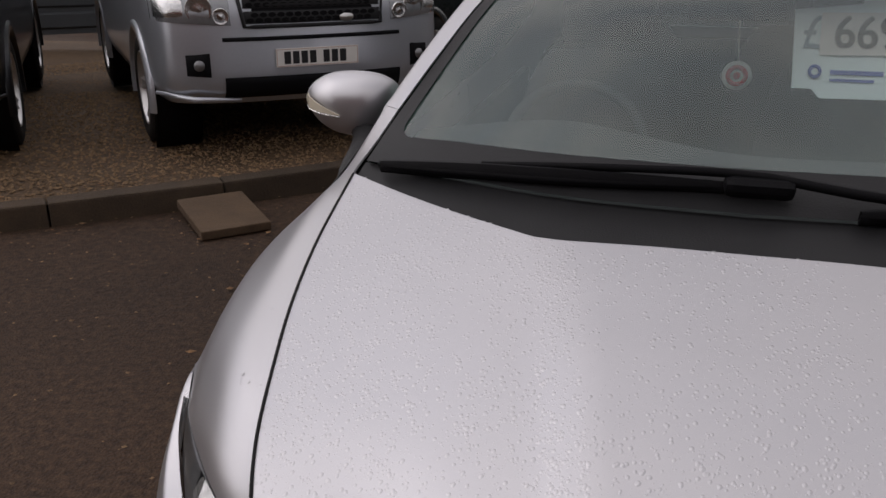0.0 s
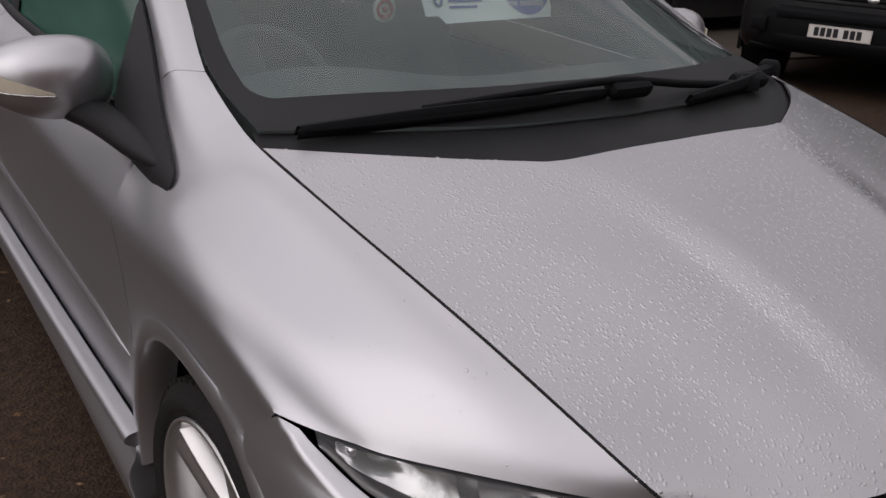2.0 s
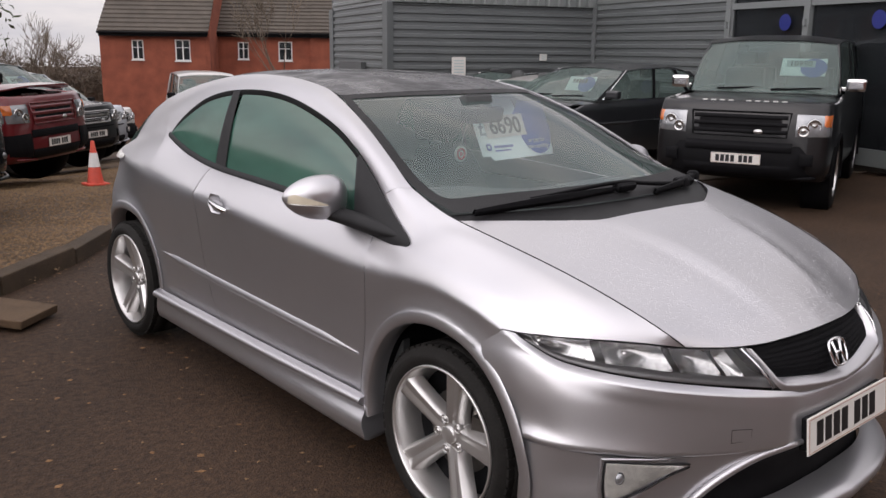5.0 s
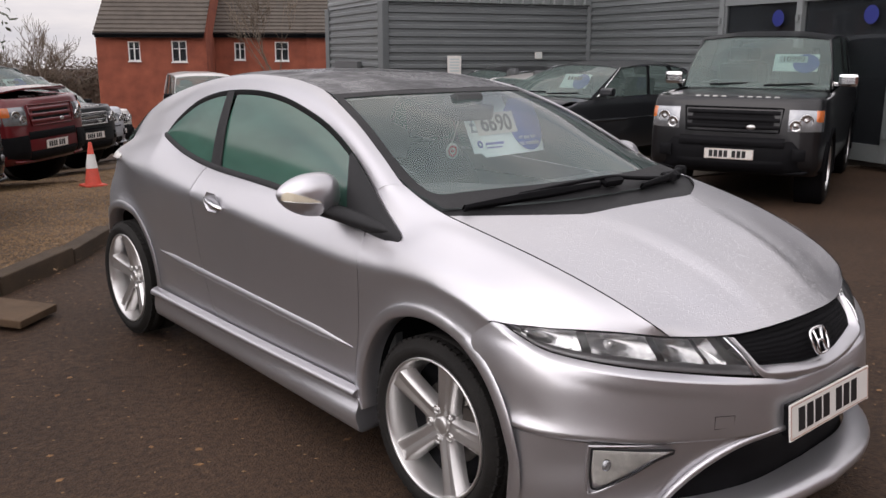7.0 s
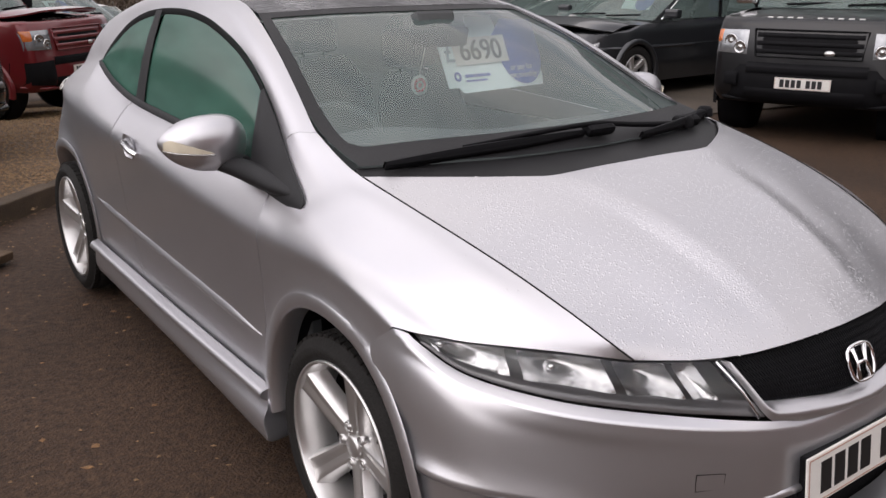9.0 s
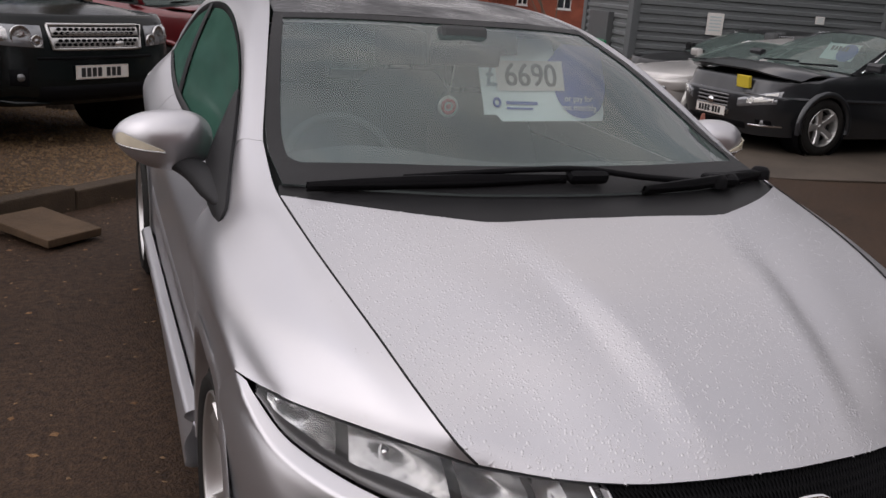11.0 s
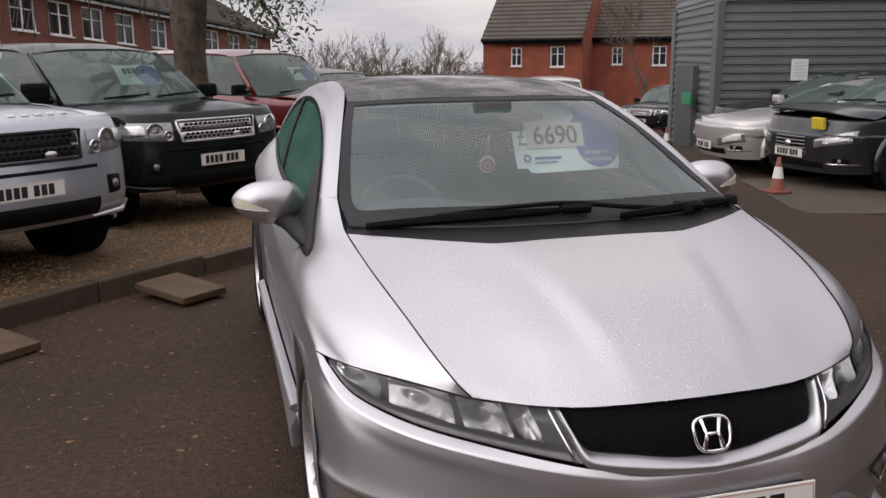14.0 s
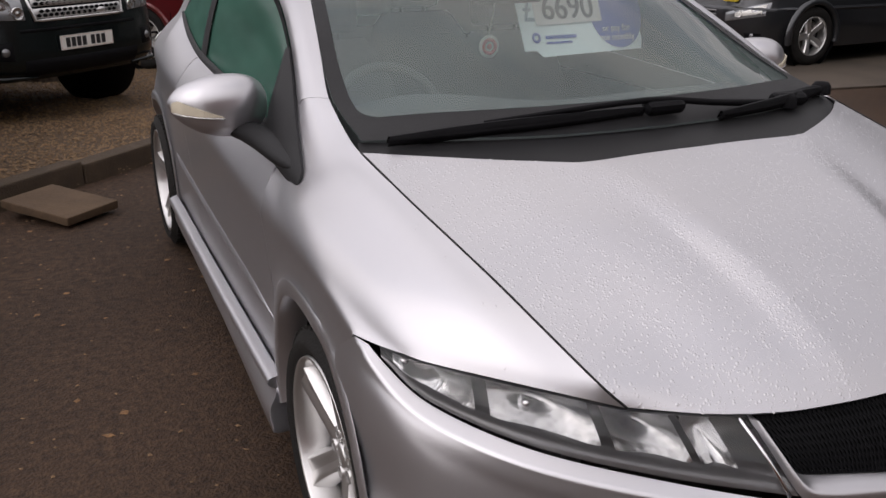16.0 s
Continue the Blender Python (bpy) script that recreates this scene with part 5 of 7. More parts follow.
# price card inside the windscreen
CARD_C = np.array([0.392, 1.842, 1.171])
card_m = Matrix.Translation(CARD_C) @ pose(0, 0, 0, 64, 0, 0) @ Matrix.Diagonal((1.02, 1.16, 1, 1))
bm = bmesh.new()
outline = [(-0.235, -0.075), (-0.19, -0.075), (-0.17, -0.095), (0.225, -0.088), (0.235, -0.06), (0.232, 0.02), (0.20, 0.10), (0.06, 0.11), (0.05, 0.17), (-0.08, 0.17), (-0.085, 0.115), (-0.24, 0.10)]
prism(bm, outline, 0.002)
card = part("price_card", bm, "card", None)
card.matrix_world = card_m
tagged(card, "pale blue price card reading £6690 behind the windscreen", "price card")
bm = bmesh.new()
pts = [(0.03, 0.10)]
for k in range(17):
    a = math.radians(180 + 45 * 0 + 180 * k / 16)
    pts.append((0.145 + 0.105 * math.cos(a), 0.03 + 0.112 * math.sin(a)))
pts += [(0.245, 0.15), (0.09, 0.155)]
prism(bm, pts, 0.001, Matrix.Translation((0, 0, 0.0035)))
part("blue_corner", bm, "card_blue", card, "royal blue rounded panel")
bm = bmesh.new()
prism(bm, [(-0.178, -0.002), (0.082, 0.004), (0.082, 0.098), (-0.178, 0.092)], 0.001, Matrix.Translation((0, 0, 0.0065)))
part("price_panel", bm, "plate", card, "pale panel of digits")
for k, dx in enumerate((-0.0015, 0.0015)):
    words("price_digits", "6690", 0.102, "ink", card, Matrix.Translation((-0.047 + dx, 0.046, 0.0095 + 0.0003 * k)), "black digits 6690")
words("pound_sign", "£", 0.105, "pound", card, Matrix.Translation((-0.195, 0.045, 0.005)), "grey pound sign")
words("small_print", "or pay for\nme monthly", 0.028, "white", card, Matrix.Translation((0.135, -0.035, 0.0065)), "white words or pay for me monthly")
bm = bmesh.new()
box(bm, (0.12, 0.010, 0.0012), (-0.09, -0.038, 0.005))
box(bm, (0.10, 0.006, 0.0012), (-0.10, -0.055, 0.005))
lathe(bm, [(0.016, 0.005), (0.016, 0.0065), (0.008, 0.0065), (0.008, 0.005)], 20, "z", (-0.185, -0.038, 0))
part("maker_bars", bm, "card_blue", card, "plain dark blue bars and ring")

# red and white round tag on a cord from the mirror
bm = bmesh.new()
lathe(bm, [(0.001, -0.003), (0.036, -0.003), (0.037, 0), (0.036, 0.003), (0.001, 0.003)], 28, "y", (0, 0, 0))
tag = part("hanging_tag", bm, "plate", None)
tag.matrix_world = Matrix.Translation((0.020, 1.812, 1.117))
tagged(tag, "round white and red tag hanging on a cord", "tag")
bm = bmesh.new()
lathe(bm, [(0.016, -0.0035), (0.016, -0.005), (0.027, -0.005), (0.027, -0.0035)], 24, "y", (0, 0, 0))
lathe(bm, [(0.001, -0.005), (0.009, -0.005), (0.009, -0.0035)], 16, "y", (0, 0, 0))
part("red_ring", bm, "redlens", tag, "red ring")
bm = bmesh.new()
tube(bm, [(0, 0, 0.036), (-0.012, -0.06, 0.15)], 0.002, 5)
part("cord", bm, "plate", tag, "white cord")

# ---- rain drops on the upper panels ----


def drops(name, surfaces, count, parent, seed, small=0.0011, big=0.0042):
    rnd = random.Random(seed)
    bm_v, bm_f = [], []
    placed = 0
    while placed < count:
        side, g = rnd.choices(surfaces, [s[2] for s in surfaces])[0][:2]
        j, i = rnd.randrange(len(g) - 1), rnd.randrange(len(g[0]) - 1)
        u, v = rnd.random(), rnd.random()
        a, b, c, d = (np.array(q, float) for q in (g[j][i], g[j][i + 1], g[j + 1][i], g[j + 1][i + 1]))
        p = (a * (1 - u) + b * u) * (1 - v) + (c * (1 - u) + d * u) * v
        area = np.linalg.norm(np.cross(b - a, c - a))
        if rnd.random() > area * 9000:
            continue
        clump = noise.noise((p[0] * 9 * side, p[1] * 5, p[2] * 5)) + 0.6 * noise.noise((p[0] * 40 * side, p[1] * 20, 3))
        if rnd.random() > 0.55 + 0.55 * clump:
            continue
        n = np.cross(b - a, c - a)
        n = n / (np.linalg.norm(n) + 1e-9)
        if n[2] < 0:
            n = -n
        p, n = p * [side, 1, 1], n * [side, 1, 1]
        x = np.cross(n, (0.3, 1, 0.2))
        x /= np.linalg.norm(x)
        y = np.cross(n, x)
        r = small + (big - small) * rnd.random() ** 3.2
        k0 = len(bm_v)
        st = 1 + 0.35 * rnd.random()
        for ring, (rr, hh) in enumerate(((1.0, 0.0), (0.70, 0.15))):
            for q in range(7):
                t = 2 * math.pi * q / 7
                bm_v.append(p + r * rr * (math.cos(t) * x + st * math.sin(t) * y) + n * r * hh)
        bm_v.append(p + n * r * 0.21)
        for q in range(7):
            e = (q + 1) % 7
            bm_f.append((k0 + q, k0 + e, k0 + 7 + e, k0 + 7 + q))
            bm_f.append((k0 + 7 + q, k0 + 7 + e, k0 + 14))
        placed += 1
    me = bpy.data.meshes.new(name)
    me.from_pydata([tuple(v) for v in bm_v], [], bm_f)
    me.polygons.foreach_set("use_smooth", [True] * len(me.polygons))
    me.materials.append(M["water"])
    ob = new(name, me)
    return tagged(ob, "beads of rain water on the silver bonnet and wings", "rain drops", kind="stuff")


hood_s = [(s, g, (1.5 if s < 0 else 0.5) if len(g) > 10 else 0.5) for s, g in BONNET]
wing_g = loft(wing_top, 40, 26)[:17]
drops("rain_drops", hood_s, 19000, car, 4, 0.0008, 0.0034)
drops("rain_drops", [(-1, wing_g, 1.0), (1, wing_g, 1.0)], 160, car, 5, 0.0009, 0.003)

# ---- kerb stones and loose slabs ----
kerb_root = tagged(new("kerb"), "worn concrete kerb stones edging the gravel bed", "kerb", kind="structure")
kc = spline(KERB, 400)
ks = np.r_[0, np.cumsum(np.linalg.norm(np.diff(kc, axis=0), axis=1))]
bm = bmesh.new()
box(bm, (0.905, 0.14, 0.20), (0, 0.07, 0.0), bevel=0.014)
me_kerb = bpy.data.meshes.new("kerb_stone")
bm.to_mesh(me_kerb)
bm.free()
me_kerb.materials.append(M["kerb"])
rk = random.Random(8)
for k in range(int(ks[-1] / 0.915)):
    a, b = [np.array([np.interp(s, ks, kc[:, i]) for i in (0, 1)]) for s in (k * 0.915, k * 0.915 + 0.905)]
    c = (a + b) / 2
    ang = math.degrees(math.atan2(b[1] - a[1], b[0] - a[0]))
    o = new("kerb_stone", me_kerb)
    o.parent = kerb_root
    o.matrix_local = Matrix.Translation((c[0], c[1], 0.012 + rk.uniform(-0.006, 0.006) + ground_z(*c))) @ pose(0, 0, 0, rk.uniform(-1.5, 1.5), 0, ang + rk.uniform(-0.8, 0.8))


def slab(at, turn, tilt, size=(0.50, 0.36, 0.048)):
    bm = bmesh.new()
    box(bm, size, (0, 0, size[2] / 2), bevel=0.008)
    o = part("paving_slab", bm, "slab")
    o.matrix_world = Matrix.Translation(at) @ pose(0, 0, 0, 0, tilt, turn)
    return tagged(o, "loose worn concrete slab leaning on the kerb", "slab", "loose slabs")


slab((-1.335, 4.33, 0.012), -50, 4)
slab((-2.37, 3.42, 0.008), -46, 4)

# ---- parked vehicles ----


def facing(fx, fy):
    return math.degrees(math.atan2(fx, -fy))


def vehicle(name, label, paint, m, L=4.5, W=1.90, H=1.74, hood=(1.05, 1.14), belt=1.12, base=(1.10, 1.55), roof=(1.62, 4.1), hubs=(0.88, 3.54), R=0.36, low="black", bright="alloy",
            style="suv", card="", group="parked vehicles", open_bonnet=False, plate=True, amber=False, square=False, grille=True):
    """A parked vehicle, nose at local y = 0 and facing -y."""
    w = W / 2
    v = thing(name, label, "car", m, group)
    zf, zr = hood
    suv = style != "low"

    def ring(z, width, y0, y1, nose):
        k = width
        return [(0, y0, z), (0.45 * k, y0 + 0.03 * nose, z), (0.80 * k, y0 + 0.14 * nose, z), (0.96 * k, y0 + 0.42 * nose, z), (k, y0 + 0.95, z), (k, (y0 + y1) / 2, z), (0.995 * k, y1 - 0.7, z), (0.93 * k, y1 - 0.14, z), (0.6 * k, y1, z), (0, y1, z)]

    nose = 0.45 if square else (0.7 if suv else 1.5)
    zs = (zf + belt) / 2
    body_rails = [ring(0.36 if suv else 0.20, w - 0.05, 0.08, L - 0.06, nose), ring(0.47, w - 0.01, 0.0, L, nose), ring(0.68, w, 0.0, L, nose), ring(zf - 0.12, w - 0.005, 0.03, L - 0.03, nose), ring(zs, w - 0.03, 0.10, L - 0.08, nose)]
    top = [(x, y, zf - 0.02 if y < 0.5 else (zf + (zr - zf) * min(1, (y - 0.3) / 1.0) if y < 1.4 else belt)) for x, y, z in ring(belt, w - 0.075, 0.16, L - 0.14, nose)]
    skin = loft(body_rails + [top], 110, 26)
    bm = bmesh.new()
    for side in (-1, 1):
        sheet(bm, skin, side)
    bmesh.ops.remove_doubles(bm, verts=bm.verts, dist=0.002)
    r0 = R + 0.045
    kill = [f for f in bm.faces if abs(f.calc_center_median().x) > 0.5 * w and any(math.hypot(f.calc_center_median().y - h, f.calc_center_median().z - R) < r0 for h in hubs)]
    bmesh.ops.delete(bm, geom=kill, context="FACES")
    for vt in bm.verts:
        if vt.is_boundary and abs(vt.co.x) > 0.5 * w:
            for h in hubs:
                d = math.hypot(vt.co.y - h, vt.co.z - R)
                if d < r0 + 0.08 and vt.co.z > 0.27:
                    vt.co.y, vt.co.z = h + (vt.co.y - h) * r0 / d, R + (vt.co.z - R) * r0 / d
    part("body", bm, paint, v, "", 0.01)
    # the front face: y of the body at half width x and height z
    fronts = [(r[0][2], r[:60]) for r in skin]

    def front_y(x, z):
        ys = [float(np.interp(abs(x), c[:, 0], c[:, 1])) for _, c in fronts]
        y = float(np.interp(z, [h for h, _ in fronts], ys))
        return y - (0.045 if suv and low != paint and z < 0.745 else 0.0)

    def patch(name_, x0, x1, lo, hi, material, parent, label_="", proud=0.018, thick=0.03, nx=14, nz=7):
        """A piece laid on the front face between two heights, each given at both ends."""
        bm = bmesh.new()
        rows = []
        for j in range(nz):
            t = j / (nz - 1)
            row = []
            for k in range(nx):
                u = k / (nx - 1)
                x = x0 + (x1 - x0) * u
                z = (lo[0] + (lo[1] - lo[0]) * u) * (1 - t) + (hi[0] + (hi[1] - hi[0]) * u) * t
                round_ = 0.010 * (abs(2 * u - 1) ** 6 + abs(2 * t - 1) ** 6)
                row.append((x, front_y(x, z) - proud + min(0.012, round_), z))
            rows.append(row)
        sheet(bm, rows)
        bmesh.ops.recalc_face_normals(bm, faces=bm.faces)
        if sum(f.normal.y for f in bm.faces) > 0:
            bmesh.ops.reverse_faces(bm, faces=bm.faces)
        return part(name_, bm, material, parent, label_, thick, fix=False)

    # bonnet
    bay = []
    bm = bmesh.new()
    for side in (-1, 1):
        a = [(0, 0.10, zf), (0.5 * w, 0.13, zf), (0.80 * w, 0.24, zf - 0.02), (w - 0.07, 0.52, zf - 0.01)]
        b = [(0, 0.55, zf + (zr - zf) * 0.62 + 0.02), (0.5 * w, 0.56, zf + (zr - zf) * 0.60 + 0.02), (0.8 * w, 0.62, zf + (zr - zf) * 0.55), (w - 0.075, 0.82, zf + (zr - zf) * 0.55)]
        c = [(0, base[0], zr), (0.5 * w, base[0] + 0.03, zr), (0.78 * w, base[0] + 0.10, zr - 0.015), (w - 0.085, base[0] + 0.2, zr - 0.035)]
        g = loft([a, b, c], 14, 14)
        if open_bonnet:
            bay += [(side, [[(x * 0.97, y + 0.012, z + 0.004) for x, y, z in row] for row in g])]
            g = [[(x, y, z + (0.19 if suv else 0.22) * max(0, (base[0] - y) / base[0])) for x, y, z in row] for row in g]
        sheet(bm, g, side)
    bmesh.ops.remove_doubles(bm, verts=bm.verts, dist=0.002)
    part("bonnet", bm, paint, v, "", 0.02)
    # a black sheet over the body top draws the shade under the raised bonnet
    if bay:
        bm = bmesh.new()
        for side, g in bay:
            sheet(bm, g, side)
        bmesh.ops.remove_doubles(bm, verts=bm.verts, dist=0.002)
        part("engine_bay", bm, "black", v, "black sheet for the shade under the ajar bonnet")
    # cabin
    wt = w - (0.20 if suv else 0.28)
    y0, y1 = base[0] + 0.02, base[1] + 0.45
    yb, yr = roof[1], L - 0.12
    zt = H
    bm = bmesh.new()
    for side in (-1, 1):
        sheet(bm, loft([[(0, y0, zr + 0.01), (0.5 * w, y0 + 0.04, zr + 0.01), (w - 0.11, y0 + 0.17, zr + 0.0)], [(0, (y0 + y1) / 2, (zr + zt) / 2 + 0.03), (0.5 * w, (y0 + y1) / 2 + 0.03, (zr + zt) / 2 + 0.02), (w - 0.15, (y0 + y1) / 2 + 0.09, (zr + zt) / 2 - 0.02)], [(0, y1, zt - 0.07), (0.5 * wt, y1 + 0.01, zt - 0.075), (wt - 0.02, y1 + 0.05, zt - 0.11)]], 10, 10), side)
    bmesh.ops.remove_doubles(bm, verts=bm.verts, dist=0.002)
    ws = part("windscreen", bm, "dim", v, "sloping windscreen")
    ws.visible_shadow = False
    bm = bmesh.new()
    for side in (-1, 1):
        sheet(bm, loft([[(0, y1 - 0.02, zt - 0.065), (0.5 * wt, y1 - 0.01, zt - 0.07), (wt + 0.01, y1 + 0.04, zt - 0.115)], [(0, y1 + 0.5, zt), (0.5 * wt, y1 + 0.5, zt - 0.005), (wt + 0.015, y1 + 0.5, zt - 0.06)], [(0, yb - 0.5, zt), (0.5 * wt, yb - 0.5, zt - 0.005), (wt + 0.01, yb - 0.5, zt - 0.06)], [(0, yb, zt - 0.05), (0.5 * wt, yb, zt - 0.055), (wt - 0.02, yb - 0.03, zt - 0.12)]], 12, 16), side)
    bmesh.ops.remove_doubles(bm, verts=bm.verts, dist=0.002)
    part("roof", bm, paint, v, "", 0.03)
    for side in (-1, 1):
        # side glass and its pillars
        lo = [(w - 0.085, y0 + 0.30, belt + 0.01), (w - 0.08, (y0 + yr) / 2, belt + 0.01), (w - 0.10, yr - 0.12, belt + 0.02)]
        hi = [(wt + 0.01, y1 + 0.06, zt - 0.10), (wt + 0.012, (y1 + yb) / 2, zt - 0.07), (wt - 0.01, yb - 0.03, zt - 0.12)]
        bm = bmesh.new()
        sheet(bm, strip(lo, hi, 14), side)
        sg = part("side_glass", bm, "dim", v, "dark side glass", fix=False)
        sg.visible_shadow = False
        a, b = spline(lo, 60), spline(hi, 60)
        if not suv:
            bm = bmesh.new()
            tube(bm, [(side * (q[0] + 0.008), q[1], q[2]) for q in (a[0], *b[::4], a[-1])], 0.009, 6)
            part("window_trim", bm, "chrome", v, "bright trim round the side windows")
        for k, wd in ((0, 0.05), (24, 0.045), (44, 0.06), (58, 0.10)):
            bm = bmesh.new()
            p, q = a[k] + [0.004, 0, 0], b[k] + [0.004, 0, 0]
            if k == 0:
                p, q = np.array([w - 0.095, y0 + 0.17, belt - 0.01]), np.array([wt + 0.0, y1 + 0.04, zt - 0.10])
            sheet(bm, [[(p[0], p[1] - wd * 0.4, p[2]), (p[0] + 0.006, p[1] + wd, p[2])], [((p[0] + q[0]) / 2 + 0.012, (p[1] + q[1]) / 2 - wd * 0.4, (p[2] + q[2]) / 2), ((p[0] + q[0]) / 2 + 0.014, (p[1] + q[1]) / 2 + wd, (p[2] + q[2]) / 2)], [(q[0], q[1] - wd * 0.4, q[2]), (q[0] + 0.004, q[1] + wd, q[2])]], side)
            part("pillar", bm, paint if k in (0, 58) else "black", v, "", 0.02)
        # mirror
        bm = bmesh.new()
        box(bm, (0.22, 0.11, 0.15 if suv else 0.12), (side * (w + 0.06), y0 + 0.36, belt + 0.09), bevel=0.035)
        box(bm, (0.12, 0.05, 0.05), (side * (w - 0.05), y0 + 0.38, belt + 0.04), bevel=0.01)
        part("door_mirror", bm, "chrome" if bright == "chrome" else ("black" if suv else paint), v, "door mirror")
        # arch trims and housings
        for h in hubs:
            bm = bmesh.new()
            g = []
            for k in range(33):
                t = math.radians(-12 + 204 * k / 32)
                g.append([(w - 0.05, h + (r0 - 0.02) * math.cos(t), max(0.2, R + (r0 - 0.02) * math.sin(t))), (w + 0.012, h + (r0 - 0.02) * math.cos(t), max(0.2, R + (r0 - 0.02) * math.sin(t))), (w + 0.012, h + (r0 + 0.03) * math.cos(t), max(0.2, R + (r0 + 0.03) * math.sin(t))), (w - 0.03, h + (r0 + 0.05) * math.cos(t), max(0.2, R + (r0 + 0.05) * math.sin(t)))])
            sheet(bm, g, side)
            part("arch_trim", bm, low if suv else paint, v)
            bm = bmesh.new()
            lathe(bm, [(r0 + 0.01, w - 0.03), (r0 + 0.01, w - 0.32), (0.001, w - 0.33)], 28, "x", (0, h, R), side)
            part("wheel_housing", bm, "black", v)
            wheel(v, (side * (w - 0.125), h, R), side, R, R * 0.66, 0.23, spin=30 * h)
        # headlamps and fog lamps
        if square:
            xa, xb, lo, hi = 0.60 * w, 0.955 * w, (zf - 0.29, zf - 0.28), (zf - 0.055, zf - 0.06)
        elif suv:
            xa, xb, lo, hi = 0.53 * w, 0.965 * w, (zf - 0.225, zf - 0.20), (zf - 0.055, zf - 0.045)
        else:
            xa, xb, lo, hi = 0.44 * w, 0.85 * w, (zf - 0.25, zf - 0.17), (zf - 0.15, zf - 0.02)
        hl = patch("headlamp", side * xa, side * xb, lo, hi, "lampbright", v, "clear headlamp", 0.020)
        if not suv:
            patch("reflector", side * (xa + 0.28 * (xb - xa)), side * (xb - 0.02), (lo[0] + 0.05, lo[1] + 0.02), (hi[0] + 0.012, hi[1] - 0.02), "lampwhite", hl, "bright reflector", 0.026, 0.008, 8)
        if style == "mesh":
            xm = xa + (xb - xa) * 0.60
            patch("reflector", side * xm, side * (xb - 0.012), (lo[1] + 0.025, lo[1] + 0.02), (hi[1] - 0.02, hi[1] - 0.03), "lampbowl", hl, "bright faceted reflector", 0.027, 0.008, 8)
        for u, f, rr in ((0.22, 0.28, 0.056), (0.52, 0.5, 0.066)) if square else ((0.13, 0.30, 0.044), (0.41, 0.52, 0.074)) if suv else ((0.45, 0.5, 0.034),):
            x, z = xa + (xb - xa) * u, lo[0] + (hi[0] - lo[0]) * f
            z += ((lo[1] + hi[1]) - (lo[0] + hi[0])) / 2 * u
            y = front_y(x, z) - 0.014
            bm = bmesh.new()
            lathe(bm, [(rr + 0.005, 0.004), (rr + 0.003, -0.012), (rr, -0.012), (rr * 0.75, -0.004), (rr * 0.35, -0.008), (0.001, -0.012)], 20, "y")
            o = part("lamp_bowl", bm, "lampbowl", hl, "bright round bowl")
            slope = math.degrees(math.atan2(front_y(x + 0.02, z) - front_y(x - 0.02, z), 0.04))
            o.matrix_local = Matrix.Translation((side * x, y, z)) @ pose(0, 0, 0, 0, 0, side * slope)
        if square or style == "suv":
            xi = xb - 0.075
            zc, zd = (lo[1] + 0.10, hi[1]) if square else (lo[1] + 0.02, hi[1] - 0.02)
            patch("indicator", side * xi, side * (xb - 0.004), (zc, zc), (zd, zd), "amber" if amber else "lampgrey", hl, "indicator lens", 0.026, 0.01, 6)
        fz = 0.60 if suv else 0.36
        patch("fog_recess", side * 0.67 * w, side * 0.81 * w, (fz - 0.07, fz - 0.06) if suv else (fz - 0.035, fz - 0.03), (fz + 0.07, fz + 0.06) if suv else (fz + 0.035, fz + 0.03), "black", v, "", 0.014, 0.02, 8)
        if square:
            continue
        bm = bmesh.new()
        lathe(bm, [(0.001, -0.006), (0.028, -0.004), (0.034, 0.012)], 16, "y", (side * 0.735 * w, front_y(0.735 * w, fz) - 0.018, fz))
        part("fog_lamp", bm, "lampgrey", v, "round fog lamp")
    # grille with its slats
    gw, gz, gh = (1.04, zf - 0.175, 0.26) if square else (0.96 * w, zf - 0.14, 0.19) if suv else (0.60, zf - 0.22, 0.26)
    if grille:
        z0, z1 = gz - gh / 2, gz + gh / 2
        gr = patch("grille", -gw / 2, gw / 2, (z0, z0), (z1, z1), "black", v, "dark grille", 0.004, 0.01, 17)
        shine = bright if style == "mesh" else low if suv else "chrome"
        levels = (-0.23, 0.23) if style == "mesh" else (-0.30, 0.0, 0.30) if suv else (-0.34, -0.17, 0.0, 0.17, 0.34)
        t = 0.036 if style == "mesh" else 0.022 if square else 0.009 if suv else 0.010
        for k, level in enumerate(levels):
            z = gz + gh * level
            sl = patch("slat", -gw / 2 + 0.03, gw / 2 - 0.03, (z - t, z - t), (z + t, z + t), shine if suv else "lampgrey", gr, "", 0.016, 0.014, 17, 5)
            if style == "mesh":
                # two staggered rows of dark oval holes along the bar
                bm = bmesh.new()
                for q in range(30):
                    x, up = -gw / 2 + 0.065 + (q // 2 + 0.5 * (q % 2)) * (gw - 0.13) / 15, 0.016 * (1 if q % 2 else -1)
                    ring_ = [bm.verts.new((x + 0.0235 * math.cos(a), front_y(x, z) - 0.0185, z + up + 0.0142 * math.sin(a))) for a in np.linspace(0, 2 * math.pi, 8, endpoint=False)]
                    bm.faces.new(ring_)
                part("perforation", bm, "black", sl, "dark oval piercing")
        bm = bmesh.new()
        loop_ = [(x, z1) for x in np.linspace(-gw / 2, gw / 2, 15)] + [(x, z0) for x in np.linspace(gw / 2 - 0.03, -gw / 2 + 0.03, 15)] + [(-gw / 2, z1)]
        tube(bm, [(x, front_y(x, z) - 0.012, z) for x, z in loop_], 0.009 if square else 0.013, 6)
        part("grille_frame", bm, shine, gr)
        bm = bmesh.new()
        bx = 0.20 if suv else 0.0
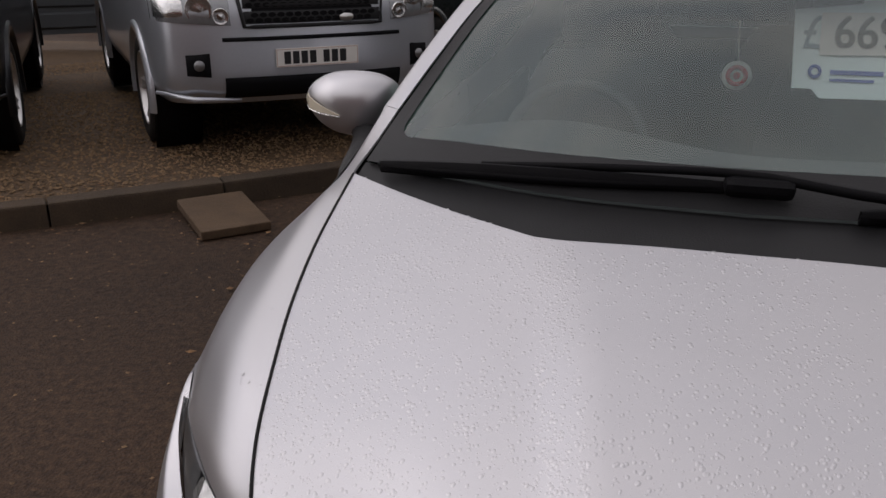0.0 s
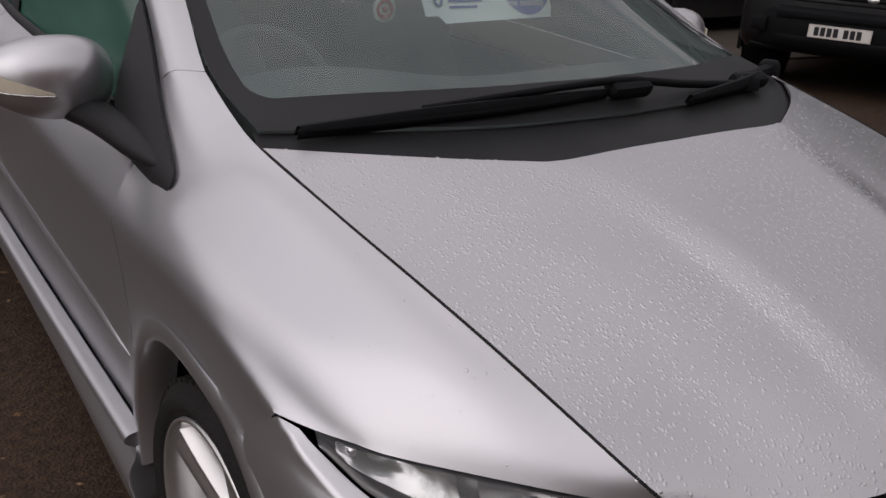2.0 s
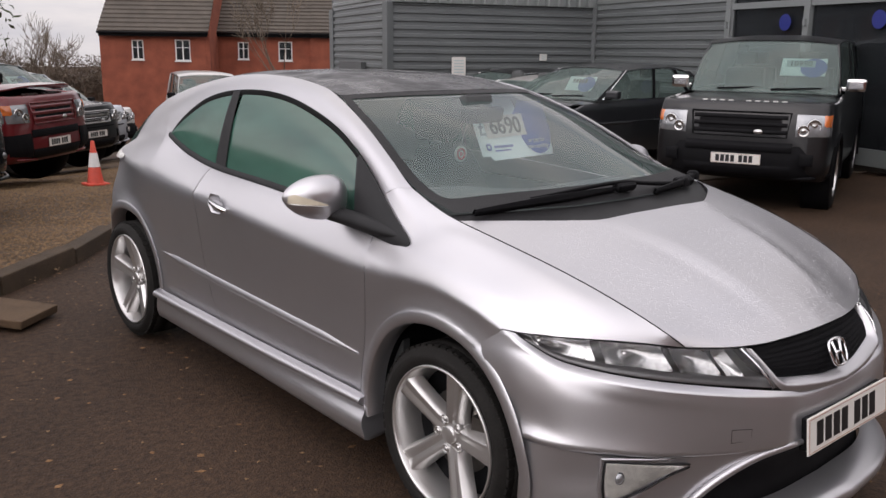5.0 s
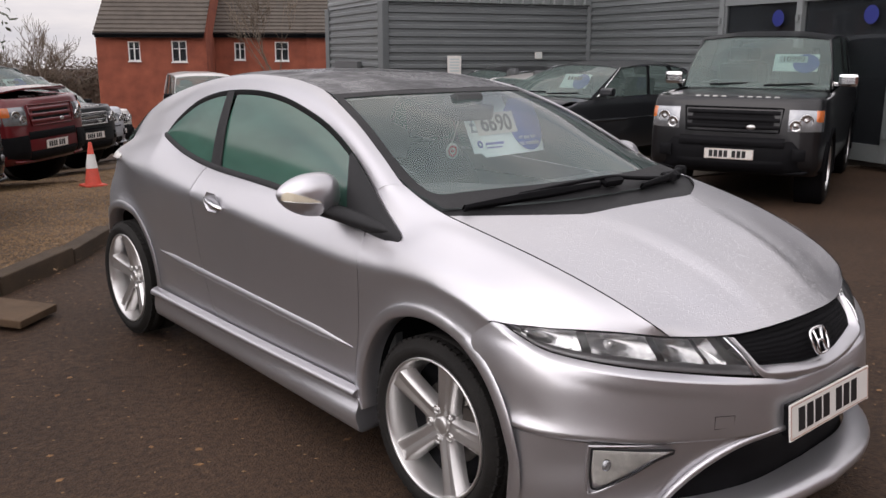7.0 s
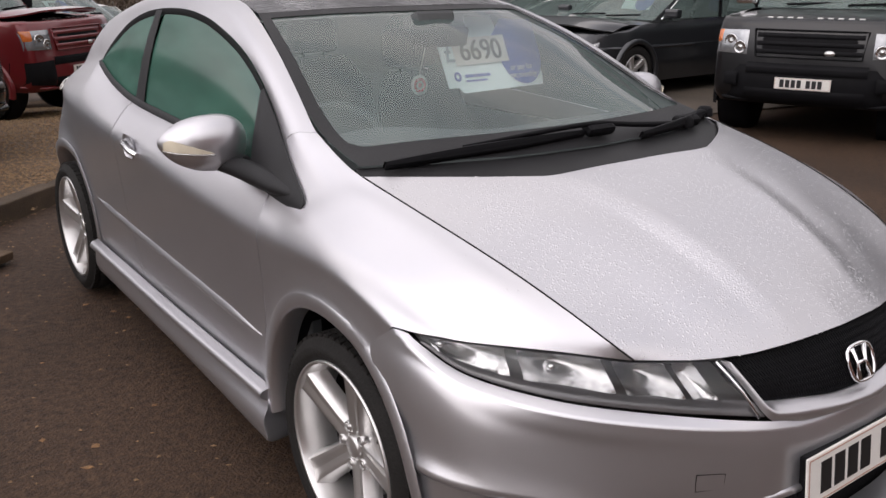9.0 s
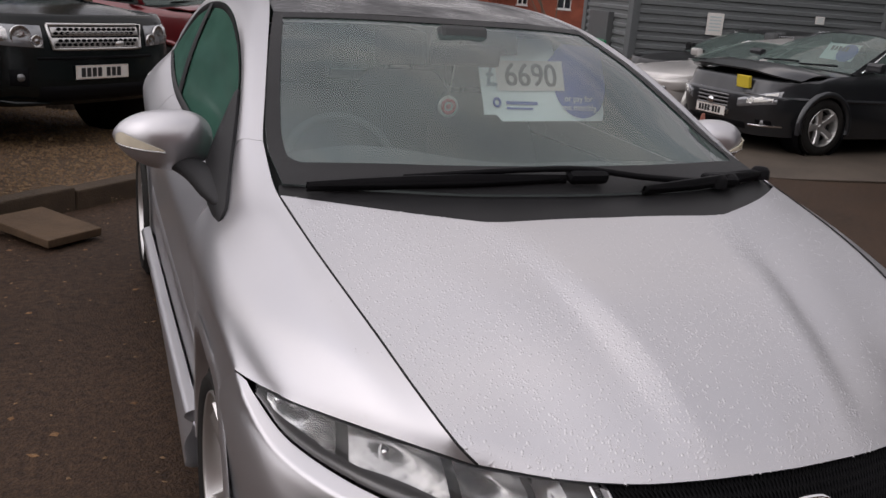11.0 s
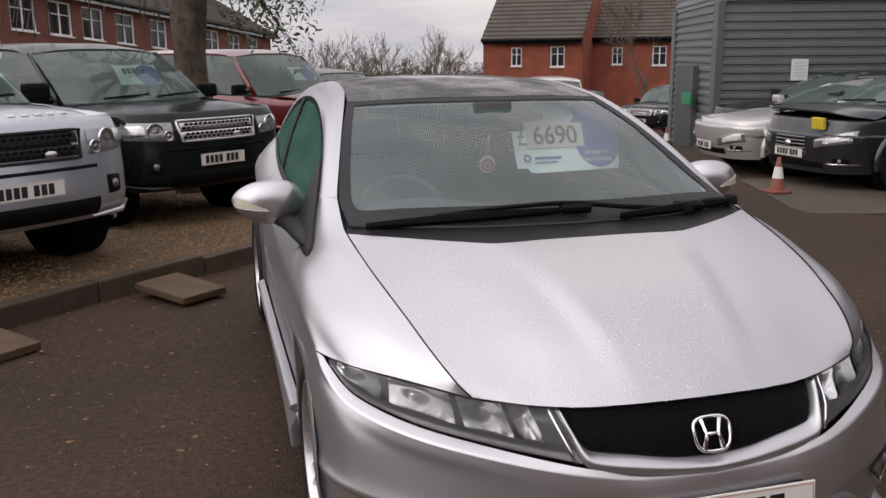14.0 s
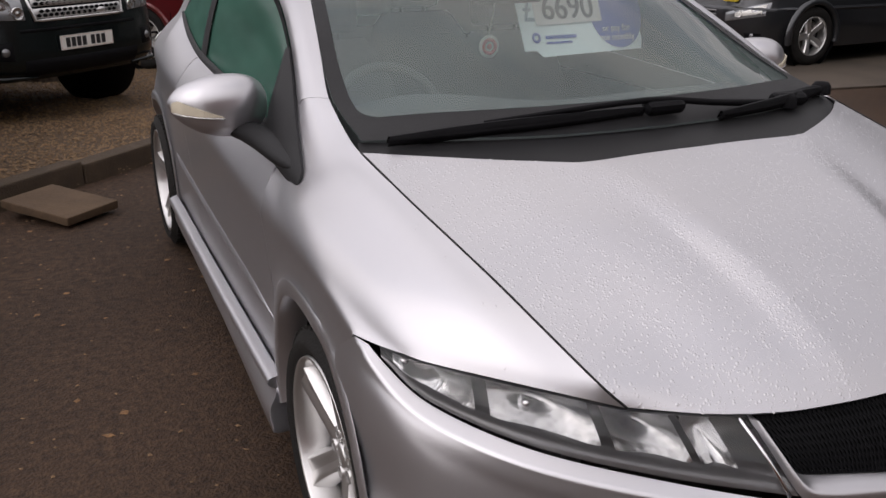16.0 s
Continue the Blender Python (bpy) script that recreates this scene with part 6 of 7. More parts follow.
        lathe(bm, [(0.001, -0.008), (0.036, -0.005), (0.042, 0.006)], 20, "y")
        bmesh.ops.scale(bm, vec=(1.25, 1, 0.65 if suv else 1), verts=bm.verts)
        o = part("badge", bm, "chrome" if not suv else "alloy", gr, "plain oval badge")
        o.matrix_local = Matrix.Translation((bx, front_y(bx, gz) - 0.022, gz - (0.3 * gh if suv else 0)))
    # lower bumper, intake, skid lip
    if suv:
        if low != paint:
            bm = bmesh.new()
            for side in (-1, 1):
                sheet(bm, loft([[(0, -0.025, 0.74), (0.6 * w, 0.02, 0.74), (0.92 * w, 0.20, 0.74), (w + 0.006, 0.47, 0.72)], [(0, -0.05, 0.60), (0.6 * w, -0.01, 0.60), (0.93 * w, 0.18, 0.60), (w + 0.012, 0.46, 0.58)], [(0, -0.03, 0.42), (0.6 * w, 0.01, 0.42), (0.92 * w, 0.20, 0.42), (w + 0.006, 0.46, 0.42)], [(0, 0.05, 0.37), (0.6 * w, 0.08, 0.37), (0.9 * w, 0.26, 0.38), (w - 0.03, 0.46, 0.40)]], 24, 12), side)
            bmesh.ops.remove_doubles(bm, verts=bm.verts, dist=0.002)
            part("bumper_moulding", bm, low, v, "", 0.01)
        patch("lower_intake", -0.56, 0.56, (0.395, 0.395), (0.525, 0.525), "black", v, "", 0.014, 0.02, 15)
        hz, sz = (0.05, 0.72) if square else (0.012, 0.745)
        patch("bumper_slot", -0.56, 0.56, (sz - hz, sz - hz), (sz + hz, sz + hz), "black", v, "", 0.014, 0.02, 15)
        for side in (-1, 1):
            if square and low == paint:
                patch("bumper_corner", side * 0.60 * w, side * 0.985 * w, (0.42, 0.46), (0.735, 0.72), "black", v, "black bumper corner", 0.022, 0.03)
            bm = bmesh.new()
            tube(bm, [(side * 0.50 * w, 0.03, 0.39), (side * 0.78 * w, 0.07, 0.40), (side * 0.98 * w, 0.27, 0.43)], [0.012, 0.022, 0.012], 6)
            part("lower_lip", bm, paint if style == "mesh" else low, v, "")
        for k, x in enumerate(np.linspace(-0.42, 0.42, 10)):
            if k == 4 or paint == "green":
                continue
            bm = bmesh.new()
            box(bm, (0.05, 0.014, 0.036), (x, 0.185, zf + 0.060), pose(0, 0, 0, -72, 0, 0))
            part("lettering_bar", bm, "alloy", v)
    else:
        patch("lower_intake", -0.50, 0.50, (0.26, 0.26), (0.34, 0.34), "black", v, "", 0.014, 0.02, 15)
        for side in (-1, 1):
            patch("bumper_strip", side * 0.58 * w, side * 0.86 * w, (0.305, 0.315), (0.325, 0.335), "chrome", v, "bright strip under the fog lamp", 0.024, 0.012, 8, 3)
    if plate:
        pz = (0.585 if square else 0.63) if suv else (0.43 if grille else 0.36)
        number_plate(v, Matrix.Translation((0, front_y(0, pz) - 0.014, pz)))
    # wipers, cabin floor, seats and dashboard
    for sx in (-0.5, 0.12):
        bm = bmesh.new()
        tube(bm, [(sx, y0 + 0.03, zr + 0.045), (sx + 0.3, y0 + 0.05, zr + 0.06), (sx + 0.55, y0 + 0.08, zr + 0.07)], 0.012, 5)
        part("wiper", bm, "black", v, "black wiper")
    bm = bmesh.new()
    box(bm, (W - 0.3, 0.5, 0.2), (0, y0 + 0.42, belt - 0.08), bevel=0.05)
    for sx in (-0.38, 0.38):
        for sy in (1.15, 2.0):
            box(bm, (0.5, 0.16, 0.62), (sx, y0 + sy, belt - 0.05), pose(0, 0, 0, -10, 0, 0), bevel=0.06)
            box(bm, (0.26, 0.10, 0.17), (sx, y0 + sy + 0.07, belt + 0.38), bevel=0.04)
    box(bm, (W - 0.3, L - 1.3, 0.05), (0, L / 2 + 0.4, 0.42))
    part("cabin", bm, "cabin", v, "dark seats and dashboard")
    if card:
        cm = Matrix.Translation((0.42 if square else 0.22, (y0 + y1) / 2 + 0.06, (zr + zt) / 2 - 0.04)) @ pose(0, 0, 0, 52, 0, 0) @ Matrix.Scale(1.15, 4)
        bm = bmesh.new()
        box(bm, (0.44, 0.22, 0.004))
        c = part("price_card", bm, "card", v, "pale blue price card")
        c.matrix_local = cm
        bm = bmesh.new()
        prism(bm, [(0.08 + 0.13 * math.cos(a), 0.0 + 0.12 * math.sin(a)) for a in np.linspace(0, 2 * math.pi, 20, endpoint=False)], 0.001, Matrix.Translation((0.02, -0.01, 0.003)))
        part("blue_disc", bm, "card_blue", c)
        if card.isdigit():
            bm = bmesh.new()
            box(bm, (0.28, 0.085, 0.001), (-0.03, 0.04, 0.006))
            part("price_panel", bm, "card_grey", c)
            words("price_digits", card, 0.09, "ink", c, Matrix.Translation((-0.03, 0.04, 0.008)))
        else:
            bm = bmesh.new()
            for k in range(5):
                box(bm, (0.035, 0.06, 0.001), (-0.13 + 0.05 * k, 0.04, 0.006))
            part("digit_bars", bm, "ink", c)
    return v


F_ROW = (0.58, -0.815)
gz = 0.085


def row_at(x, y, f=F_ROW, z=gz):
    return Matrix.Translation((x, y, z + ground_z(x, y))) @ pose(0, 0, 0, 0, 0, facing(*f))


vehicle("silver_four_by_four", "pale silver compact four-by-four parked on the gravel", "bluegrey", row_at(-2.255, 4.52, (0.64, -0.768)), low="bluegrey", style="mesh", bright="trim", card="bars")
vehicle("green_four_by_four", "very dark green compact four-by-four parked on the gravel", "green", row_at(-0.94, 7.05, (0.60, -0.80)), low="green", style="mesh", bright="alloy", card="bars")
vehicle("black_four_by_four", "black compact four-by-four parked beside the kerb", "dark", row_at(-4.55, 3.05), low="dark", style="mesh", card="")
vehicle("red_four_by_four", "large red four-by-four with black bumper, bonnet ajar", "red", row_at(1.22, 11.15, (0.67, -0.742)), L=4.85, W=1.92, H=1.93, hood=(1.15, 1.25), belt=1.26, base=(1.12, 1.35), roof=(1.8, 4.6), hubs=(0.83, 3.72), R=0.385, low="red", style="suv", card="bars", open_bonnet=True, amber=True, square=True)
vehicle("dark_four_by_four", "dark grey four-by-four in the row on the gravel", "dark", row_at(2.75, 14.0), L=4.8, H=1.82, hood=(1.05, 1.16), belt=1.16, low="dark", style="mesh", card="bars")
vehicle("silver_four_by_four", "pale silver four-by-four far along the row", "bluegrey", row_at(4.05, 16.9), L=4.8, H=1.82, hood=(1.05, 1.16), belt=1.16, low="bluegrey", style="mesh")
vehicle("silver_four_by_four", "warm silver four-by-four at the end of the row", "warm", row_at(5.5, 20.1), L=4.8, H=1.8, hood=(1.05, 1.16), belt=1.16, low="black", style="suv")
vehicle("white_four_by_four", "off-white large four-by-four beyond the row", "warm", row_at(8.15, 20.3, (-0.33, -0.945), 0), L=4.85, H=1.89, hood=(1.08, 1.2), belt=1.2, base=(1.12, 1.35), roof=(1.8, 4.6), hubs=(0.83, 3.72), R=0.385, low="black", style="suv")
vehicle("black_large_four_by_four", "large black four-by-four with silver door mirrors and price card", "dark", row_at(6.07, 3.99, (-0.937, -0.349), 0), L=4.85, W=1.92, H=1.93, hood=(1.13, 1.24), belt=1.26, base=(1.12, 1.35), roof=(1.8, 4.6), hubs=(0.83, 3.72), R=0.385, low="black", bright="chrome", style="suv", card="10990", amber=True, square=True)
E_ROW = (-0.985, 0.17)
vehicle("grey_saloon", "charcoal family saloon with its bonnet ajar, on the pavement", "grey", row_at(6.10, 7.90, (-0.999, -0.03), 0.02), L=4.83, W=1.86, H=1.50, hood=(0.76, 0.98), belt=0.98, base=(1.15, 1.75), roof=(2.2, 4.0), hubs=(0.95, 3.69), R=0.34, low="grey", style="low", card="bars", open_bonnet=True)
vehicle("silver_sports_car", "low silver sports car parked by the cladding wall", "warm", row_at(5.98, 9.70, E_ROW, 0.02), L=4.33, W=1.80, H=1.27, hood=(0.62, 0.84), belt=0.86, base=(1.2, 1.7), roof=(2.1, 3.5), hubs=(0.9, 3.3), R=0.33, low="warm", style="low", grille=False)
vehicle("dark_hatchback", "dark hatchback with a chrome grille by the wall", "dark", row_at(7.42, 11.6, E_ROW, 0.02), L=4.2, W=1.78, H=1.38, hood=(0.70, 0.90), belt=0.90, base=(1.1, 1.6), roof=(2.0, 3.7), hubs=(0.9, 3.4), R=0.32, low="dark", style="low")
vehicle("dark_four_by_four", "dark four-by-four parked beyond the grey building", "dark", row_at(13.2, 25.2, (-0.86, -0.51), 0), L=4.6, H=1.75, low="dark", style="mesh")
vehicle("red_four_by_four", "maroon four-by-four parked in the distance", "red", row_at(11.2, 26.4, (-0.3, -0.95), 0), L=4.7, H=1.8, low="red", style="mesh")
vehicle("grey_four_by_four", "grey four-by-four parked in the distance", "grey", row_at(13.1, 28.8, (-0.3, -0.95), 0), L=4.7, H=1.8, low="grey", style="mesh")


bm = bmesh.new()
box(bm, (0.20, 0.05, 0.14), (0, 0, 0), bevel=0.006)
paper = part("yellow_packet", bm, "yellow")
paper.matrix_world = Matrix.Translation((6.20, 7.50, 0.700)) @ pose(0, 0, 0, 8, 0, facing(-0.999, -0.03))
tagged(paper, "yellow packet tucked under the ajar bonnet of the charcoal saloon", "packet")


def cone(at, h=0.56, wide=0.28, skin="cone", band="white", label="orange traffic cone with a white reflective band"):
    c = thing("traffic_cone", label, "cone", Matrix.Translation(at), "traffic cones")
    r0 = wide * 0.36
    bm = bmesh.new()
    lathe(bm, [(r0 * 1.12, 0.03), (r0, 0.05), (0.020, h), (0.015, h + 0.004), (0.001, h + 0.002)], 24, "z")
    part("cone_body", bm, skin, c)
    bm = bmesh.new()
    r = lambda z: r0 + (0.020 - r0) * (z - 0.05) / (h - 0.05) + 0.003
    lathe(bm, [(r(0.42 * h), 0.42 * h), (r(0.74 * h), 0.74 * h)], 24, "z")
    part("white_band", bm, band, c, "white band")
    bm = bmesh.new()
    box(bm, (wide, wide, 0.032), (0, 0, 0.016), bevel=0.012)
    part("base", bm, skin, c)
    return c


cone((1.30, 10.12, bed_top(1.30, 10.12)), 0.56, 0.27)
cone((5.57, 7.36, -0.107), 0.43, 0.25, "cone_old", "plate", "dirty faded orange traffic cone with a greyed band")
cone((8.25, 14.7, ground_z(8.25, 14.7)), 0.46, 0.26, "cone_old", "plate", "dirty faded orange traffic cone with a greyed band")

# ---- pavement and the grey clad showroom ----
PAVE = [(4.95, 6.1), (5.6, 5.85), (8.4, 5.35), (10.6, 4.5), (10.2, 2.0), (9.0, -2.5), (30, -6), (30, 8), (5.65, 8)]
PAVE_FALL = [(5.65, 8), (30, 8), (30, 16), (10.6, 19), (8.8, 14.0), (8.0, 13.2), (7.2, 12.2)]
bm = bmesh.new()
prism(bm, PAVE, 0.93, Matrix.Translation((0, 0, -1.037)))
prism(bm, PAVE_FALL, 0.93, Matrix.Translation((0, 0, -1.037)))
for v in bm.verts:
    v.co.z -= 0.034 * max(0.0, v.co.y - 8)
tagged(part("pavement", bm, "pave"), "pale concrete apron round the showroom", "pavement", kind="structure")
A_, B_, C_, D_, E_ = (10.1, 17.7), (8.5, 13.4), (13.0, 11.75), (11.45, 7.45), (8.4, -1.2)
shop = thing("showroom", "grey ribbed metal-clad showroom with glazed front", "building", None)


def clad_wall(a, b, z0, z1, pitch=0.30, upright=False, mat_="clad", name="cladding"):
    """A ribbed metal wall between two points of the plan; the ribs stand out towards the car park."""
    a, b = np.array(a), np.array(b)
    d = (b - a) / np.linalg.norm(b - a)
    n = np.array([d[1], -d[0]])
    ln = float(np.linalg.norm(b - a))
    bm = bmesh.new()
    prof = []
    if not upright:
        z = z0
        while z < z1 - 0.01:
            for dz, o in ((0.0, 0.0), (0.05, 0.0), (0.07, 0.03), (pitch - 0.03, 0.03), (pitch - 0.01, 0.0)):
                if z + dz <= z1:
                    prof.append((z + dz, o))
            z += pitch
        prof.append((z1, 0.0))
        rows = [[(*(a + n * o), z), (*(b + n * o), z)] for z, o in prof]
    else:
        s = 0.0
        while s < ln - 0.05:
            for ds, o in ((0.0, 0.0), (0.10, 0.0), (0.13, 0.03), (0.22, 0.03)):
                prof.append((min(s + ds, ln), o))
            s += 0.25
        prof.append((ln, 0.0))
        rows = [[(*(a + d * s + n * o), z0), (*(a + d * s + n * o), z1)] for s, o in prof]
    sheet(bm, rows)
    for f in bm.faces:
        f.smooth = False
    return part(name, bm, mat_, shop, "", 0.06, fix=False)


clad_wall(A_, B_, -0.8, 2.5, 0.16)
clad_wall(A_, B_, 2.5, 4.3, 0.16, False, "clad_light", "fascia")
clad_wall(B_, C_, -0.5, 2.5, 0.16)
clad_wall(B_, C_, 2.5, 4.6, 0.25, True, "clad_light", "fascia")
clad_wall(C_, D_, -0.02, 2.5, 0.16)
clad_wall(C_, D_, 2.5, 4.6, 0.16, False, "clad_light", "fascia")
for p in (A_, B_, C_, D_):
    bm = bmesh.new()
    box(bm, (0.16, 0.16, 3.3), (p[0], p[1], 0.85), bevel=0.01)
    part("corner_trim", bm, "clad", shop)
bm = bmesh.new()
prism(bm, [A_, B_, C_, D_, E_, (26, -6), (26, 14)], 0.3, Matrix.Translation((0, 0, 4.6)))
part("roof", bm, "clad_light", shop)
bm = bmesh.new()
prism(bm, [(A_[0] + 0.3, A_[1] + 0.5), (26, 14), (26, -6), (25.6, -6), (25.6, 13.6), (A_[0] + 0.5, A_[1])], 4.6)
part("rear_wall", bm, "clad", shop)
# door in the end wall
dA = np.array(A_) - np.array(B_)
dA /= np.linalg.norm(dA)
ang = math.degrees(math.atan2(dA[1], dA[0]))
pos = np.array(B_) + dA * 2.55 + np.array([-dA[1], dA[0]]) * 0.08
bm = bmesh.new()
box(bm, (2.0, 0.12, 1.9), (0, 0, 0.95), bevel=0.01)
dr = part("door", bm, "wood", shop, "plain grey steel door in a deep frame")
dr.matrix_local = Matrix.Translation((*pos, -0.62)) @ pose(0, 0, 0, 0, 0, ang)
bm = bmesh.new()
box(bm, (0.95, 0.05, 0.24), (0, 0, 0), bevel=0.004)
g1 = part("green_sign", bm, "signgreen", shop, "small green sign")
pos2 = np.array(B_) + dA * 1.75 + np.array([-dA[1], dA[0]]) * 0.20
g1.matrix_local = Matrix.Translation((*pos2, 0.60)) @ pose(0, 0, 0, 0, 0, ang)
# paper notices on the wall
dB = np.array(C_) - np.array(B_)
dB /= np.linalg.norm(dB)
nB = np.array([dB[1], -dB[0]])
angB = math.degrees(math.atan2(dB[1], dB[0]))
for s, z, sw, shh in ((1.53, 1.22, 0.31, 0.40), (3.50, 1.43, 0.17, 0.14)):
    p = np.array(B_) + dB * s + nB * 0.07
    bm = bmesh.new()
    box(bm, (sw, 0.02, shh), (0, 0, 0), bevel=0.003)
    nt = part("notice", bm, "plate", shop, "white notice board")
    nt.matrix_local = Matrix.Translation((*p, z)) @ pose(0, 0, 0, 0, 0, angB)
    bm = bmesh.new()
    for k in range(5):
        box(bm, (sw * 0.7, 0.004, shh * 0.06), (0, -0.012, shh * (0.32 - 0.15 * k)))
    part("lines", bm, "card_grey", nt)
# glazed front with columns and rails
dG = np.array(E_) - np.array(D_)
lg = float(np.linalg.norm(dG))
dG /= lg
nG = np.array([dG[1], -dG[0]])
angG = math.degrees(math.atan2(dG[1], dG[0]))
for k in range(5):
    s0, s1 = k * lg / 5, (k + 1) * lg / 5
    c = np.array(D_) + dG * (s0 + s1) / 2
    bm = bmesh.new()
    box(bm, (s1 - s0 - 0.06, 0.02, 4.5), (0, 0, 2.3))
    o = part("pane", bm, "shop", shop, "dark shop window")
    o.matrix_local = Matrix.Translation((*c, 0)) @ pose(0, 0, 0, 0, 0, angG)
    bm = bmesh.new()
    box(bm, (0.12, 0.12, 4.6), (0, 0, 2.3), bevel=0.01)
    for q in range(8):
        box(bm, (0.05, 0.06, 0.10), (0, -0.07, 0.4 + 0.55 * q))
    o = part("mullion", bm, "clad_light", shop, "grey steel mullion")
    o.matrix_local = Matrix.Translation((*(np.array(D_) + dG * s0 + nG * 0.04), 0)) @ pose(0, 0, 0, 0, 0, angG)
    for z in (0.12, 2.35, 3.1):
        bm = bmesh.new()
        box(bm, (s1 - s0, 0.08, 0.10 if z > 1 else 0.24), (0, 0, z))
        o = part("transom", bm, "clad_light", shop)
        o.matrix_local = Matrix.Translation((*(c + nG * 0.03), 0)) @ pose(0, 0, 0, 0, 0, angG)
    if k < 3:
        bm = bmesh.new()
        lathe(bm, [(0.001, -0.004), (0.130, -0.004)], 28, "y", (0, -0.05, 0))
        for f in bm.faces:
            f.smooth = False
        o = part("blue_roundel", bm, "bluesign", shop, "round blue window sticker")
        o.matrix_local = Matrix.Translation((*(c + dG * 0.45 + nG * 0.02), 2.06)) @ pose(0, 0, 0, 0, 0, angG)
bm = bmesh.new()
box(bm, (9, 8, 0.05), (15.5, 2.5, 0.03))
part("shop_floor", bm, "cabin", shop)

# ---- brick houses ----


def house(name, label, a, b, depth, base, eaves, ridge, windows, wall="brick", group="brick houses", fall=0.0, pipe=None):
    a, b = np.array(a, float), np.array(b, float)
    d = (b - a) / np.linalg.norm(b - a)
    n = np.array([-d[1], d[0]])
    ln = float(np.linalg.norm(b - a))
    h = thing(name, label, "house", Matrix.Translation((*a, 0)) @ pose(0, 0, 0, 0, 0, math.degrees(math.atan2(d[1], d[0]))), group)
    bm = bmesh.new()
    # walls with openings: strips round each window
    xs = sorted({0.0, ln, *[x for w in windows for x in (w[0] - w[2] / 2, w[0] + w[2] / 2)]})
    zs = sorted({base, eaves, *[z for w in windows for z in (w[1] - w[3] / 2, w[1] + w[3] / 2)]})
    for x0, x1 in zip(xs, xs[1:]):
        for z0, z1 in zip(zs, zs[1:]):
            cx, cz = (x0 + x1) / 2, (z0 + z1) / 2
            if any(abs(cx - w[0]) < w[2] / 2 and abs(cz - w[1]) < w[3] / 2 for w in windows):
                continue
            q = [bm.verts.new((x, 0, z)) for x, z in ((x0, z0), (x1, z0), (x1, z1), (x0, z1))]
            bm.faces.new(q)
    bmesh.ops.remove_doubles(bm, verts=bm.verts, dist=0.001)
    part("front_wall", bm, wall, h, "", 0.25)
    for x in (0.0, ln):
        bm = bmesh.new()
        q = [(x, 0.02, base), (x, depth, base), (x, depth, eaves), (x, depth / 2, ridge - 0.05), (x, 0.02, eaves)]
        bm.faces.new([bm.verts.new(p) for p in q])
        part("end_wall", bm, wall, h, "", 0.2)
    bm = bmesh.new()
    bm.faces.new([bm.verts.new(p) for p in ((0, depth, base), (ln, depth, base), (ln, depth, eaves), (0, depth, eaves))])
    part("rear_wall", bm, wall, h, "", 0.2)
    bm = bmesh.new()
    rows, course = [], 14
    for k in range(course + 1):
        t = k / course
        y, z = -0.35 + (depth / 2 + 0.35) * t, eaves - 0.05 + (ridge - eaves + 0.05) * t
        if k:
            rows.append([(x, y, z - 0.02) for x in np.linspace(-0.2, ln + 0.2, 3)])
        rows.append([(x, y, z + 0.05) for x in np.linspace(-0.2, ln + 0.2, 3)])
    sheet(bm, rows)
    sheet(bm, [[(-0.2, depth / 2, ridge + 0.05), (ln + 0.2, depth / 2, ridge + 0.05)], [(-0.2, depth + 0.3, eaves - 0.05), (ln + 0.2, depth + 0.3, eaves - 0.05)]])
    for f in bm.faces:
        f.smooth = False
    part("roof", bm, "tile", h, "brown tiled roof", 0.06)
    bm = bmesh.new()
    tube(bm, [(-0.2, -0.38, eaves - 0.06), (ln + 0.2, -0.38, eaves - 0.06)], 0.06, 8)
    part("gutter", bm, "black", h)
    for cx, cz, ww, hh in windows:
        bm = bmesh.new()
        x, z = ww / 2 - 0.025, hh / 2 - 0.025
        sheet(bm, [[(cx + sx * k, y, cz + sz * q) for sx, sz in ((-1, 1), (1, 1), (1, -1), (-1, -1), (-1, 1))] for k, q, y in ((x - 0.03, z - 0.03, 0.11), (x - 0.03, z - 0.03, 0.03), (x + 0.025, z + 0.025, 0.03), (x + 0.025, z + 0.025, 0.11))])
        wf = part("window", bm, "white", h, "white casement window")
        for size, at in (((0.05, 0.06, hh - 0.06), (cx, 0.07, cz)), ((ww - 0.06, 0.05, 0.03), (cx, 0.07, cz + hh * 0.12))):
            bm = bmesh.new()
            box(bm, size, at)
            part("glazing_bar", bm, "white", wf)
        bm = bmesh.new()
        box(bm, (ww, 0.02, hh), (cx, 0.10, cz))
        part("pane", bm, "shop", wf)
        # grey board added behind the glass for the pane's pale reflection
        bm = bmesh.new()
        box(bm, (ww, 0.02, hh), (cx, 0.22, cz))
        part("curtain", bm, "card_grey", wf)
        bm = bmesh.new()
        box(bm, (ww + 0.06, 0.12, 0.05), (cx, -0.01, cz - hh / 2 - 0.025))
        part("sill", bm, "white", wf)
    bm = bmesh.new()
    box(bm, (ln + 0.3, 0.03, 0.16), (ln / 2, -0.30, eaves - 0.15))
    part("fascia", bm, "card_grey" if fall else "black", h, "painted fascia board under the gutter")
    if pipe:
        bm = bmesh.new()
        tube(bm, [(pipe, -0.08, eaves - 0.1), (pipe, -0.08, base)], 0.05, 8)
        part("downpipe", bm, "white", h, "white downpipe")
    # a building on a slope: its lines run downhill, its walls stay upright
    for ob in h.children_recursive if fall else ():
        for v in ob.data.vertices:
            v.co.z -= fall * v.co.x
    return h


HX, HY = math.cos(radians(-36)), math.sin(radians(-36))


def along_row(s, back):
    """A point of the houses' building line: metres along it and set back from it."""
    return 13.57 + HX * s - HY * back, 42.61 + HY * s + HX * back


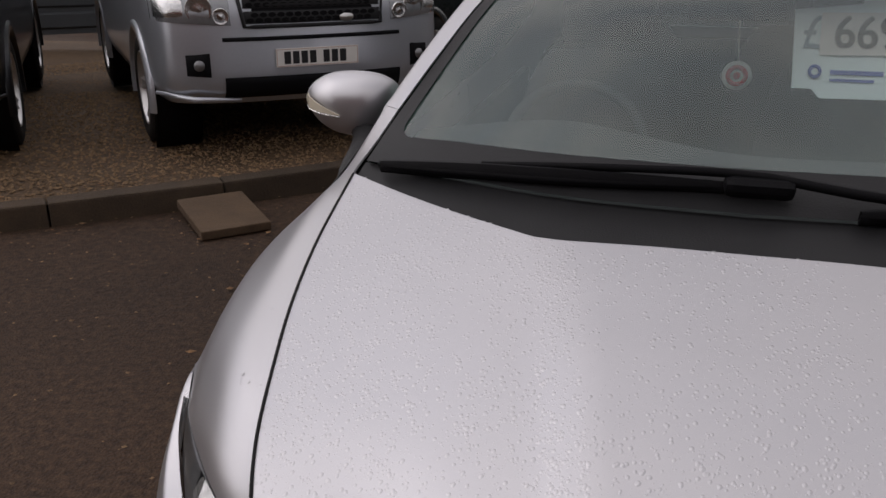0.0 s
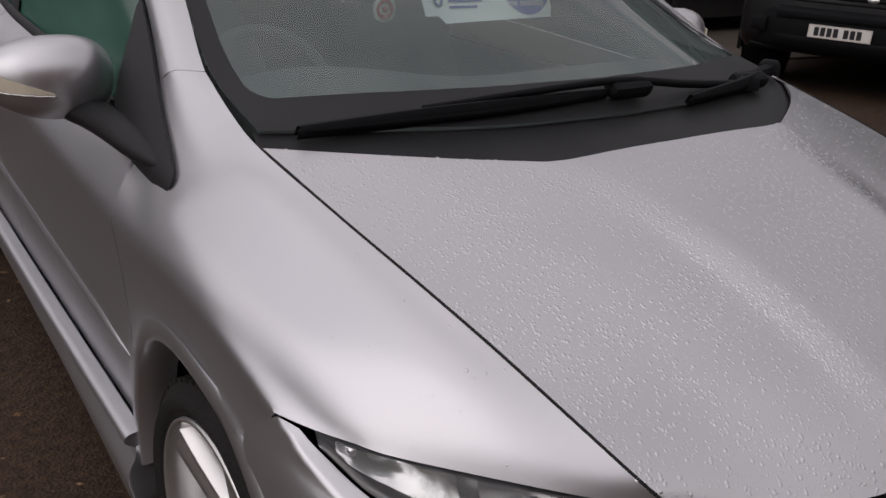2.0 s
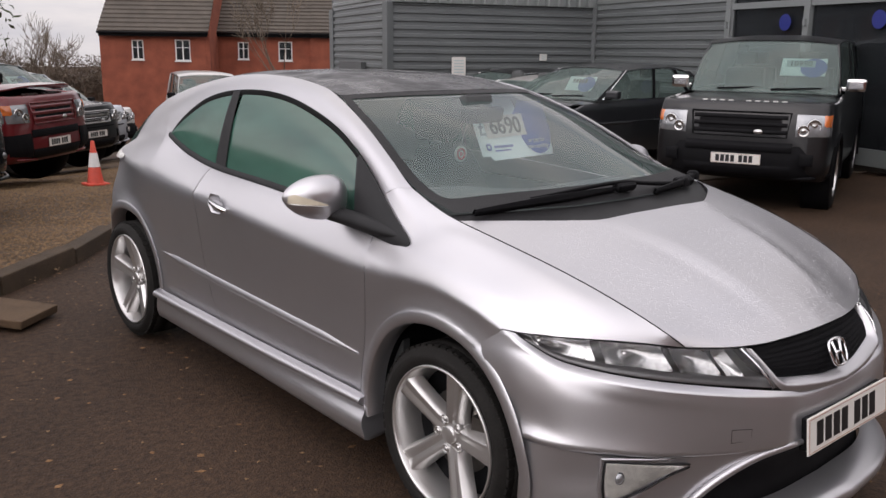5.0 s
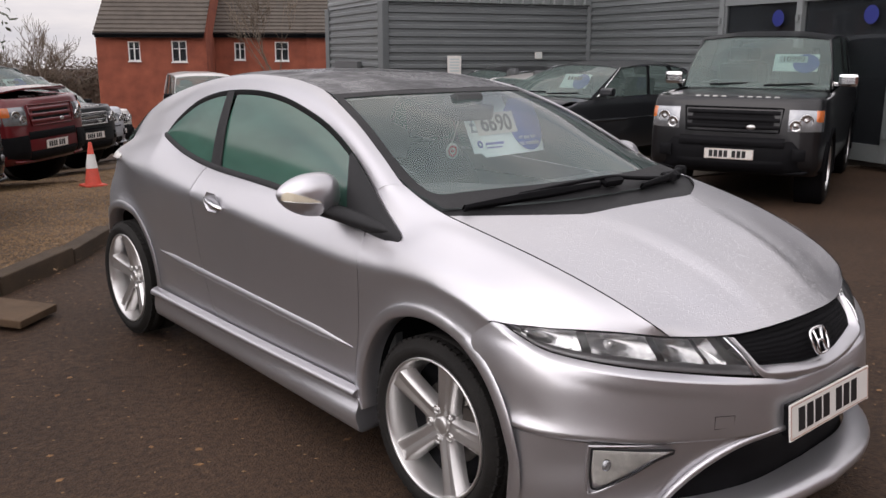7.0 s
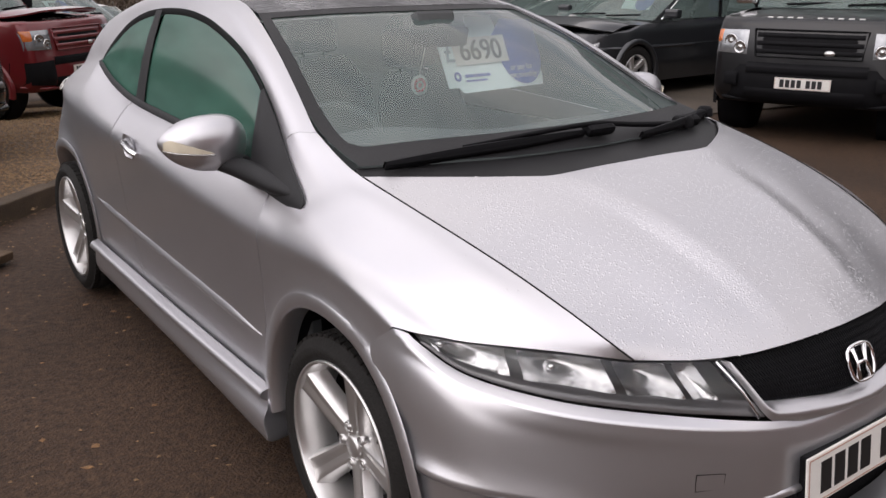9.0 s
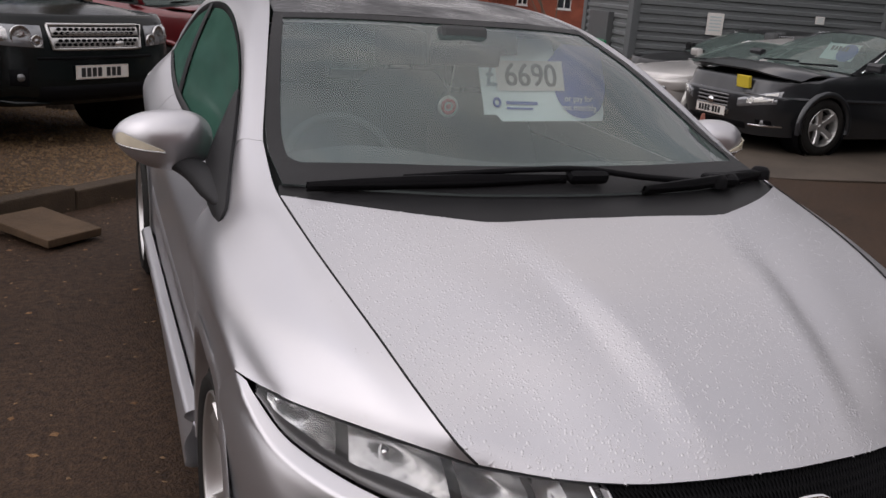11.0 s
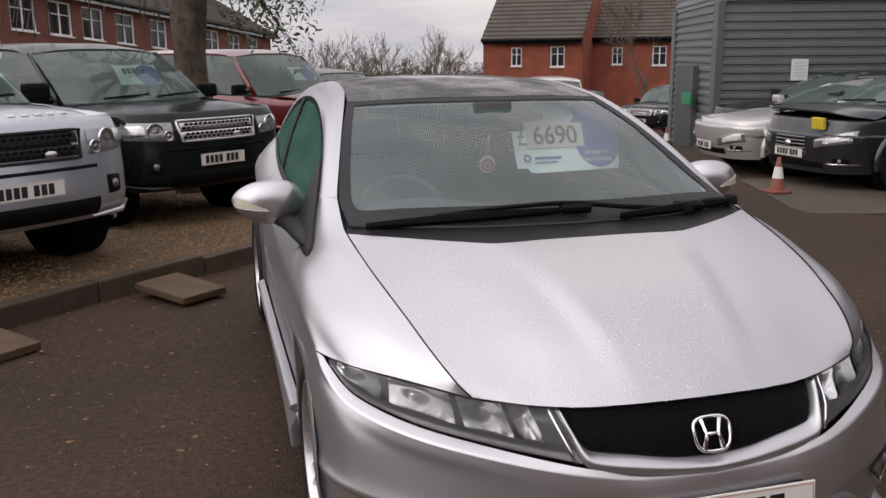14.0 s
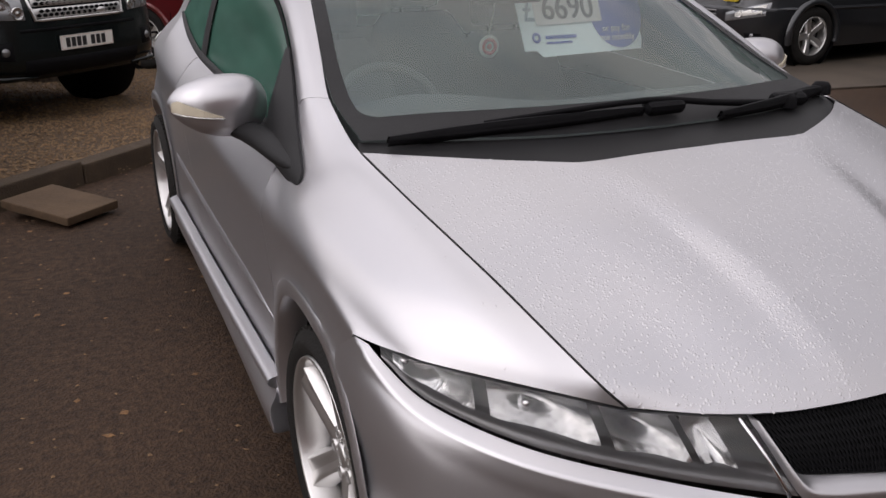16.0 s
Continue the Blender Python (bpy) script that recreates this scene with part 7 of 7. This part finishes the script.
house("brick_house", "red brick house with a brown tiled roof", along_row(0, 0), along_row(4.85, 0), 7.0, -3.2, 2.25, 5.2, [(1.59, 1.38, 0.58, 0.94), (3.74, 1.38, 0.74, 1.02)])
house("brick_house", "red brick house set back, its tiled roof lower", along_row(4.90, 2.6), along_row(9.95, 2.6), 6.6, -3.2, 2.3, 4.9, [(1.42, 1.38, 0.56, 0.88), (3.58, 1.38, 0.72, 0.98)])
house("brick_house", "red brick house at the end of the row", along_row(10.0, 2.3), along_row(15.4, 2.3), 6.6, -3.2, 2.3, 4.9, [(1.5, 1.38, 0.6, 0.92), (3.8, 1.38, 0.74, 1.0)])
house("brick_terrace", "brown brick terrace with white windows, stepping down behind the gravel", (-12.85, 21.2), (3.2, 50.9), 8.0, -3.2, 4.86, 7.2,
      [(8.0 + 1.9 * q, 3.91, 1.33, 1.22) for q in (-2.2, -0.9, 0.2, 2.555, 3.62, 4.66, 5.83, 7.2, 8.5, 9.85, 11.1, 12.3)], "brick_old", fall=0.064, pipe=8.0 + 1.9 * 1.78)

# ribbed steel fence at the back of the gravel
bm = bmesh.new()
rows = []
z = 0.05
while z < 2.0:
    for dz, o in ((0, 0), (0.09, 0), (0.12, 0.04), (0.24, 0.04), (0.27, 0)):
        rows.append([(-16 + 0.58 * o, 3.5 - 0.8 * o, z + dz), (-4.5 + 0.58 * o, 13.0 - 0.8 * o, z + dz)])
    z += 0.28
sheet(bm, rows)
for f in bm.faces:
    f.smooth = False
tagged(part("steel_fence", bm, "fence", None, "", 0.05), "dark ribbed steel fence behind the parked row", "fence", kind="structure")

# unseen plain wall added behind the camera; it darkens reflections on the car's front
bm = bmesh.new()
box(bm, (46, 0.3, 7.0), (6, -16, 3.5))
tagged(part("wall_south", bm, "brick_old"), "unseen plain brown brick wall added to darken what the car's front mirrors", "wall", kind="structure")

# ---- trees and hedges ----


def branch(bm, p, d, length, r, depth, rnd, fine=0.004):
    pts, rad = [Vector(p)], [r]
    for k in range(4):
        d = (d + Vector((rnd.uniform(-1, 1), rnd.uniform(-1, 1), rnd.uniform(-0.4, 0.7))) * 0.22).normalized()
        pts.append(pts[-1] + d * length / 4)
        rad.append(max(fine, r * (1 - 0.16 * (k + 1))))
    tube(bm, pts, rad, 6 if depth > 1 else 4, cap=False)
    if depth:
        for k in range(rnd.choice((3, 4))):
            q = pts[rnd.randrange(2, 5)]
            nd = (d + Vector((rnd.uniform(-1, 1), rnd.uniform(-1, 1), rnd.uniform(-0.2, 0.9))) * 0.8).normalized()
            branch(bm, q, nd, length * rnd.uniform(0.55, 0.75), max(rad[-1] * 0.8, fine), depth - 1, rnd, fine)


def bare_tree(at, height, seed, label="leafless tree with fine bare twigs", thick=None):
    rnd = random.Random(seed)
    t = thing("bare_tree", label, "tree", Matrix.Translation(at), "bare trees")
    bm = bmesh.new()
    r = thick or height * 0.030
    tube(bm, [(0, 0, -0.3), (0.05, 0.02, height * 0.18), (0.02, 0.06, height * 0.36)], [r * 1.25, r, r * 0.8], 8)
    part("trunk", bm, "bark", t)
    bm = bmesh.new()
    for k in range(6):
        a = rnd.uniform(0, 6.28)
        branch(bm, (0.02, 0.05, height * rnd.uniform(0.2, 0.36)), Vector((math.cos(a) * 0.6, math.sin(a) * 0.6, 1)).normalized(), height * 0.36, r * 0.55, 3, rnd, 0.009)
    part("crown", bm, "twig", t)
    return t


for k, (x, y, h) in enumerate(((7.0, 47.5, 4.6), (8.9, 48, 5.2), (11.9, 47, 5.4), (13.4, 51, 4.6), (5.4, 49, 4.6), (7.6, 52, 5.0), (9.6, 47, 4.4))):
    bare_tree((x, y, ground_z(x, y)), h, 20 + k)
bare_tree((17.6, 33.0, ground_z(17.6, 33.0)), 6.5, 40, "slim young leafless tree before the houses", 0.07)


def hedge(a, b, height, width, seed, count):
    rnd = random.Random(seed)
    verts, faces = [], []
    a, b = np.array(a), np.array(b)
    for k in range(count):
        t = rnd.random()
        c = a * (1 - t) + b * t
        hh = height * (0.92 + 0.10 * math.sin(t * 23) * math.sin(t * 7 + 1) + 0.28 * noise.noise((t * 26, seed, 1)) + 0.10 * noise.noise((t * 90, seed, 2)))
        z = hh * rnd.random() ** 0.7
        x, y = c[0] + rnd.uniform(-width, width) * 0.6, c[1] + rnd.uniform(-width, width) * 0.6
        base = np.array([x, y, ground_z(x, y) + z])
        u, v = np.random.normal(size=3), np.random.normal(size=3)
        u, v = u / np.linalg.norm(u), v / np.linalg.norm(v)
        s = rnd.uniform(0.04, 0.14)
        i = len(verts)
        verts += [tuple(base - u * s), tuple(base + v * s * 0.35), tuple(base + u * s), tuple(base - v * s * 0.35)]
        faces.append((i, i + 1, i + 2, i + 3))
    me = bpy.data.meshes.new("hedge")
    me.from_pydata(verts, [], faces)
    me.materials.append(M["twig"])
    core = bmesh.new()
    rows = []
    for k in range(121):
        c = a + (b - a) * k / 120
        hh = height * (0.70 + 0.10 * math.sin(k * 0.19) * math.sin(k * 0.058 + 1) + 0.10 * noise.noise((k * 0.5, seed, 0)))
        g0 = ground_z(*c)
        rows.append([(c[0], c[1] - 0.5, g0 - 0.2), (c[0] + 0.2 * noise.noise((k * 0.7, 3, seed)), c[1] - 0.4 + 0.3 * noise.noise((k * 0.6, 9, seed)), g0 + hh * 0.55), (c[0], c[1], g0 + hh), (c[0], c[1] + 0.5, g0 - 0.2)])
    sheet(core, rows)
    core.from_mesh(me)
    core.to_mesh(me)
    core.free()
    return tagged(new("hedge", me), "ragged brown leafless hedge in the distance", "hedge", kind="stuff")


hedge((5.5, 47.5), (17.5, 50.0), 3.45, 1.3, 3, 20000)
hedge((27.0, 46.0), (52.0, 38.0), 4.0, 1.3, 4, 14000)

# big trunk by the dark green car, with a few hanging sprays of leaves
big = thing("tree", "stout tree trunk with flaking bark and sparse leaves", "tree", Matrix.Translation((-1.17, 10.0, -0.10)))
bm = bmesh.new()
tr = spline([(0, 0, -0.2), (0.03, 0, 0.9), (-0.02, 0.05, 1.8), (0.06, 0, 2.7), (0.05, 0.1, 4.2), (0.15, 0.2, 6.5)], 26)
rings = []
for i, p in enumerate(tr):
    r0 = 0.215 - 0.002 * i + 0.10 * max(0, 1 - i / 4)
    rings.append([(p[0] + (r0 + 0.11 * noise.noise((math.cos(a) * 2, math.sin(a) * 2, i * 0.7))) * math.cos(a), p[1] + (r0 + 0.075 * noise.noise((math.cos(a) * 2, math.sin(a) * 2, i * 0.5 + 9))) * math.sin(a), p[2]) for a in np.linspace(0, 2 * math.pi, 19)])
sheet(bm, rings)
part("trunk", bm, "bark", big)
rnd = random.Random(77)
bm = bmesh.new()
for k in range(7):
    a = rnd.uniform(0, 6.28)
    branch(bm, (0.05, 0.05, rnd.uniform(2.6, 5.5)), Vector((math.cos(a), math.sin(a), 0.45)).normalized(), 2.0, 0.075, 2, rnd)
for a0, z0 in ((-0.1, 2.9), (0.2, 3.3), (-0.4, 3.1)):
    branch(bm, (0.15, 0, z0), Vector((math.cos(a0), math.sin(a0) - 0.3, 0.1)).normalized(), 2.3, 0.05, 2, rnd)
tips = [v.co.copy() for v in bm.verts]
for x, y, z in ((0.65, -0.4, 1.91), (1.01, -0.4, 2.11), (1.27, -0.4, 1.77), (1.46, -0.4, 2.18), (0.88, -0.4, 2.32), (1.14, -0.4, 1.91), (1.3, -0.4, 2.4)):
    c = spline([(0.3, -0.1, 2.95 + 0.2 * rnd.random()), (x * 0.75, y * 0.7, z + 0.45), (x, y, z)], 9)
    tube(bm, c, [0.018 - 0.0017 * k for k in range(9)], 4, cap=False)
    tips += [Vector(p) for p in c[3:]] * 60
for k in range(46):
    x0 = rnd.uniform(-2.6, -0.2)
    c = spline([(x0 * 0.6, rnd.uniform(-0.2, 0.6), 3.4), (x0 * 0.9, rnd.uniform(-0.3, 0.5), 2.9), (x0, rnd.uniform(-0.4, 0.4), rnd.uniform(1.75, 2.5))], 7)
    tube(bm, [p + np.array([rnd.uniform(-0.03, 0.03), 0, 0]) for p in c], 0.006, 3, cap=False)
part("branchwork", bm, "bark", big)
verts, faces = [], []
for k in range(2600):
    c = np.array(rnd.choice(tips)) + np.random.normal(size=3) * 0.10 - [0, 0, 0.08]
    u, v = np.random.normal(size=3), np.random.normal(size=3)
    u, v = u / np.linalg.norm(u), v / np.linalg.norm(v)
    s = rnd.uniform(0.025, 0.06)
    i = len(verts)
    verts += [tuple(c - u * s), tuple(c + v * s * 0.4), tuple(c + u * s), tuple(c - v * s * 0.4)]
    faces.append((i, i + 1, i + 2, i + 3))
me = bpy.data.meshes.new("leaves")
me.from_pydata(verts, [], faces)
me.materials.append(M["leaf"])
lv = new("leaves", me)
lv.parent = big
lv["kind"] = "stuff"

# ---- gravel, stray stones and fallen leaves ----


def scatter(name, label, category, count, place, size, material, seed, flat=0.6):
    rnd = random.Random(seed)
    base = [(1, 0, 0), (-1, 0, 0), (0, 1, 0), (0, -1, 0), (0, 0, 1), (0, 0, -0.6)]
    tri = [(0, 2, 4), (2, 1, 4), (1, 3, 4), (3, 0, 4), (2, 0, 5), (1, 2, 5), (3, 1, 5), (0, 3, 5)]
    verts, faces = [], []
    for k in range(count):
        x, y, z = place(rnd)
        s = rnd.uniform(*size)
        a = rnd.uniform(0, 6.28)
        ca, sa = math.cos(a), math.sin(a)
        i = len(verts)
        for bx, by, bz in base:
            bx, by, bz = bx * s * rnd.uniform(0.7, 1.3), by * s * rnd.uniform(0.5, 1.0), bz * s * flat * rnd.uniform(0.7, 1.2)
            verts.append((x + bx * ca - by * sa, y + bx * sa + by * ca, z + bz))
        faces += [tuple(i + q for q in f) for f in tri]
    me = bpy.data.meshes.new(name)
    me.from_pydata(verts, [], faces)
    me.materials.append(M[material])
    return tagged(new(name, me), label, category, kind="stuff")


def on_bed(rnd):
    s = rnd.uniform(0.22, 0.86) * 398
    i = int(s)
    d = kc[i + 1] - kc[i]
    a = kc[i] + d * (s - i)
    n = np.array([-d[1], d[0]]) / np.linalg.norm(d)
    p = a + n * (0.13 + 6.0 * rnd.random() ** 1.2) + np.array([rnd.uniform(-0.1, 0.1), rnd.uniform(-0.03, 0.1)])
    return p[0], p[1], bed_top(*p) + 0.004


def on_tarmac(rnd):
    while True:
        x, y = rnd.uniform(-4.5, 3.5), rnd.uniform(-3, 8)
        k = np.argmin(np.hypot(kc[:, 0] - x, kc[:, 1] - y))
        d = kc[min(k + 1, 399)] - kc[max(k - 1, 0)]
        off = (x - kc[k][0]) * -d[1] + (y - kc[k][1]) * d[0]
        if off < 0 and rnd.random() < 0.25 + 0.75 * math.exp(-np.hypot(kc[k][0] - x, kc[k][1] - y) * 2.5):
            return x, y, 0.002


scatter("gravel_stones", "loose brown and tan pea gravel", "gravel", 75000, on_bed, (0.007, 0.019), "stone", 11)
scatter("stray_stones", "stray stones and bits of leaf on the asphalt", "stones", 2600, on_tarmac, (0.004, 0.011), "stone", 12, 0.45)
scatter("fallen_leaves", "dry brown leaves lying on the gravel", "leaves", 900, on_bed, (0.018, 0.034), "dry_leaf", 13, 0.18)
scatter("fallen_leaves", "bits of dry leaf blown onto the asphalt", "leaves", 160, on_tarmac, (0.010, 0.022), "dry_leaf", 14, 0.15)
